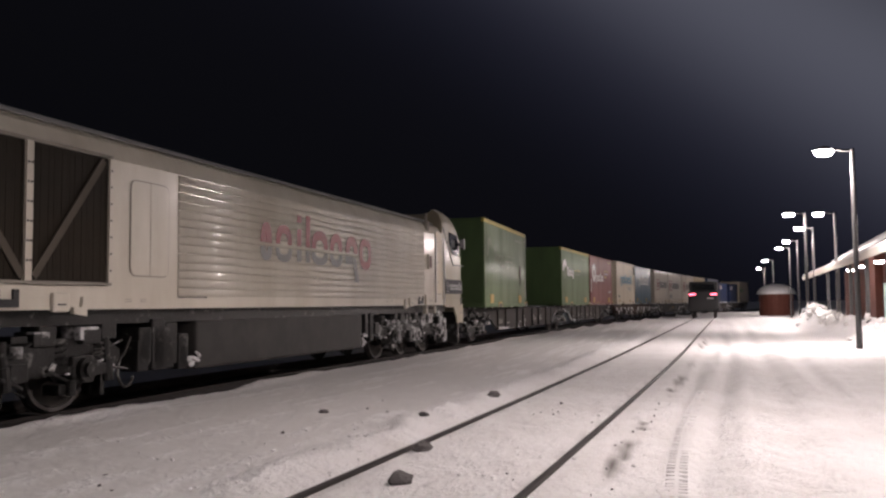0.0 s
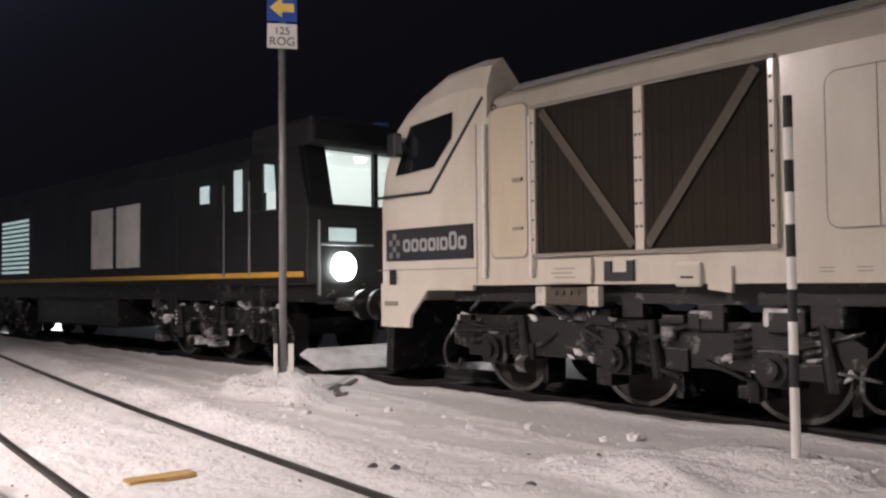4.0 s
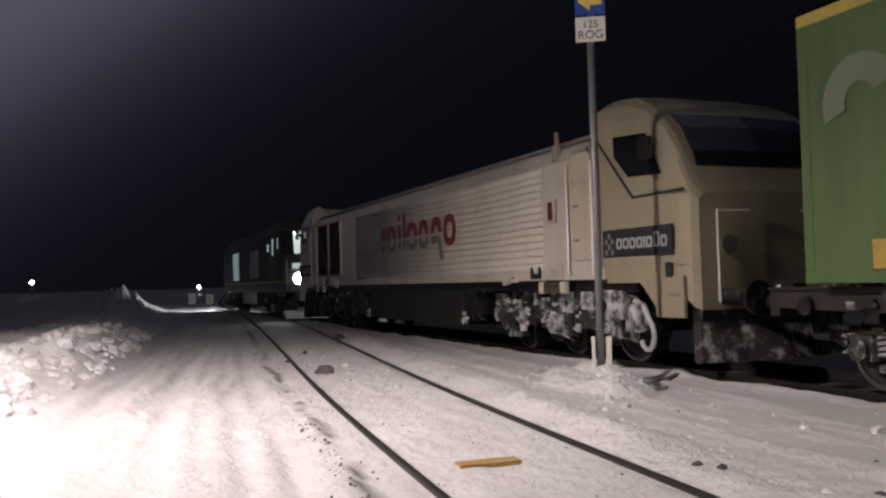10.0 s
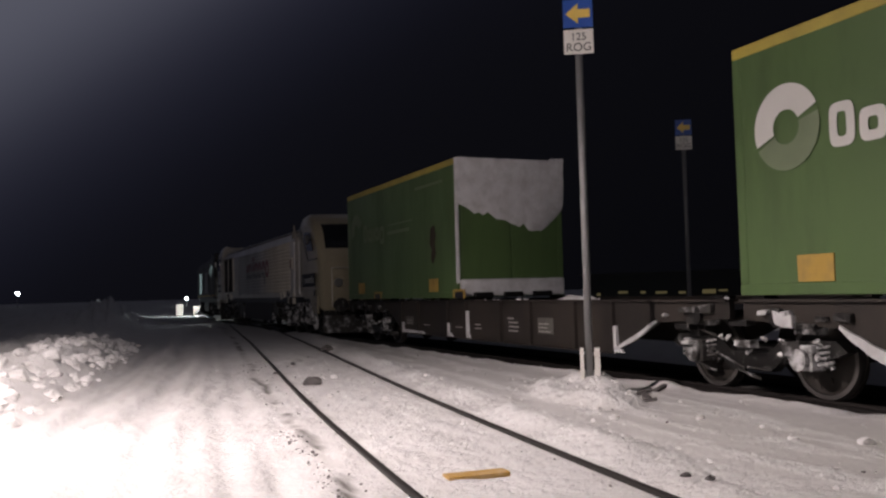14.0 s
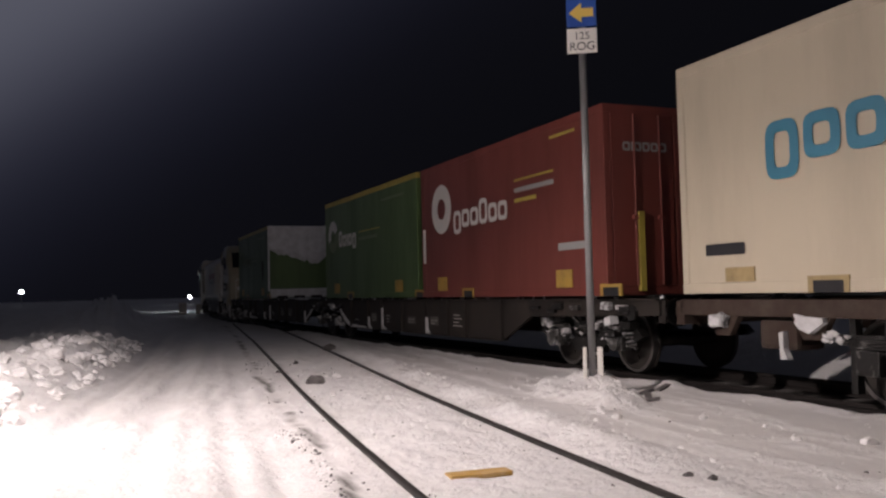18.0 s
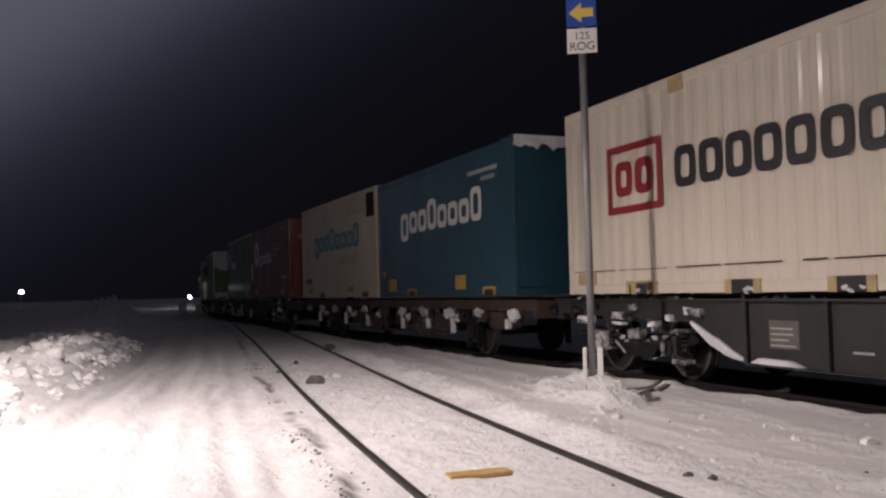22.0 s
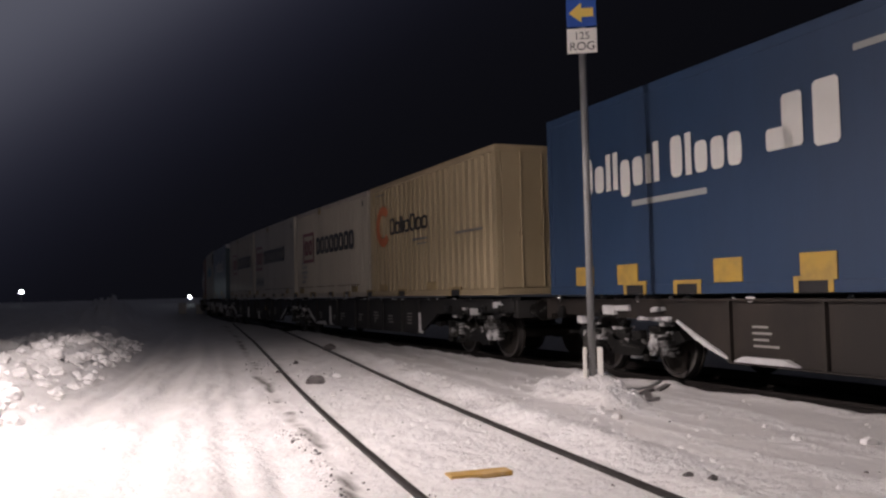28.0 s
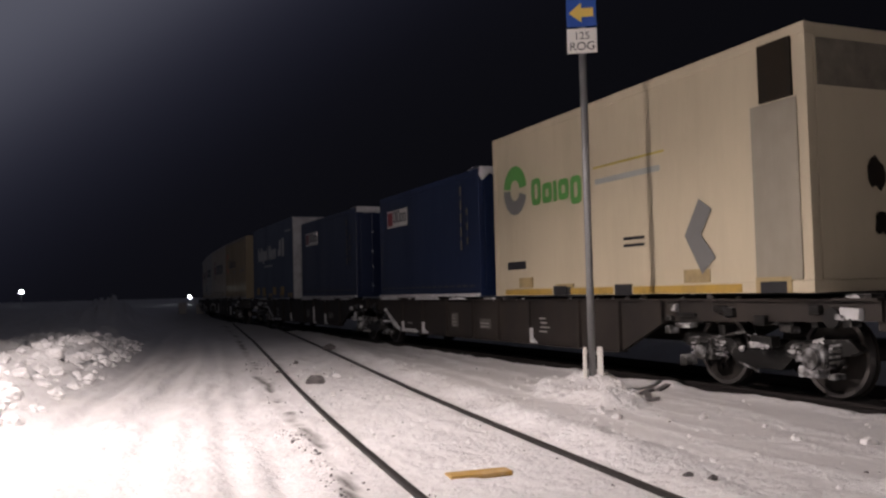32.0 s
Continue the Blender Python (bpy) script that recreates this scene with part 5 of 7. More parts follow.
# ---------------- the dark locomotive ahead ----------------
def dark_loco():
    root = thing("diesel_locomotive", "black diesel locomotive with yellow stripe, lit cab, bright headlights", "locomotive")
    half = 9.3
    ring = lambda x, w, zs, zt: [(x, -w, 1.35), (x, -w, zs), (x, -w + 0.25, zt - 0.1), (x, -0.4, zt), (x, 0.4, zt), (x, w - 0.25, zt - 0.1), (x, w, zs), (x, w, 1.35)]
    part("body", loft(bmesh.new(), [ring(x, 1.45, 3.35, 3.9) for x in (-half + 0.6, 0, half - 1.6)]), M_DKLOCO, root)
    # cab towards the white locomotive: corner pillars, sill and roof round a lit interior
    ca, cb = half - 1.6, half
    part("cab_lower", boxes((ca, cb, -1.45, 1.45, 1.35, 2.52), bev=0.03), M_DKLOCO, root, "dark lower cab")
    part("cab_roof", boxes((ca, cb + 0.05, -1.42, 1.42, 3.42, 3.85), bev=0.08), M_DKLOCO, root)
    for s in (-1, 1):
        for pts in ([(ca, 2.52), (ca + 0.35, 2.52), (ca + 0.35, 3.42), (ca, 3.42)], [(cb - 0.35, 2.52), (cb, 2.52), (cb - 0.25, 3.42), (cb - 0.5, 3.42)]):
            part("pillar", slab(bmesh.new(), pts, min(s * 1.44, s * 1.36), max(s * 1.44, s * 1.36)), M_DKLOCO, root)
        bm = slab(bmesh.new(), [(ca + 0.35, 2.8), (ca + 0.72, 2.8), (ca + 0.68, 3.2), (ca + 0.35, 3.25)], min(s * 1.37, s * 1.40), max(s * 1.37, s * 1.40))
        part("side_window", bm, M_COOL, root, "lit cab side window")
        bm = slab(bmesh.new(), [(ca + 0.72, 2.52), (cb - 0.35, 2.52), (cb - 0.5, 3.42), (ca + 0.35, 3.42), (ca + 0.35, 3.25), (ca + 0.68, 3.2), (ca + 0.72, 2.8)], min(s * 1.38, s * 1.43), max(s * 1.38, s * 1.43))
        part("cab_side", bm, M_DKLOCO, root)
    part("cab_ceiling", boxes((ca + 0.1, cb - 0.3, -1.3, 1.3, 3.38, 3.41)), M_CABLIGHT, root, "lit cab ceiling")
    part("cab_back_wall", boxes((ca + 0.05, ca + 0.1, -1.3, 1.3, 2.55, 3.38)), M_CABLIGHT, root, "lit pale cab wall")
    for y in (-0.8, 0.0, 0.8):
        bm = bmesh.new()
        cyl(bm, (cb - 0.6, y, 3.36), "z", 0.08, 0.03, 14)
        part("cab_lamp", bm, M_HEAD, root)
    for s in (-1, 1):
        part("front_pillar", slab(bmesh.new(), [(cb - 0.3, 2.52), (cb, 2.52), (cb - 0.22, 3.42), (cb - 0.45, 3.42)], min(s * 0.98, s * 1.36), max(s * 0.98, s * 1.36)), M_DKLOCO, root)
    bm = boxes((cb - 0.35, cb - 0.02, -1.36, 1.36, 2.50, 2.56), (cb - 0.28, cb - 0.2, -0.04, 0.04, 2.56, 3.42))
    part("window_post", bm, M_DKLOCO, root)
    for y in (-0.82, 0.82):
        bm = bmesh.new()
        cyl(bm, (cb + 0.03, y, 1.62), "x", 0.21, 0.06, 20)
        part("headlight", bm, M_HEAD, root, "dazzling white headlight")
        part("marker_window", boxes((cb + 0.0, cb + 0.015, y - 0.25, y + 0.25, 2.0, 2.2)), M_COOL, root)
    bm = bmesh.new()
    for s in (-1, 1):
        bar(bm, (cb + 0.08, s * 1.3, 1.2), (cb + 0.08, s * 1.3, 2.3), 0.02)
        bar(bm, (cb + 0.08, s * 0.3, 1.95), (cb + 0.08, s * 1.3, 1.95), 0.02)
    part("handrail", bm, M_GALV, root)
    for s in (-1, 1):
        y = s * 1.452
        ya, yb = min(y, y + s * 0.02), max(y, y + s * 0.02)
        for x0, x1 in ((1.35, 2.42), (2.62, 3.68)):
            part("filter_panel", boxes((x0, x1, ya, yb, 1.72, 2.95), bev=0.008), M_DKPANEL, root, "pale grey filter panel")
        n = 12
        for i in range(n):
            z = 1.70 + i * 0.115
            part("lit_slat", boxes((-4.6, -2.6, ya, yb, z, z + 0.06)), M_COOL, root)
        part("lit_window", boxes((7.24, 7.48, ya, yb, 2.55, 3.22), bev=0.006), M_COOL, root, "tall lit window")
        part("lit_window", boxes((6.1, 6.4, ya, yb, 2.75, 3.05), bev=0.006), M_COOL, root, "small dim lit window")
        part("stripe", boxes((-half + 0.7, half - 0.1, ya, yb, 1.47, 1.55)), M_STRIPE, root, "yellow sill stripe")
        bm = bmesh.new()
        for q in (5.2, 6.75):
            plank(bm, (q, y, 1.5), (q, y, 3.45), 0.02, 0.03)
        part("seam", bm, M_BLACK, root)
        bm = bmesh.new()
        for q in (6.95, 7.75):
            bar(bm, (q, y + s * 0.04, 1.5), (q, y + s * 0.04, 3.0), 0.015)
        part("handrail", bm, M_GALV, root)
    part("underframe", boxes((-half, half, -1.3, 1.3, 1.1, 1.36)), M_UNDER, root)
    part("fuel_tank", boxes((-2.4, 2.2, -1.3, 1.3, 0.5, 1.1), bev=0.05), M_UNDER, root)
    for sx in (-1, 1):
        buffers(root, sx * half, sx)
        bm = bmesh.new()
        loft(bm, [[(sx * (half - 0.1), y, 0.42), (sx * (half + 0.55 - abs(y) * 0.3), y, 0.30), (sx * (half + 0.8 - abs(y) * 0.3), y, 0.14), (sx * (half + 0.3), y, 0.12), (sx * (half - 0.3), y, 0.32)] for y in (-1.4, -0.7, 0, 0.7, 1.4)])
        part("snow_plough", bm, M_CRUST, root, "snow-covered plough")
    part("nose_lower", boxes((-half, -half + 0.62, -1.4, 1.4, 1.35, 3.3), bev=0.12), M_DKLOCO, root)
    for y in (-0.82, 0.82):
        bm = bmesh.new()
        cyl(bm, (-half - 0.03, y, 1.7), "x", 0.16, 0.06, 20)
        part("headlight", bm, M_BEAM, root, "dazzling white headlight")
    loco_bogie(root, -6.0, (-7.6, -6.0, -4.4), 21, 0.25)
    loco_bogie(root, 6.0, (4.4, 6.0, 7.6), 22, 0.35)
    return root


M_BEAM = mat("front_headlight_glow", (1, 1, 1), 0.3, var=0.0, emit=(0.95, 1.0, 1.0), power=900)

# ---------------- container wagons ----------------
def articulated_wagon(x0, x1, bogies, material, seed):
    """Twin wagon with deep fish-belly sides; x along the train."""
    rg = random.Random(seed)
    c = (x0 + x1) / 2
    root = thing("container_wagon", "dark articulated container wagon with deep snow-streaked side beams", "railway wagon")
    mid = bogies[1] - c
    for k, (a, b) in enumerate(((x0 - c, mid), (mid, x1 - c))):
        ba = (bogies[0] - c) if k == 0 else mid
        bb = mid if k == 0 else (bogies[2] - c)
        for s in (-1, 1):
            y0, y1 = min(s * 1.24, s * 1.16), max(s * 1.24, s * 1.16)
            bm = slab(bmesh.new(), [(a + 0.12, 1.16), (b - 0.12, 1.16), (b - 0.12, 0.95), (bb - 1.55, 0.88), (bb - 2.6, 0.42), (ba + 2.6, 0.42), (ba + 1.55, 0.88), (a + 0.12, 0.95)], y0, y1)
            side = part("side_beam", bm, material, root, "deep dark side beam")
            part("top_flange", boxes((a + 0.12, b - 0.12, min(s * 1.30, s * 1.10), max(s * 1.30, s * 1.10), 1.16, 1.19)), material, root)
            part("bottom_flange", boxes((ba + 2.6, bb - 2.6, min(s * 1.30, s * 1.12), max(s * 1.30, s * 1.12), 0.40, 0.42)), material, root)
            n = int((bb - ba - 5.2) / 1.25)
            for i in range(n + 1):
                q = ba + 2.6 + (bb - ba - 5.2) * i / max(1, n) + (rg.uniform(-0.3, 0.3) if 0 < i < n and s < 0 else 0)
                part("rib", boxes((q - 0.03, q + 0.03, min(s * 1.24, s * 1.295), max(s * 1.24, s * 1.295), 0.42, 1.16)), material, root)
                if s < 0 and rg.random() < 0.42:
                    bm = bmesh.new()
                    h = rg.uniform(0.2, 0.62)
                    w = rg.uniform(0.03, 0.07)
                    slab(bm, [(q + 0.03, 0.425), (q + 0.1 + rg.uniform(0.1, 0.3), 0.425), (q + 0.03 + w * 1.3, 0.52), (q + 0.03 + w, 0.42 + h), (q + 0.03, 0.42 + h)], -1.285, -1.242)
                    part("snow_in_rib", bm, M_CRUST, root, "snow lodged beside a rib")
                if s < 0 and i < n and rg.random() < 0.75:
                    bx = q + rg.uniform(0.2, 0.4)
                    kind = rg.random()
                    if kind < 0.4:
                        bw, bh = rg.uniform(0.3, 0.55), rg.uniform(0.16, 0.34)
                        panel = part("data_panel", boxes((bx, bx + bw, -1.247, -1.24, 0.62, 0.62 + bh)), M_FADED, root, "faded grey data panel")
                        for j in range(int(bh / 0.07)):
                            wordmark(panel, "stencil", [(bx + 0.03, bx + bw * rg.uniform(0.6, 0.93), 0.645 + 0.065 * j, 0.663 + 0.065 * j)], -1.251, M_PLATE, "stencilled lines as plain bars")
                    else:
                        for j in range(rg.choice((1, 2, 3, 4))):
                            wordmark(root, "stencil", [(bx + rg.uniform(0, 0.05), bx + rg.uniform(0.2, 0.45), 0.62 + 0.075 * j, 0.645 + 0.075 * j)], -1.248, M_PLATE, "stencilled markings as plain bars")
            if s < 0:
                for e0, e1 in ((ba + 1.55, ba + 2.6), (bb - 1.55, bb - 2.6)):
                    if rg.random() < 0.6:
                        fat, pts = rg.uniform(0.05, 0.13), []
                        for i in range(9):
                            f = i / 8
                            pts.append((e0 + (e1 - e0) * f, 0.90 - 0.46 * f + 0.02 * rg.random()))
                        low = [(q, z - fat * math.sin(math.pi * (0.08 + 0.9 * k / 8)) - 0.012) for k, (q, z) in enumerate(pts)]
                        bm = slab(bmesh.new(), pts + low[::-1], -1.285, -1.25)
                        part("snow_ledge", bm, M_CRUST, root, "snow lying along the beam's slope")
                w0, w1 = ba + 2.7, ba + 2.7 + rg.uniform(0.8, 1.6)
                bm = bmesh.new()
                slab(bm, [(w0, 0.43), (w1, 0.43), (w1 - 0.2, 0.46 + 0.08 * rg.random()), (w0 + 0.15, 0.5)], -1.32, -1.24)
                part("snow_ledge", bm, M_CRUST, root)
        part("floor", boxes((a + 0.12, b - 0.12, -1.15, 1.15, 0.98, 1.06)), M_UNDER, root)
        for q in (a + 0.35, b - 0.35, (a + b) / 2 - 0.12, (a + b) / 2 + 0.12):
            for s in (-1, 1):
                part("twist_lock", boxes((q - 0.1, q + 0.1, s * 1.12 - 0.1, s * 1.12 + 0.1, 1.19, 1.235), bev=0.008), M_UNDER, root)
        bm = bmesh.new()
        for _ in range(26):
            q = rg.uniform(a + 0.2, b - 0.2)
            lumps(bm, rg, 1, q, -1.2 + rg.uniform(-0.07, 0.1), 1.195, 0, 0, 0.0, 0.02, 0.06)
        tagged(part("caked_snow", bm, M_CRUST, root, "snow on the top flange"), kind="stuff")
        for q, sg, mk in ((a + 1.2, 1, 87.33 - c), (b - 1.2, -1, bb - 5.3)):
            for d in ((0.0, 0.21) if seed == 33 and k == 0 and sg > 0 else ()):
                part("triangle_mark", slab(bmesh.new(), [(mk + d, 0.78), (mk + d + 0.2, 0.78), (mk + d + 0.13, 0.96), (mk + d + 0.07, 0.96)], -1.249, -1.245), M_YELLOW, root, "yellow triangle")
            bm = bmesh.new()
            cyl(bm, (q - 0.5 * sg, -1.28, 0.98), "y", 0.11, 0.05, 14)
            part("handwheel", bm, M_UNDER, root)
    if seed == 31:
        bm = bmesh.new()
        bmesh.ops.create_uvsphere(bm, u_segments=24, v_segments=12, radius=1.0)
        for v in bm.verts:
            k = 1 + 0.25 * noise.noise(v.co * 2.1)
            v.co = Vector((38.8 - c + v.co.x * 0.75 * k, -0.95 + v.co.y * 0.25, 1.08 + v.co.z * 0.17 * k))
        tagged(part("deck_snow", bm, M_CRUST, root, "low heap of snow left on the empty deck", smooth=True), kind="stuff")
    for i, b in enumerate(bogies):
        wagon_bogie(root, b - c, seed * 7 + i, 0.8)
    for e, sx in ((x0 - c + 0.12, -1), (x1 - c - 0.12, 1)):
        part("end_beam", boxes((e - 0.08, e + 0.08, -1.2, 1.2, 0.85, 1.16)), material, root)
        for s in (-1, 1):
            bm = bmesh.new()
            cyl(bm, (e + sx * 0.25, s * 0.875, 1.0), "x", 0.09, 0.4, 12)
            cyl(bm, (e + sx * 0.48, s * 0.875, 1.0), "x", 0.2, 0.05, 18)
            part("buffer", bm, M_UNDER, root)
    return root, c


def two_axle_wagon(x0, x1, axles, seed):
    rg = random.Random(seed)
    c = (x0 + x1) / 2
    root = thing("container_wagon", "rusty two-axle container wagon with snowy open frame", "railway wagon")
    L = (x1 - x0) / 2
    for s in (-1, 1):
        y0, y1 = min(s * 1.05, s * 1.2), max(s * 1.05, s * 1.2)
        part("sole_bar", boxes((-L + 0.1, L - 0.1, y0, y1, 0.98, 1.18), bev=0.01), M_RUST, root, "rusty sole bar")
        for q in np.linspace(-L + 0.9, L - 0.9, 11):
            bm = slab(bmesh.new(), [(q - 0.28, 0.98), (q + 0.28, 0.98), (q + 0.12, 0.74), (q - 0.12, 0.74)], y0 + 0.03, y1 - 0.03)
            part("bracket", bm, M_RUST, root)
            if s < 0 and rg.random() < 0.95:
                bm = bmesh.new()
                k = rg.uniform(0.8, 1.3)
                rim = []
                for i in range(14):
                    a, r = math.tau * i / 14, rg.uniform(0.6, 1.15)
                    rim.append((q + 0.19 * k * r * math.cos(a), 0.93 + (0.10 * r if math.sin(a) > 0 else 0.13 * r * k) * math.sin(a)))
                slab(bm, rim, y0 - 0.05, y0 + 0.02)
                for v in bm.verts:
                    v.co.y += 0.02 * noise.noise(v.co * 7)
                tagged(part("caked_snow", bm, M_PATCHY if rg.random() < 0.45 else M_CRUST, root, "snow caked on a bracket"), kind="stuff")
        bm = bmesh.new()
        plank(bm, (axles[0] - c + 1.3, s * 1.1, 0.42), (axles[1] - c - 1.3, s * 1.1, 0.42), 0.05, 0.05)
        for q, d in ((axles[0] - c + 1.3, -1), (axles[1] - c - 1.3, 1)):
            plank(bm, (q, s * 1.1, 0.42), (q + d * 1.0, s * 1.1, 0.95), 0.05, 0.05)
        for q in (-2, 0, 2):
            plank(bm, (q, s * 1.1, 0.42), (q, s * 1.1, 0.95), 0.05, 0.05)
        part("truss_rod", bm, M_RUST, root)
    for q in np.linspace(-L + 0.3, L - 0.3, 8):
        part("cross_beam", boxes((q - 0.08, q + 0.08, -1.05, 1.05, 0.98, 1.14)), M_RUST, root)
    for a in axles:
        wheelset(root, a - c, 0.46)
        for s in (-1, 1):
            bm = boxes((a - c - 0.15, a - c + 0.15, min(s * 0.95, s * 1.16), max(s * 0.95, s * 1.16), 0.40, 0.66), bev=0.02)
            part("axle_box", bm, M_UNDER, root)
            bm = bmesh.new()
            for k in range(5):
                plank(bm, (a - c - 0.65 + k * 0.1, s * 1.08, 0.80 - k * 0.03), (a - c + 0.65 - k * 0.1, s * 1.08, 0.80 - k * 0.03), 0.022, 0.09)
            part("leaf_spring", bm, M_UNDER, root)
            bm = bmesh.new()
            for d in (-0.22, 0.22):
                box(bm, a - c + d - 0.04, a - c + d + 0.04, min(s * 1.0, s * 1.1), max(s * 1.0, s * 1.1), 0.2, 0.98)
            part("axle_guard", bm, M_UNDER, root)
    bm = bmesh.new()
    for q in (-5.4, -2.6, -0.4, 1.8, 4.6):
        lumps(bm, rg, 9, q, -1.17, 0.78, 0.16, 0.03, 0.05, 0.03, 0.07)
    tagged(part("caked_snow", bm, M_CRUST, root, "snow caked on the frame"), kind="stuff")
    for q, w, z0, z1 in ((-3.0, 1.1, 0.55, 0.92), (-1.2, 0.7, 0.48, 0.85), (0.7, 0.8, 0.55, 0.9), (3.2, 0.9, 0.5, 0.88), (-6.6, 0.6, 0.6, 0.95), (6.0, 0.6, 0.6, 0.95)):
        part("equipment_box", boxes((q, q + w, -1.12, -0.7, z0, z1), bev=0.06), M_RUST, root)
    bm = bmesh.new()
    pts = [(0.21 * math.cos(k * math.tau / 20), 0.21 * math.sin(k * math.tau / 20)) for k in range(21)]
    for p, q in zip(pts, pts[1:]):
        bar(bm, (70.8 - c + p[0], -1.26, 0.58 + p[1]), (70.8 - c + q[0], -1.26, 0.58 + q[1]), 0.022, 6)
    for k in range(3):
        bar(bm, (70.8 - c, -1.26, 0.58), (70.8 - c + pts[k * 7][0], -1.26, 0.58 + pts[k * 7][1]), 0.014, 6)
    bar(bm, (70.8 - c, -1.26, 0.58), (70.8 - c, -1.0, 0.58), 0.03)
    part("brake_wheel", bm, M_GRILLBAR, root, "tan hand-brake wheel")
    for q in (-6.2, -3.4, -1.4, 1.3, 2.9, 4.3, 6.8):
        bm = bmesh.new()
        h = rg.uniform(0.15, 0.34)
        slab(bm, [(q, 0.80), (q + 0.07, 0.82), (q + 0.06 + rg.uniform(0.0, 0.1), 0.80 - h * 0.6), (q + 0.13, 0.80 - h), (q + 0.02, 0.80 - h), (q + 0.01, 0.80 - h * 0.4)], -1.2, -1.12)
        part("snowy_strut", bm, M_CRUST, root, "snow-coated hanging strut")
    part("brake_box", boxes((-0.9, -0.2, -0.9, -0.5, 0.5, 0.8), bev=0.03), M_UNDER, root)
    for e, sx in ((-L + 0.1, -1), (L - 0.1, 1)):
        part("end_beam", boxes((e - 0.08, e + 0.08, -1.2, 1.2, 0.85, 1.16)), M_RUST, root)
        for s in (-1, 1):
            bm = bmesh.new()
            cyl(bm, (e + sx * 0.25, s * 0.875, 1.0), "x", 0.09, 0.4, 12)
            cyl(bm, (e + sx * 0.48, s * 0.875, 1.0), "x", 0.2, 0.05, 18)
            part("buffer", bm, M_UNDER, root)
    return root, c


# ---------------- containers ----------------
def container(u0, u1, z0, z1, width, material, label, ribs=0, rail=None, plates=M_YELLOW, plate_at=None, posts=True, end_mat=None, depth=0.035, rods=True):
    """A swap body or box container; its own x runs along the train from its middle."""
    L, w = (u1 - u0) / 2, width / 2
    root = thing("container", label, "container", "containers on the train")
    rail = rail or material
    part("floor_frame", boxes((-L, L, -w, w, z0, z0 + 0.13), bev=0.01), material, root)
    bm = bmesh.new()
    if ribs:
        pts = []
        n = ribs
        p = (2 * L - 0.24) / n
        for i in range(n):
            a = -L + 0.12 + i * p
            pts += [(a, 0.0), (a + p * 0.34, 0.0), (a + p * 0.5, depth), (a + p * 0.84, depth)]
        pts.append((L - 0.12, 0.0))
        for s in (-1, 1):
            lo = [bm.verts.new((x, s * (w - 0.012 - d), z0 + 0.13)) for x, d in pts]
            hi = [bm.verts.new((x, s * (w - 0.012 - d), z1 - 0.12)) for x, d in pts]
            for i in range(len(pts) - 1):
                bm.faces.new((lo[i], lo[i + 1], hi[i + 1], hi[i]))
        box(bm, -L + 0.06, L - 0.06, -w + 0.07, w - 0.07, z0 + 0.1, z1 - 0.02)
        bmesh.ops.recalc_face_normals(bm, faces=bm.faces[:])
    else:
        box(bm, -L + 0.03, L - 0.03, -w + 0.012, w - 0.012, z0 + 0.1, z1 - 0.03)
    part("shell", bm, material, root)
    for s in (-1, 1):
        part("top_rail", boxes((-L, L, min(s * (w - 0.10), s * w), max(s * (w - 0.10), s * w), z1 - 0.13, z1), bev=0.012), rail, root)
        if posts:
            for e in (-1, 1):
                part("corner_post", boxes((min(e * (L - 0.13), e * L), max(e * (L - 0.13), e * L), min(s * (w - 0.12), s * w), max(s * (w - 0.12), s * w), z0 + 0.13, z1 - 0.13), bev=0.012), material, root)
        for e in (-1, 1):
            part("corner_casting", boxes((e * (L - 0.09) - 0.092, e * (L - 0.09) + 0.092, s * (w - 0.09) - 0.093, s * (w - 0.09) + 0.093, z0 - 0.004, z0 + 0.115), bev=0.01), material, root)
    part("roof", boxes((-L + 0.05, L - 0.05, -w + 0.08, w - 0.08, z1 - 0.03, z1 + 0.012), bev=0.01), material, root)
    # doors at the rear end
    for s in (-1, 1):
        dm = end_mat or material
        door = part("door_leaf", boxes((L - 0.03, L + 0.0, min(s * 0.02, s * (w - 0.13)), max(s * 0.02, s * (w - 0.13)), z0 + 0.14, z1 - 0.14), bev=0.008), dm, root)
        for q in (0.28, 0.75) if rods else ():
            bm = bmesh.new()
            bar(bm, (L + 0.03, s * q, z0 + 0.15), (L + 0.03, s * q, z1 - 0.15), 0.018)
            box(bm, L + 0.0, L + 0.05, s * q - 0.05, s * q + 0.05, (z0 + z1) / 2 - 0.3, (z0 + z1) / 2 - 0.24)
            part("lock_rod", bm, dm, door)
    if plates:
        for q in plate_at or (-L + 0.9, L - 1.5):
            ph = 0.29 if plates is M_YELLOW else 0.17
            part("grapple_plate", boxes((q, q + 0.5, -w - 0.006, -w + 0.01, z0 + 0.14, z0 + 0.14 + ph), bev=0.004), plates, root, "yellow lifting plate")
            bm = boxes((q + 1.3, q + 1.85, -w - 0.008, -w + 0.02, z0 + 0.13, z0 + 0.18), (q + 1.3, q + 1.37, -w - 0.008, -w + 0.02, z0, z0 + 0.13), (q + 1.78, q + 1.85, -w - 0.008, -w + 0.02, z0, z0 + 0.13))
            pk = part("grapple_pocket", bm, plates, root, "yellow frame of a lifting pocket")
            part("pocket_hole", boxes((q + 1.37, q + 1.78, -w - 0.004, -w + 0.02, z0 + 0.0, z0 + 0.13)), M_BLACK, pk)
    return root, (u0 + u1) / 2


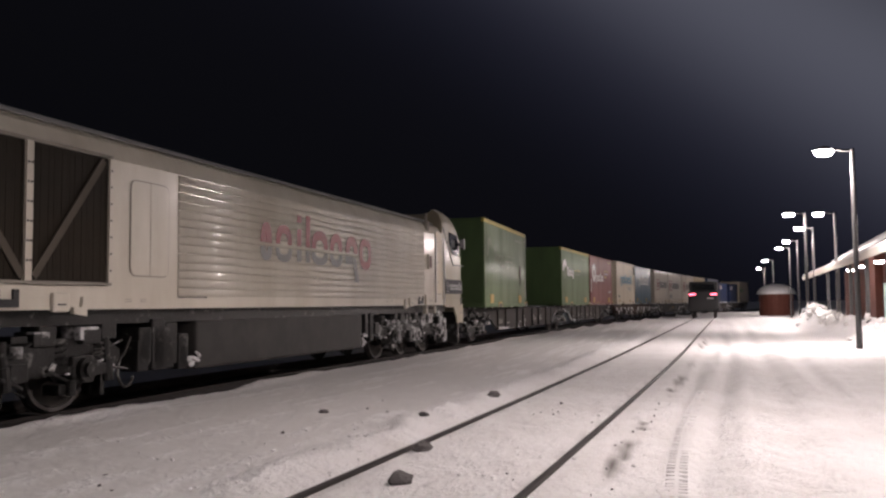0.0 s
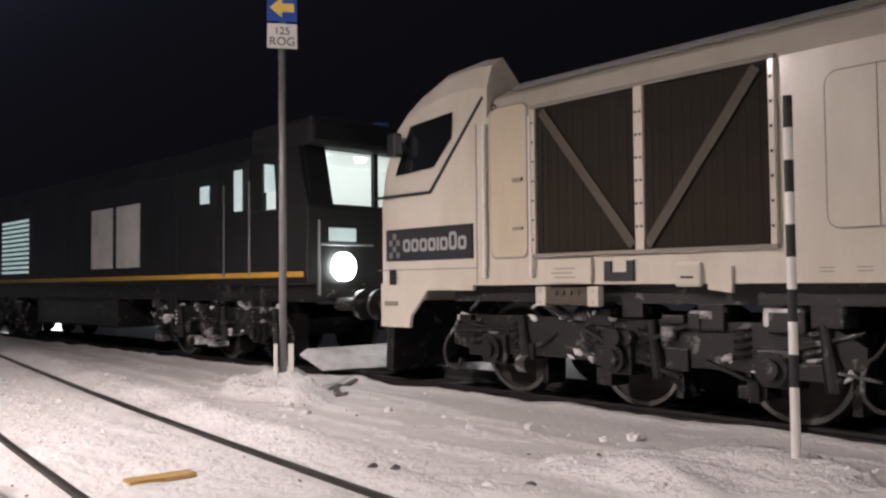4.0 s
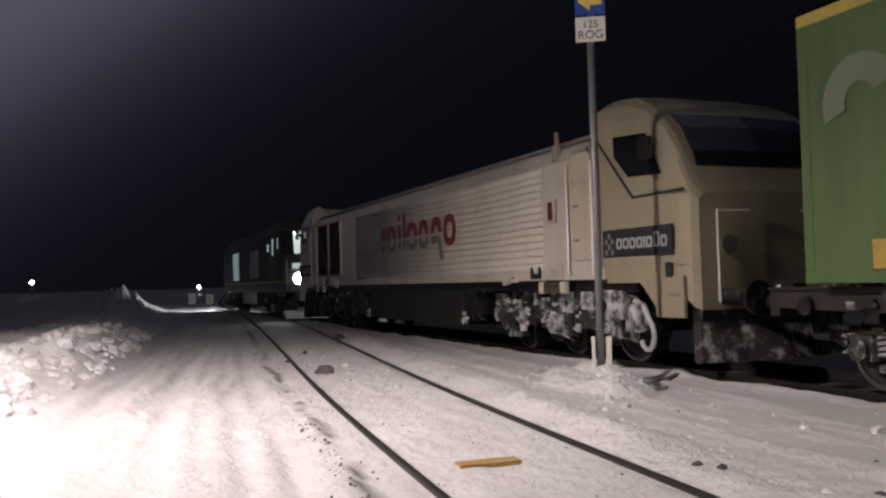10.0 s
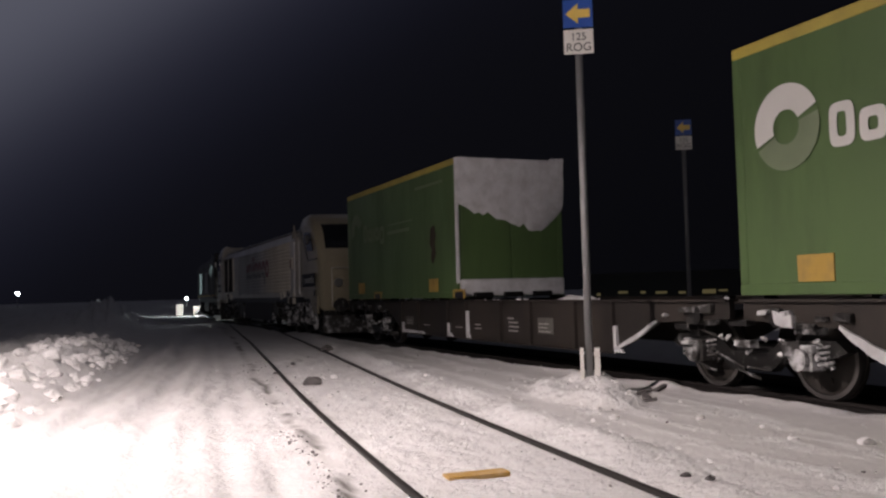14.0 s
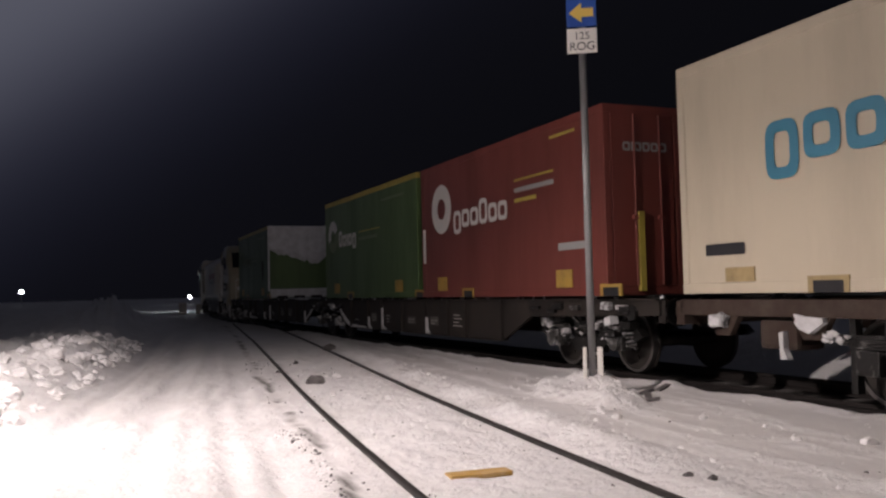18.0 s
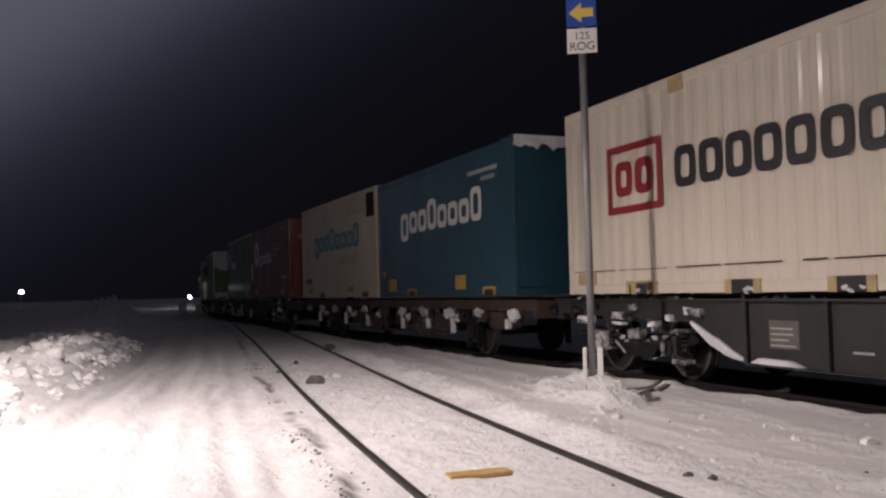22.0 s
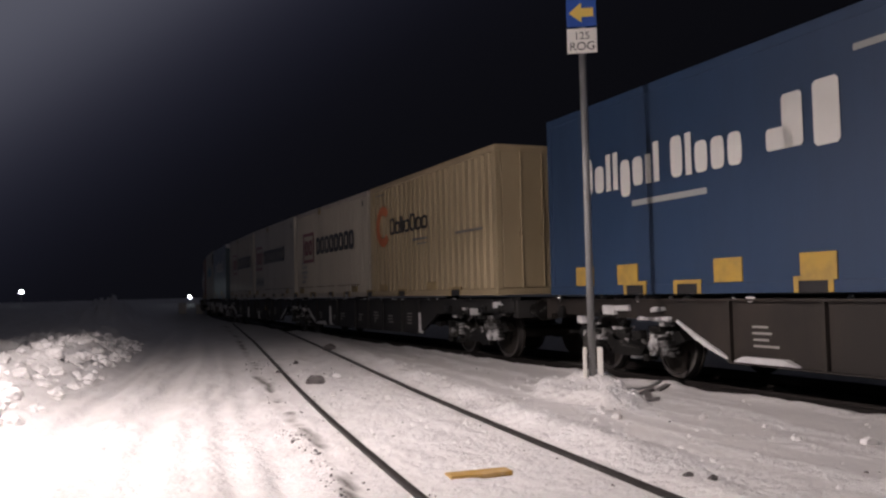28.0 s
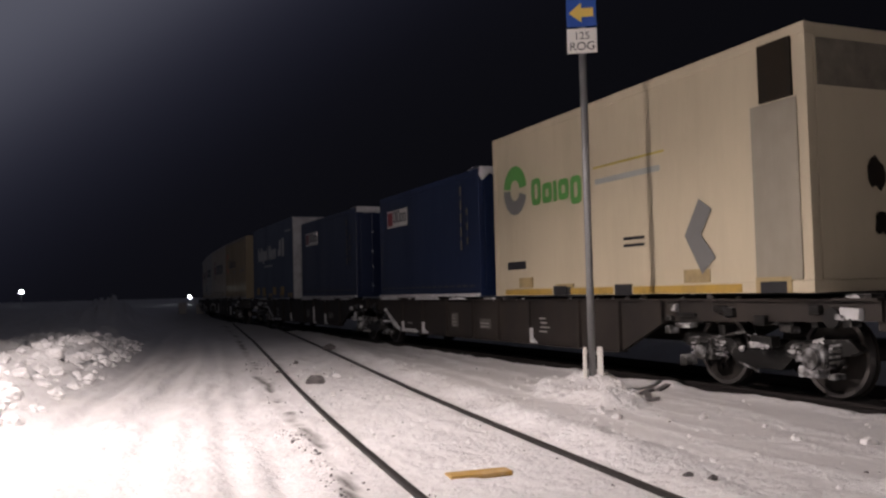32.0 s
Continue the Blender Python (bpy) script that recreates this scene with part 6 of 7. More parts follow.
def ring_mark(root, name, cx, cz, r, y, material, label, gap=0.0, hole=0.45, a0=0.0, a1=math.tau):
    bm = bmesh.new()
    n = 28
    inner, outer = [], []
    for i in range(n + 1):
        a = a0 + gap / 2 + (a1 - a0 - gap) * i / n
        outer.append((cx + r * math.cos(a), cz + r * math.sin(a)))
        inner.append((cx + r * hole * math.cos(a), cz + r * hole * math.sin(a)))
    rings = [[(p[0], y, p[1]) for p in outer], [(p[0], y, p[1]) for p in inner], [(p[0], y + 0.003, p[1]) for p in inner], [(p[0], y + 0.003, p[1]) for p in outer]]
    vs = [[bm.verts.new(q) for q in r_] for r_ in rings]
    for a, b in ((0, 1), (1, 2), (2, 3), (3, 0)):
        for i in range(n):
            bm.faces.new((vs[a][i], vs[a][i + 1], vs[b][i + 1], vs[b][i]))
    bmesh.ops.recalc_face_normals(bm, faces=bm.faces[:])
    return part(name, bm, material, root, label)


def box_paint(name, c, rough=0.5, dirt=0.27, **kw):
    return mat(name, c, rough, var=0.05, scale=1.2, dirt=tuple(v * 0.45 + 0.007 for v in c), dirt_amount=dirt, dscale=1.4, streak=5, bump=0.12, bscale=5, coat=0.1, **kw)


M_GREEN = box_paint("container_green", (0.078, 0.135, 0.043), dirt=0.5)
M_BRICKRED = box_paint("container_red", (0.17, 0.042, 0.032), dirt=0.4)
M_OFFWHITE = box_paint("container_off_white", (0.52, 0.46, 0.35))
M_WARMWHITE = box_paint("container_warm_white", (0.52, 0.47, 0.39))
M_TEAL = box_paint("container_teal", (0.018, 0.060, 0.085), rough=0.3)
M_BEIGE = box_paint("container_beige", (0.42, 0.335, 0.205))
M_CREAMBOX = box_paint("container_cream", (0.53, 0.46, 0.33))
M_BLUE = box_paint("container_blue", (0.0035, 0.013, 0.052))
M_MIDBLUE = box_paint("container_mid_blue", (0.019, 0.044, 0.098))
M_LOGOBLUE = mat("logo_light_blue", (0.055, 0.205, 0.30), 0.45, var=0.05)
M_LOGOORANGE = mat("logo_orange", (0.62, 0.17, 0.05), 0.45, var=0.05)
M_LOGOGREEN = mat("logo_green", (0.10, 0.30, 0.07), 0.45, var=0.05)
M_LOGODARK = mat("logo_dark", (0.022, 0.022, 0.025), 0.45, var=0.1)
M_LOGOWHITE = mat("logo_white", (0.66, 0.65, 0.62), 0.45, var=0.06)
M_DULLPALE = mat("grimy_pale_lettering", (0.16, 0.20, 0.12), 0.6, var=0.2, scale=3)
M_GREYLIGHT = mat("logo_pale_grey", (0.33, 0.34, 0.33), 0.5, var=0.08)
M_TRIMYELLOW = mat("trim_yellow", (0.45, 0.36, 0.07), 0.5, var=0.1, scale=4, dirt=GRIME, dirt_amount=0.3)

CARS = []   # (thing, middle along the train at the start)
CZ0, CZ1 = 1.235, 4.15
W = 2.55
YF = -W / 2 - 0.003


def bars(root, rows, material=None, label="small print as plain bars"):
    wordmark(root, "small_print", rows, YF, material or M_GREYLIGHT, label)


def green_box(u0, u1, snowy, seed):
    c, m = container(u0, u1, CZ0, CZ1, W, M_GREEN, "green swap body with yellow top rail" + (", snow-plastered end wall" if snowy else " and pale wordmark"), rail=M_TRIMYELLOW, rods=not snowy), 0
    root, mid = c
    x = lambda u: u - mid
    o = u0
    pale = M_DULLPALE if snowy else M_LOGOWHITE
    ring_mark(root, "emblem", x(o + 0.82), 3.08, 0.48, YF - 0.002, pale, "pale round emblem", hole=0.4, a0=0.4, a1=3.5)
    ring_mark(root, "emblem_shadow", x(o + 0.82), 3.08, 0.48, YF - 0.002, M_DULLPALE if not snowy else M_GREEN, "grey half of the emblem", hole=0.4, a0=3.6, a1=6.5)
    mark_row(root, x(o + 1.42), x(o + 3.05), 2.74, 3.08, "doiop", YF - 0.002, pale, "pale wordmark as plain shapes", 0.3)
    bars(root, [(x(o + 3.3), x(o + 5.0), 3.05, 3.08)], M_TRIMYELLOW if not snowy else M_DULLPALE)
    bars(root, [(x(o + 3.3), x(o + 4.8), 2.83, 2.91)], M_DULLPALE)
    bars(root, [(x(o + 5.2), x(o + 6.8), 3.72, 3.78)], M_DULLPALE)
    if snowy:
        rg = random.Random(seed)
        bm = bmesh.new()
        L = (u1 - u0) / 2
        n, k = 24, 10
        low = [3.17 - 0.03 * i * (i < 19) - 0.57 * (i >= 19) + 0.1 * max(0, i - 19) + 0.10 * noise.noise(Vector((i * 0.35, seed, 0))) + 0.13 * noise.noise(Vector((i * 1.9, seed, 4))) for i in range(n + 1)]
        grid = []
        for i in range(n + 1):
            yy = -W / 2 + W * i / n
            col = []
            for j in range(k + 1):
                z = CZ1 - (CZ1 - low[i]) * j / k
                d = 0.09 * (1 - (j / k) ** 3) * (0.7 + 0.5 * noise.noise(Vector((i * 0.5, j * 0.5, 3)))) + 0.04 * (j < k)
                col.append(bm.verts.new((L + 0.012 + d, yy, z)))
            grid.append(col)
        for i in range(n):
            for j in range(k):
                bm.faces.new((grid[i][j], grid[i + 1][j], grid[i + 1][j + 1], grid[i][j + 1]))
        bmesh.ops.recalc_face_normals(bm, faces=bm.faces[:])
        part("plastered_snow", bm, M_CRUST, root, "snow plastered over the end wall", smooth=True)
        bm = bmesh.new()
        box(bm, L, L + 0.14, -W / 2 + 0.05, W / 2 - 0.05, CZ0 + 0.02, CZ0 + 0.38, bev=0.05)
        for v in bm.verts:
            v.co += noise.noise_vector(v.co * 3) * 0.03
        part("snow_ledge", bm, M_CRUST, root, "snow on the bottom sill")
        for q in (-0.75, -0.05, 0.65):
            part("sill_pocket", boxes((L + 0.1, L + 0.19, q - 0.22, q + 0.22, CZ0 - 0.01, CZ0 + 0.11), bev=0.02), M_UNDER, root, "dark pocket in the sill")
        part("corner_snow", boxes((L - 0.02, L + 0.03, -W / 2 - 0.01, -W / 2 + 0.06, CZ0 + 0.3, CZ1), bev=0.01), M_CRUST, root, "snow along the corner post")
        bm = slab(bmesh.new(), [(x(o + 6.02), 2.45), (x(o + 6.1), 2.78), (x(o + 6.3), 2.84), (x(o + 6.38), 2.6), (x(o + 6.3), 2.42), (x(o + 6.36), 2.2), (x(o + 6.2), 1.98), (x(o + 6.08), 2.1), (x(o + 6.14), 2.3)], YF - 0.003, YF)
        part("torn_patch", bm, M_RUST, root, "brown torn patch on the paint")
        bm = bmesh.new()
        lumps(bm, rg, 5, L - 0.1, W / 2 - 0.1, CZ1 + 0.02, 0.15, 0.1, 0.02, 0.05, 0.12)
        part("snow_cap", bm, M_CRUST, root)
    CARS.append((root, mid))


def snow_edge(root, L, w, z1, drop, seed):
    """Snow over the rear top edge, with an uneven hem."""
    bm = bmesh.new()
    n, k = 30, 6
    grid = []
    for i in range(n + 1):
        yy = -w + 2 * w * i / n
        low = z1 - drop * (0.5 + 0.5 * noise.noise(Vector((i * 0.45, seed, 0))) + 0.4 * abs(noise.noise(Vector((i * 1.3, seed, 5)))))
        col = [bm.verts.new((L - 0.5, yy, z1 + 0.015)), bm.verts.new((L - 0.2, yy, z1 + 0.05 + 0.03 * noise.noise(Vector((i * 0.6, seed, 2)))))]
        for j in range(k + 1):
            z = z1 + 0.03 - (z1 + 0.03 - low) * j / k
            col.append(bm.verts.new((L + 0.015 + 0.05 * (1 - j / k) + (0.02 if j < k else 0), yy, z)))
        grid.append(col)
    for i in range(n):
        for j in range(k + 2):
            bm.faces.new((grid[i][j], grid[i + 1][j], grid[i + 1][j + 1], grid[i][j + 1]))
    bmesh.ops.recalc_face_normals(bm, faces=bm.faces[:])
    part("snow_cap", bm, M_CRUST, root, "snow hanging over the roof's end", smooth=True)


green_box(27.31, 34.74, True, 1)
green_box(43.08, 50.70, False, 2)

root, mid = container(51.02, 58.5, CZ0, 4.13, W, M_BRICKRED, "brick-red swap body with a pale wordmark and round emblem")
x = lambda u: u - mid
ring_mark(root, "emblem", x(52.2), 3.13, 0.53, YF - 0.002, M_LOGOWHITE, "pale round emblem", hole=0.42)
mark_row(root, x(52.85), x(55.3), 2.66, 3.02, "poodoo", YF - 0.002, M_LOGOWHITE, "pale wordmark as plain shapes")
bars(root, [(x(55.6), x(57.0), 3.30, 3.34), (x(56.9), x(57.7), 3.85, 3.90), (x(55.6), x(56.4), 2.92, 2.99)], M_TRIMYELLOW)
bars(root, [(x(55.6), x(57.0), 3.10, 3.18), (x(57.1), x(57.9), 1.98, 2.1)])
part("ladder_rail", boxes((x(51.18), x(51.26), YF - 0.03, YF, 2.0, 2.75)), M_LOGOWHITE, root)
sign = mark_row(root, -0.95, -0.15, 3.42, 3.56, "oioooo", -0.004, M_GREYLIGHT, "small pale mark on the end wall", name="end_wordmark")
sign.matrix_basis = Matrix.Translation((x(58.5) + 0.02, 0, 0)) @ Matrix.Rotation(radians(90), 4, "Z")
part("end_bar", boxes((x(58.5) + 0.0, x(58.5) + 0.06, -0.72, -0.62, 1.3, 2.5)), M_TRIMYELLOW, root, "yellow upright bar on the end wall")
CARS.append((root, mid))

root, mid = container(60.28, 67.82, CZ0 + 0.02, 4.19, W, M_OFFWHITE, "off-white swap body with light blue wordmark and dark vent", plates=M_TANPLATE, plate_at=(-2.95, 1.25))
x = lambda u: u - mid
mark_row(root, x(61.85), x(66.35), 2.68, 3.18, "poodoood", YF - 0.002, M_LOGOBLUE, "light blue wordmark as plain shapes", 0.26)
lettering("lettering", "LOGISTICS", 0.36, M_GREYLIGHT, root, Matrix.Translation((x(65.4), YF - 0.003, 2.33)) @ Matrix.Rotation(radians(90), 4, "X"), "grey word LOGISTICS")
part("vent", boxes((x(67.08), x(67.64), YF - 0.014, YF + 0.02, 3.42, 4.06), bev=0.006), M_GRILL, root, "dark grimy vent")
bars(root, [(x(60.75), x(61.45), 1.72, 1.86)], M_LOGODARK)
bars(root, [(x(65.2), x(66.9), 3.62, 3.70)])
CARS.append((root, mid))

root, mid = container(68.0, 75.55, CZ0 + 0.02, 4.14, W, M_TEAL, "teal curtain-sided swap body, pale wordmark, snow on its roof", plate_at=(-3.0, 1.1), rods=False)
x = lambda u: u - mid
mark_row(root, x(69.7), x(74.2), 2.74, 3.24, "poodoood", YF - 0.002, M_LOGOWHITE, "pale wordmark as plain shapes", 0.26)
bars(root, [(x(73.6), x(74.9), 3.66, 3.74), (x(74.2), x(74.8), 3.5, 3.58)])
bars(root, [(x(68.3), x(68.5), 1.75, 1.9)], M_TRIMYELLOW)
snow_edge(root, (75.55 - 68.0) / 2, W / 2, 4.14, 0.3, 8)
CARS.append((root, mid))


def red_mark_box(u0, u1, start, diamonds, lines, depth, top=4.13):
    root, mid = container(u0, u1, CZ0 + 0.03, top, W, M_WARMWHITE, "warm white swap body with red emblem and black wordmark", ribs=26 if depth else 0, depth=depth, plates=M_TANPLATE, plate_at=(-3.45, 2.3))
    x = lambda u: u - mid
    a = u0 + start
    bm = bmesh.new()
    x0, x1, q0, q1, t = x(a), x(a + 1.3), 2.42, 3.40, 0.1
    slab(bm, [(x0, q0), (x1, q0), (x1, q0 + t), (x0, q0 + t)], YF - 0.004, YF)
    slab(bm, [(x0, q1 - t), (x1, q1 - t), (x1, q1), (x0, q1)], YF - 0.004, YF)
    slab(bm, [(x0, q0 + t), (x0 + t, q0 + t), (x0 + t, q1 - t), (x0, q1 - t)], YF - 0.004, YF)
    slab(bm, [(x1 - t, q0 + t), (x1, q0 + t), (x1, q1 - t), (x1 - t, q1 - t)], YF - 0.004, YF)
    part("emblem_frame", bm, M_RED, root, "red square frame")
    mark_row(root, x0 + 0.2, x1 - 0.2, q0 + 0.24, q1 - 0.24, "oo", YF - 0.004, M_RED, "red rings inside the frame", 0.26, "emblem_ring")
    mark_row(root, x1 + 0.28, x1 + 4.15, 2.64, 3.18, "oooooooo", YF - 0.004, M_LOGODARK, "black wordmark as plain shapes", 0.22)
    if diamonds:
        for i in range(4):
            cx = x(u0 + 0.55 + i * 0.42)
            bm = slab(bmesh.new(), [(cx - 0.20, 1.92), (cx, 1.68), (cx + 0.20, 1.92), (cx, 2.16)], YF - 0.004, YF)
            part("diamond", bm, M_GREYLOGO, root, "grey diamond")
    if lines:
        q = x(u1 - 1.1) if lines > 0 else x(u0 + 0.6)
        bars(root, [(q + 0.1 * (i % 2), q + 0.75 - 0.12 * abs(i - 2), 1.75 + i * 0.16, 1.83 + i * 0.16) for i in range(5)])
    bars(root, [(x(u1 - 0.45), x(u1 - 0.35), 3.75, 3.9)], M_LOGODARK)
    rg = random.Random(int(u0))
    q = u0 + 0.2
    while q < u1 - 0.5:
        ln = rg.uniform(0.3, 1.3)
        part("rust_line", boxes((x(q), x(min(q + ln, u1 - 0.15)), YF - 0.003, YF + 0.006, 1.60, 1.60 + rg.uniform(0.008, 0.022))), M_RUST, root, "broken rusty line along the lower sheet")
        q += ln + rg.uniform(0.05, 0.35)
    for q in (u0 + 1.75, u0 + 3.7, u1 - 2.2):
        hole = part("lifting_pocket", boxes((x(q), x(q + 0.55), YF - 0.005, YF + 0.02, CZ0 + 0.03, CZ0 + 0.19), bev=0.006), M_BLACK, root, "dark lifting pocket holding snow")
        for e in (0.0, 0.49):
            part("pocket_edge", boxes((x(q + e - 0.03), x(q + e + 0.09), YF - 0.012, YF + 0.01, CZ0 + 0.02, CZ0 + 0.19), bev=0.005), M_TANPLATE, hole)
        part("pocket_snow", lumps(bmesh.new(), rg, 5, x(q + 0.28), YF + 0.0, CZ0 + 0.06, 0.16, 0.01, 0.02, 0.03, 0.05), M_CRUST, hole)
    part("top_plate", boxes((x(u0 + 2.7), x(u0 + 3.0), YF - 0.004, YF + 0.01, top - 0.22, top - 0.02)), M_TANPLATE, root, "small yellow plate")
    CARS.append((root, mid))


red_mark_box(77.42, 84.90, 1.2, False, 1, 0.014)
red_mark_box(85.12, 92.60, 0.45, True, 0, 0.0)
red_mark_box(92.98, 100.50, 0.85, False, -1, 0.035)

root, mid = container(100.74, 108.2, CZ0 + 0.03, 4.13, W, M_BEIGE, "beige ribbed swap body with an orange emblem and dark wordmark", ribs=24, plates=M_TANPLATE, plate_at=(-3.0, 0.2))
x = lambda u: u - mid
ring_mark(root, "emblem", x(101.78), 3.05, 0.52, YF - 0.002, M_LOGOORANGE, "orange open-ring emblem", gap=1.5, hole=0.58)
mark_row(root, x(102.28), x(104.75), 2.80, 3.10, "dolliodoo", YF - 0.002, M_LOGODARK, "dark wordmark as plain shapes", 0.2)
bars(root, [(x(103.8), x(104.75), 2.56, 2.61), (x(104.1), x(104.7), 2.46, 2.49)], M_GREYLOGO)
bars(root, [(x(101.3), x(101.9), 3.86, 3.89), (x(106.3), x(107.6), 2.55, 2.6)], M_GREYLOGO)
CARS.append((root, mid))

root, mid = container(110.2, 117.75, CZ0 + 0.02, 4.15, W, M_MIDBLUE, "mid-blue swap body, pale wordmark, end wall crusted with snow", plate_at=(-2.95, -1.8, 0.3, 1.7))
x = lambda u: u - mid
mark_row(root, x(111.35), x(114.85), 2.78, 3.18, "dollpoil dlooo", YF - 0.002, M_LOGOWHITE, "pale wordmark as plain shapes", 0.3)
wordmark(root, "emblem", [(x(115.25), x(115.65), 2.85, 3.1), (x(115.5), x(115.8), 2.85, 3.45), (x(115.95), x(116.3), 2.8, 3.5)], YF - 0.002, M_LOGOWHITE, "pale stacked-bar emblem")
bars(root, [(x(112.6), x(114.2), 2.50, 2.58), (x(116.5), x(117.4), 3.68, 3.75)])
bm = bmesh.new()
L = (117.75 - 110.2) / 2
for y0, y1, za, zb in ((-1.27, -0.95, 1.24, 4.14), (-0.95, 1.27, 3.75, 4.14), (-0.95, -0.2, 1.24, 2.0), (-0.95, -0.7, 2.0, 2.4)):
    box(bm, L - 0.005, L + 0.06, y0, y1, za, zb, bev=0.015)
part("plastered_snow", bm, M_CRUST, root, "snow crusted on the end wall")
CARS.append((root, mid))

for u0, u1 in ((118.72, 124.68), (126.72, 132.68)):
    root, mid = container(u0, u1, CZ0 + 0.02, 3.79, 2.44, M_BLUE, "dark blue box container, small white sign, snow on sill", ribs=0, plates=None)
    x = lambda u: u - mid
    yb = -1.228
    part("name_sign", boxes((x(u0 + 0.62), x(u0 + 2.0), yb - 0.006, yb + 0.01, 2.98, 3.40)), M_SIGNWHITE, root, "white sign with a red emblem")
    bm = bmesh.new()
    part("emblem", boxes((x(u0 + 0.66), x(u0 + 1.0), yb - 0.010, yb - 0.006, 3.02, 3.36)), M_RED, root, "red block emblem")
    mark_row(root, x(u0 + 1.05), x(u0 + 1.95), 3.08, 3.3, "dldoo", yb - 0.011, M_GREYLOGO, "grey wordmark as plain shapes")
    wordmark(root, "small_print", [(x(u1 - 0.9), x(u1 - 0.8), 2.2 + 0.28 * i, 2.4 + 0.28 * i) for i in range(5)] + [(x(u1 - 0.6), x(u1 - 0.5), 2.3 + 0.3 * i, 2.45 + 0.3 * i) for i in range(3)], yb - 0.004, M_FADED, "small print as plain bars")
    part("sill_snow", boxes((x(u0), x(u1), yb - 0.05, yb + 0.05, CZ0 + 0.015, CZ0 + 0.075), bev=0.02), M_CRUST, root, "snow lying on the bottom sill")
    wordmark(root, "sill_dashes", [(x(u0 + 0.2 + i * 0.33), x(u0 + 0.42 + i * 0.33), 1.45, 1.475) for i in range(17)], yb - 0.004, M_FADED, "row of pale dashes along the sill")
    for q0, q1, hh in ((u0 + 0.2, u0 + 1.5, 0.10), (u0 + 2.6, u0 + 4.0, 0.11), (u0 + 4.6, u0 + 5.4, 0.07)):
        n = 9
        top = [(x(q0 + (q1 - q0) * i / n), 1.19 + hh * math.sin(math.pi * i / n) ** 0.7 * (0.8 + 0.3 * noise.noise(Vector((q0 + i * 0.7, 2, 1))))) for i in range(n + 1)]
        bm = slab(bmesh.new(), [(top[0][0], 1.185), (top[-1][0], 1.185)] + top[::-1], yb - 0.09, yb - 0.03)
        part("flange_snow", bm, M_CRUST, root, "low drift of snow below the box")
    L = (u1 - u0) / 2
    rg = random.Random(int(u0))
    snow_edge(root, L, 1.22, 3.79, 0.25, int(u0))
    bm = bmesh.new()
    for q in (-0.75, -0.28, 0.28, 0.75):
        for z in (1.55, 2.05, 2.6, 3.2):
            lumps(bm, rg, 2, L + 0.05, q, z + rg.uniform(-0.1, 0.1), 0.005, 0.02, 0.06, 0.015, 0.04)
    tagged(part("door_snow", bm, M_CRUST, root, "crumbs of snow caught on the door bars"), kind="stuff")
    CARS.append((root, mid))

root, mid = container(133.47, 141.2, CZ0 + 0.02, 4.19, W, M_CREAMBOX, "cream swap body with green emblem, dark vent, stained end", plates=M_TANPLATE, plate_at=(-2.9, 1.7), rods=False)
x = lambda u: u - mid
ring_mark(root, "emblem", x(134.36), 3.14, 0.44, YF - 0.002, M_LOGOGREEN, "green half of a round emblem", hole=0.42, a0=0.1, a1=3.0)
ring_mark(root, "emblem_shadow", x(134.36), 3.14, 0.44, YF - 0.002, M_GREYLOGO, "grey half of the emblem", hole=0.42, a0=3.1, a1=6.0)
mark_row(root, x(134.98), x(136.6), 2.80, 3.14, "doiop", YF - 0.002, M_LOGOGREEN, "green wordmark as plain shapes", 0.3)
bars(root, [(x(136.95), x(138.7), 3.16, 3.19)], M_TRIMYELLOW)
bars(root, [(x(137.0), x(138.6), 2.92, 3.0)])
bars(root, [(x(134.0), x(134.7), 1.72, 1.86)], M_LOGODARK)
bars(root, [(x(137.7), x(138.2), 1.93, 1.97), (x(137.7), x(138.2), 2.03, 2.07)], M_LOGODARK)
bm = bmesh.new()
slab(bm, [(x(139.08), 2.0), (x(139.38), 2.45), (x(139.62), 2.30), (x(139.40), 2.0), (x(139.66), 1.70), (x(139.40), 1.50)], YF - 0.004, YF)
part("chevron", bm, M_GREYLOGO, root, "grey chevron")
for q0, q1 in ((133.9, 135.6), (136.2, 137.4), (137.9, 140.1)):
    part("sill_strip", boxes((x(q0), x(q1), YF - 0.006, YF + 0.01, CZ0 + 0.03, CZ0 + 0.13), bev=0.004), M_YELLOW, root, "worn yellow strip along the sill")
for q in (135.65, 137.45):
    part("lifting_pocket", boxes((x(q), x(q + 0.42), YF - 0.009, YF + 0.02, CZ0 + 0.01, CZ0 + 0.17), bev=0.006), M_BLACK, root, "dark lifting pocket")
L = (141.2 - 133.47) / 2
part("end_panel", boxes((L + 0.001, L + 0.02, -1.12, 1.12, 3.5, 4.02), bev=0.006), mat("grimy_end_panel", (0.12, 0.105, 0.08), 0.7, var=0.25, scale=3, dirt=(0.3, 0.27, 0.21), dirt_amount=0.6, dscale=2.2), root, "grimy dark panel across the end wall")
for qy, qz, r in ((-0.35, 2.55, 0.17), (-0.28, 2.0, 0.13)):
    rim = [(qy + r * math.cos(a * math.tau / 12) * (0.75 + 0.35 * noise.noise(Vector((a, qz, 0.5)))), qz + 1.3 * r * math.sin(a * math.tau / 12) * (0.75 + 0.35 * noise.noise(Vector((a, qz, 3.5))))) for a in range(12)]
    bm = bmesh.new()
    loft(bm, [[(L + d, p, q) for p, q in rim] for d in (0.031, 0.036)])
    part("torn_patch", bm, M_GRILL, root, "dark torn patch on the end wall")
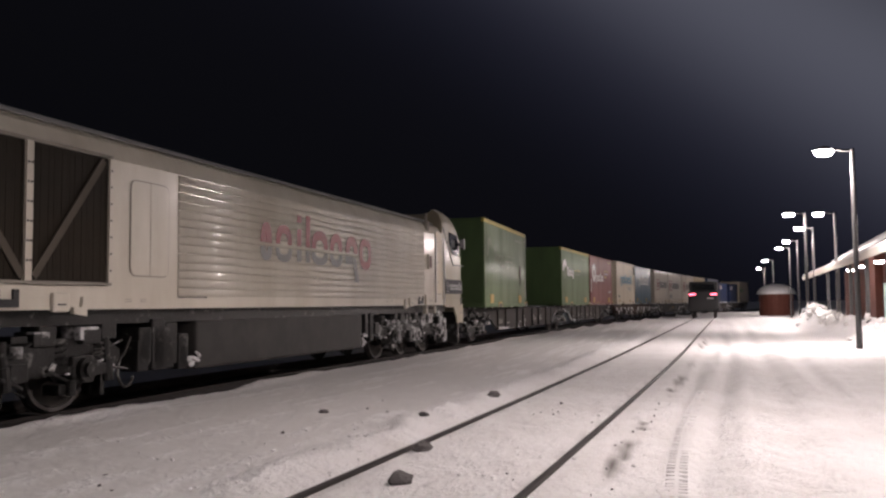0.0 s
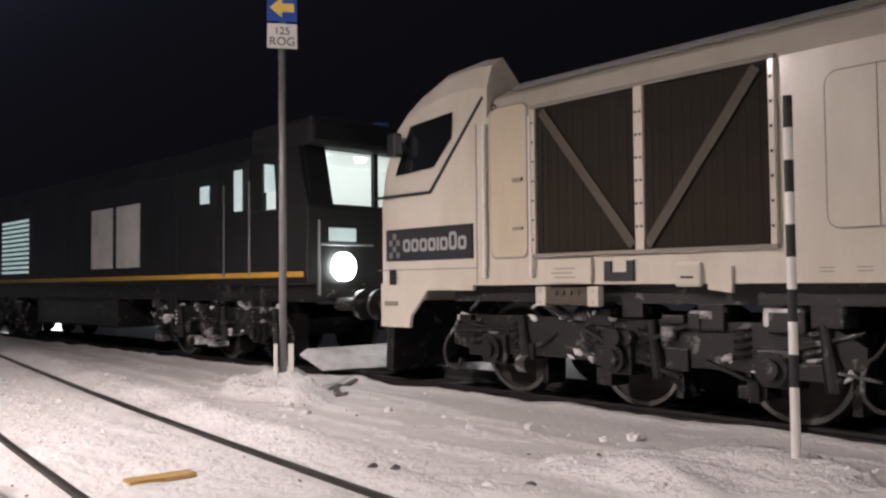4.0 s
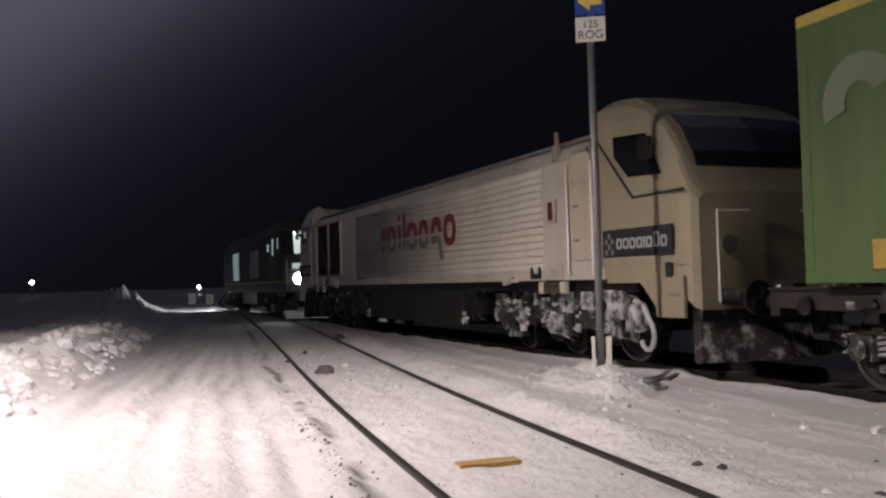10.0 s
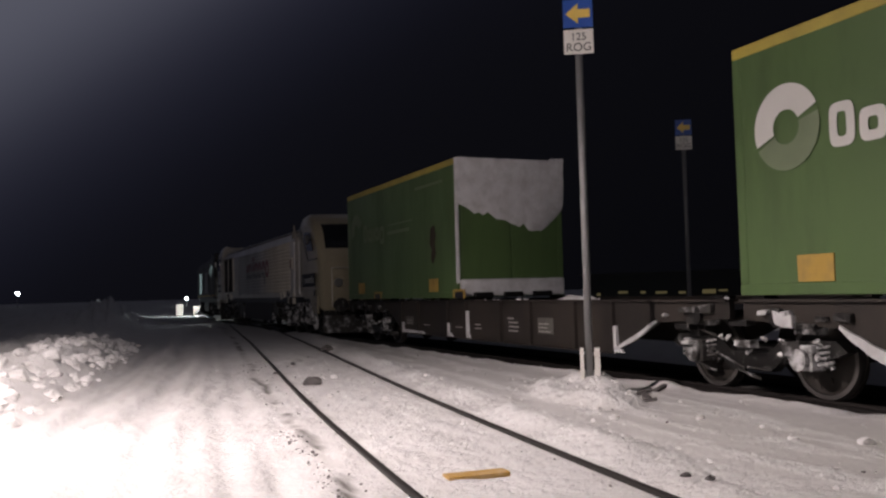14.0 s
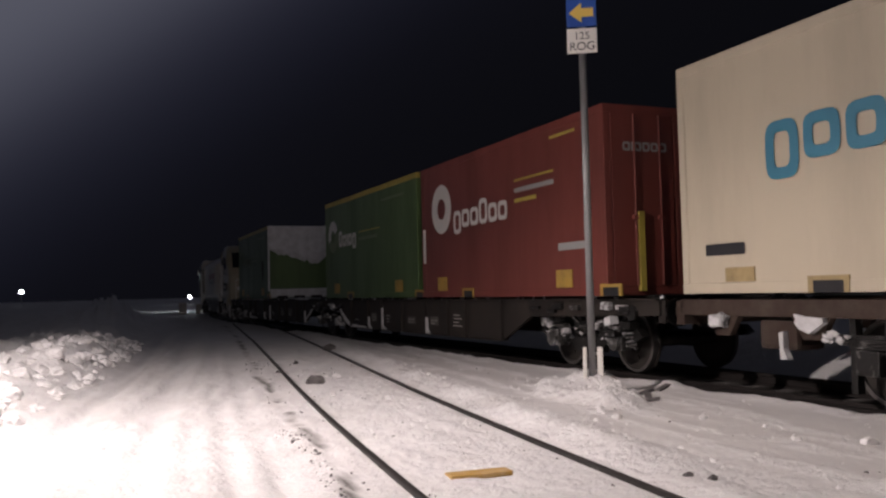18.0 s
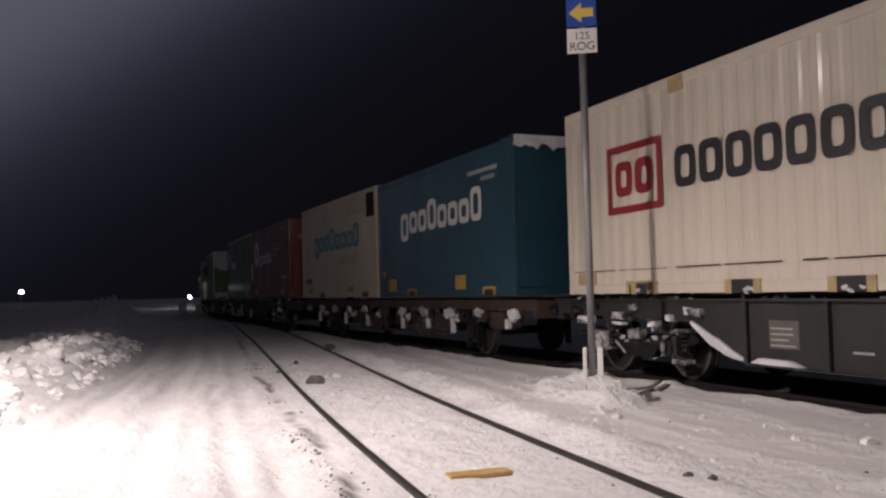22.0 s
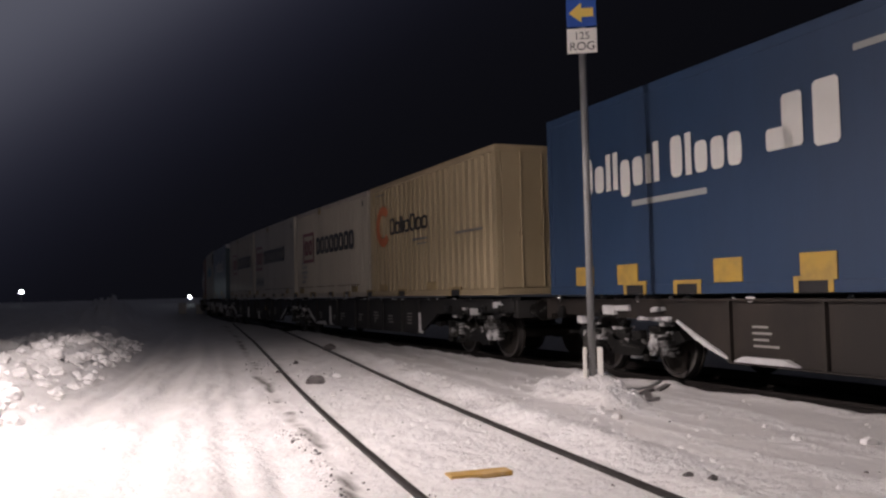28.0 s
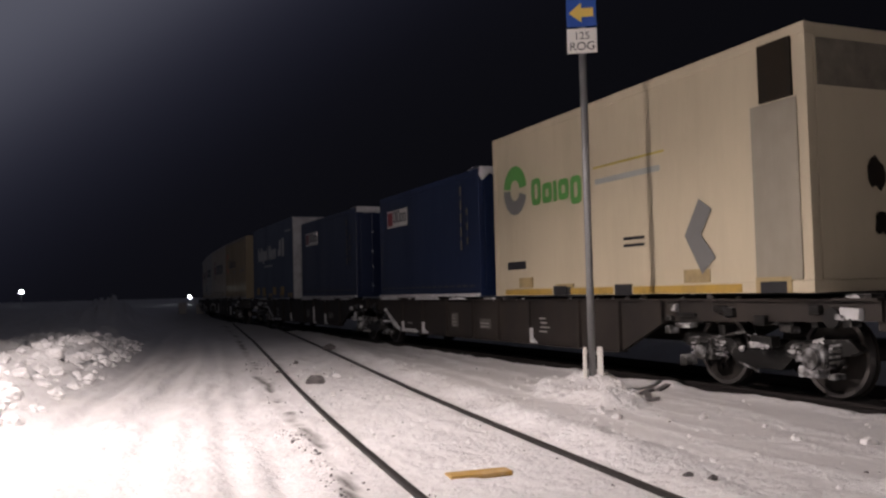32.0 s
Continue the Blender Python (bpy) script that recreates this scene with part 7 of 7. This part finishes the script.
part("vent", boxes((x(140.5), x(141.0), YF - 0.014, YF + 0.02, 3.42, 4.08), bev=0.006), M_GRILL, root, "dark grimy vent")
part("stain_panel", boxes((x(140.35), x(141.05), YF - 0.003, YF + 0.01, 1.4, 3.4)), mat("grey_stained_paint", (0.29, 0.26, 0.205), 0.7, var=0.2, scale=3, dirt=(0.2, 0.18, 0.15), dirt_amount=0.5, dscale=2, streak=5), root, "grey stained lower panel")
CARS.append((root, mid))

# ---------------- the train put together ----------------
CARS.append((white_loco(), 14.56))
CARS.append((dark_loco(), -7.1))
CARS.append(articulated_wagon(26.35, 59.55, (28.6, 42.95, 57.35), M_WAGON, 31))
CARS.append(two_axle_wagon(59.95, 76.1, (63.0, 73.2), 32))
CARS.append(articulated_wagon(76.5, 108.9, (78.7, 92.75, 106.8), M_WAGONGREY, 33))
CARS.append(articulated_wagon(109.5, 141.9, (111.8, 125.7, 139.9), M_WAGON, 34))

# ---------------- station side and far things ----------------
# parked rail vehicle with red tail lights on the siding
pv = thing("rail_tractor", "small dark rail vehicle parked on the siding with red tail lights", "rail vehicle", m=pose(72.5, near_y(72.5) + 0.75, 0.02, 0, 0, -4))
part("body", boxes((0, 4.5, -1.15, 1.15, 0.55, 2.2), bev=0.12), M_DKLOCO, pv)
part("cab", boxes((0.3, 2.6, -1.1, 1.1, 2.2, 2.95), bev=0.12), M_DKLOCO, pv)
part("rear_window", boxes((0.27, 0.29, -0.85, 0.85, 2.3, 2.75)), M_GLASS, pv)
for y in (-0.82, 0.82):
    part("tail_light", boxes((-0.03, 0.0, y - 0.24, y + 0.24, 1.86, 2.0)), M_TAIL, pv, "glowing red tail light")
    for x in (0.8, 3.6):
        bm = bmesh.new()
        cyl(bm, (x, y, 0.42), "y", 0.42, 0.15, 24)
        part("wheel", bm, M_WHEEL, pv)
part("number_plate", boxes((-0.02, 0.0, -0.8, -0.3, 1.55, 1.68)), M_PLATE, pv)


def station():
    root = thing("station_building", "red-brown wooden station building with a snowy roof and lit porch", "building", m=pose(26.5, -8.35, 0, 0, 0, -3.5))
    part("wall", boxes((0, 38, -6, 0, 0, 3.3)), M_WOOD, root, "red-brown boarded wall")
    n = 110
    for i in range(n):
        x = 38 * i / n
        part("board", boxes((x + 0.02, x + 38 / n - 0.03, 0.0, 0.03, 0.1, 3.3)), M_WOOD, root)
    bm = bmesh.new()
    slab(bm, [(-0.8, 0), (38.8, 0), (38.8, 0.16), (-0.8, 0.16)], 0, 1)
    for v in bm.verts:
        t = v.co.y
        v.co = Vector((v.co.x, 2.6 - t * 6.0, v.co.z + 3.0 + t * 2.5))
    part("roof", bm, M_SNOW, root, "snow-covered roof slope")
    bm = bmesh.new()
    slab(bm, [(-0.8, 0), (38.8, 0), (38.8, 0.16), (-0.8, 0.16)], 0, 1)
    for v in bm.verts:
        t = v.co.y
        v.co = Vector((v.co.x, -3.4 - t * 5.0, v.co.z + 5.5 - t * 2.3))
    part("roof", bm, M_SNOW, root)
    part("eave_board", boxes((-0.8, 38.8, 2.55, 2.65, 2.82, 3.05)), M_TRIM, root, "pale eave board")
    bm = bmesh.new()
    for v in ((0, -6, 3.3), (0, 0, 3.3), (0, -3.2, 5.4)):
        bm.verts.new(v)
    bm.faces.new(bm.verts[:])
    r = bmesh.ops.extrude_face_region(bm, geom=bm.faces[:])
    for v in r["geom"]:
        if isinstance(v, bmesh.types.BMVert):
            v.co.x += 0.2
    bmesh.ops.recalc_face_normals(bm, faces=bm.faces[:])
    part("gable", bm, M_WOOD, root)
    for x in (3, 8, 13, 18, 23):
        part("porch_post", boxes((x - 0.07, x + 0.07, 2.3, 2.44, 0, 2.9)), M_POST, root)
    for x, m in ((6, M_WARM), (11, M_WARM), (16, M_WARM)):
        w = part("window", boxes((x, x + 1.2, 0.03, 0.07, 1.1, 2.3)), m, root, "lit window")
        part("window_frame", boxes((x - 0.08, x + 1.28, 0.03, 0.10, 1.02, 1.1), (x - 0.08, x + 1.28, 0.03, 0.10, 2.3, 2.38), (x - 0.08, x, 0.03, 0.10, 1.1, 2.3), (x + 1.2, x + 1.28, 0.03, 0.10, 1.1, 2.3), (x + 0.57, x + 0.63, 0.07, 0.10, 1.1, 2.3)), M_TRIM, w)
    # taller cross-wing further along
    bm = bmesh.new()
    for q in ((21, 0.4, 0), (21, -6.4, 0), (21, -6.4, 4.1), (21, -3.0, 6.0), (21, 0.4, 4.1)):
        bm.verts.new(q)
    bm.faces.new(bm.verts[:])
    r = bmesh.ops.extrude_face_region(bm, geom=bm.faces[:])
    for v in r["geom"]:
        if isinstance(v, bmesh.types.BMVert):
            v.co.x += 12
    bmesh.ops.recalc_face_normals(bm, faces=bm.faces[:])
    part("cross_wing", bm, M_WOOD, root, "taller boarded wing")
    for sy in (-1, 1):
        bm = bmesh.new()
        slab(bm, [(20.4, 0), (33.6, 0), (33.6, 0.2), (20.4, 0.2)], 0, 1)
        for v in bm.verts:
            t = v.co.y
            v.co = Vector((v.co.x, -3.0 + sy * 4.2 * t, v.co.z + 6.05 - 2.35 * t))
        part("roof", bm, M_SNOW, root)
    part("door", boxes((19.5, 20.6, 0.03, 0.08, 0.1, 2.2)), M_COOL, root, "lit glazed door")
    for x in (7, 12, 17, 22):
        bm = bmesh.new()
        cyl(bm, (x, 1.4, 2.9), "z", 0.16, 0.08, 16)
        part("porch_lamp", bm, M_LAMP, root, "bright porch lamp")
    return root


station()
hut = thing("shelter", "small domed shelter with snow on its roof", "shelter", m=pose(86, -8.3, 0))
bm = bmesh.new()
cyl(bm, (0, 0, 1.0), "z", 1.5, 2.0, 20)
part("wall", bm, M_WOOD, hut)
bm = bmesh.new()
bmesh.ops.create_uvsphere(bm, u_segments=20, v_segments=10, radius=1.7)
for v in bm.verts:
    v.co.z = max(0, v.co.z) * 0.55 + 2.0
part("roof", bm, M_SNOW, hut, "snow dome")

sg = thing("signal_lamp", "yard lamp on a thin mast beyond the train", "street lamp", m=pose(115, 16, 0))
bm = bmesh.new()
cyl(bm, (0, 0, 2.4), "z", 0.06, 4.8, 10)
part("post", bm, M_GALV, sg)
part("lamp_head", boxes((-0.3, 0.3, -0.7, 0.7, 4.75, 4.95)), M_LAMPFAR, sg)

far_house = thing("warehouse", "low dark warehouse with a row of dim lit windows", "building", m=pose(-86, 78, 0, 0, 0, 40))
part("wall", boxes((-26, 26, 0, 8, 0, 3.2)), M_DKLOCO, far_house)
part("roof", boxes((-26.5, 26.5, -0.4, 8.4, 3.2, 3.4)), M_DKLOCO, far_house)
for i in range(18):
    x = -24 + i * 2.7
    x += (i * 37 % 11) * 0.09
    part("window", boxes((x, x + 0.5 + (i * 53 % 7) * 0.2, -0.04, 0.0, 0.35 + (i * 29 % 5) * 0.06, 0.72 + (i * 31 % 4) * 0.06)), mat("dim_window", (0.3, 0.3, 0.2), 0.5, emit=(1.0, 0.8, 0.35), power=0.06) if i == 0 else bpy.data.materials["dim_window"], far_house)
for x, y, z, r in ((-300, -27.5, 4.1, 0.55), (-180, 13.9, 1.35, 0.28)):
    fl = thing("far_lamp", "far white lamp on a low mast in the dark", "street lamp", "far lamps", m=pose(x, y, 0))
    bm = bmesh.new()
    cyl(bm, (0, 0, z / 2), "z", 0.08, z, 8)
    part("post", bm, M_GALV, fl)
    bm = bmesh.new()
    bmesh.ops.create_icosphere(bm, subdivisions=2, radius=r, matrix=Matrix.Translation((0, 0, z + r * 0.5)))
    part("lamp", bm, M_LAMPFAR, fl, "glowing lamp")

# Two low pale boxes standing for white spots by the far bank.
for x, y, hh in ((-75.0, 5.2, 0.95), (-74.0, 6.5, 0.8)):
    cb = part("pale_low_box", boxes((-0.35, 0.35, -0.3, 0.3, 0, hh), bev=0.03), M_TRIM)
    cb.matrix_basis = pose(x, y, 0)
    tagged(cb, "pale low box standing beside the snow bank", "cabinet", "trackside cabinets")


# ---------------- what moves ----------------
def motions():
    rows_t = [i * 0.8 for i in range(41)]
    for ob, mid in CARS:
        rows = []
        for t in rows_t:
            x, y, th = arc(mid + run(t))
            rows.append((t, pose(x, y, 0, 0, 0, math.degrees(th))))
        walk(ob, rows)
    for ws, r, x in WHEELSETS:
        rows, t, last = [], 0.0, None
        while True:
            rows.append((t, pose(x, 0, RAIL_TOP + r, 0, math.degrees(run(t) / r) % 360, 0)))
            if t >= 32.0:
                break
            v = abs(run(t + 0.05) - run(t)) / 0.05
            t = min(32.0, t + max(0.0667, math.floor(1.25 * r / v * 30) / 30))
        walk(ws, rows)


motions()
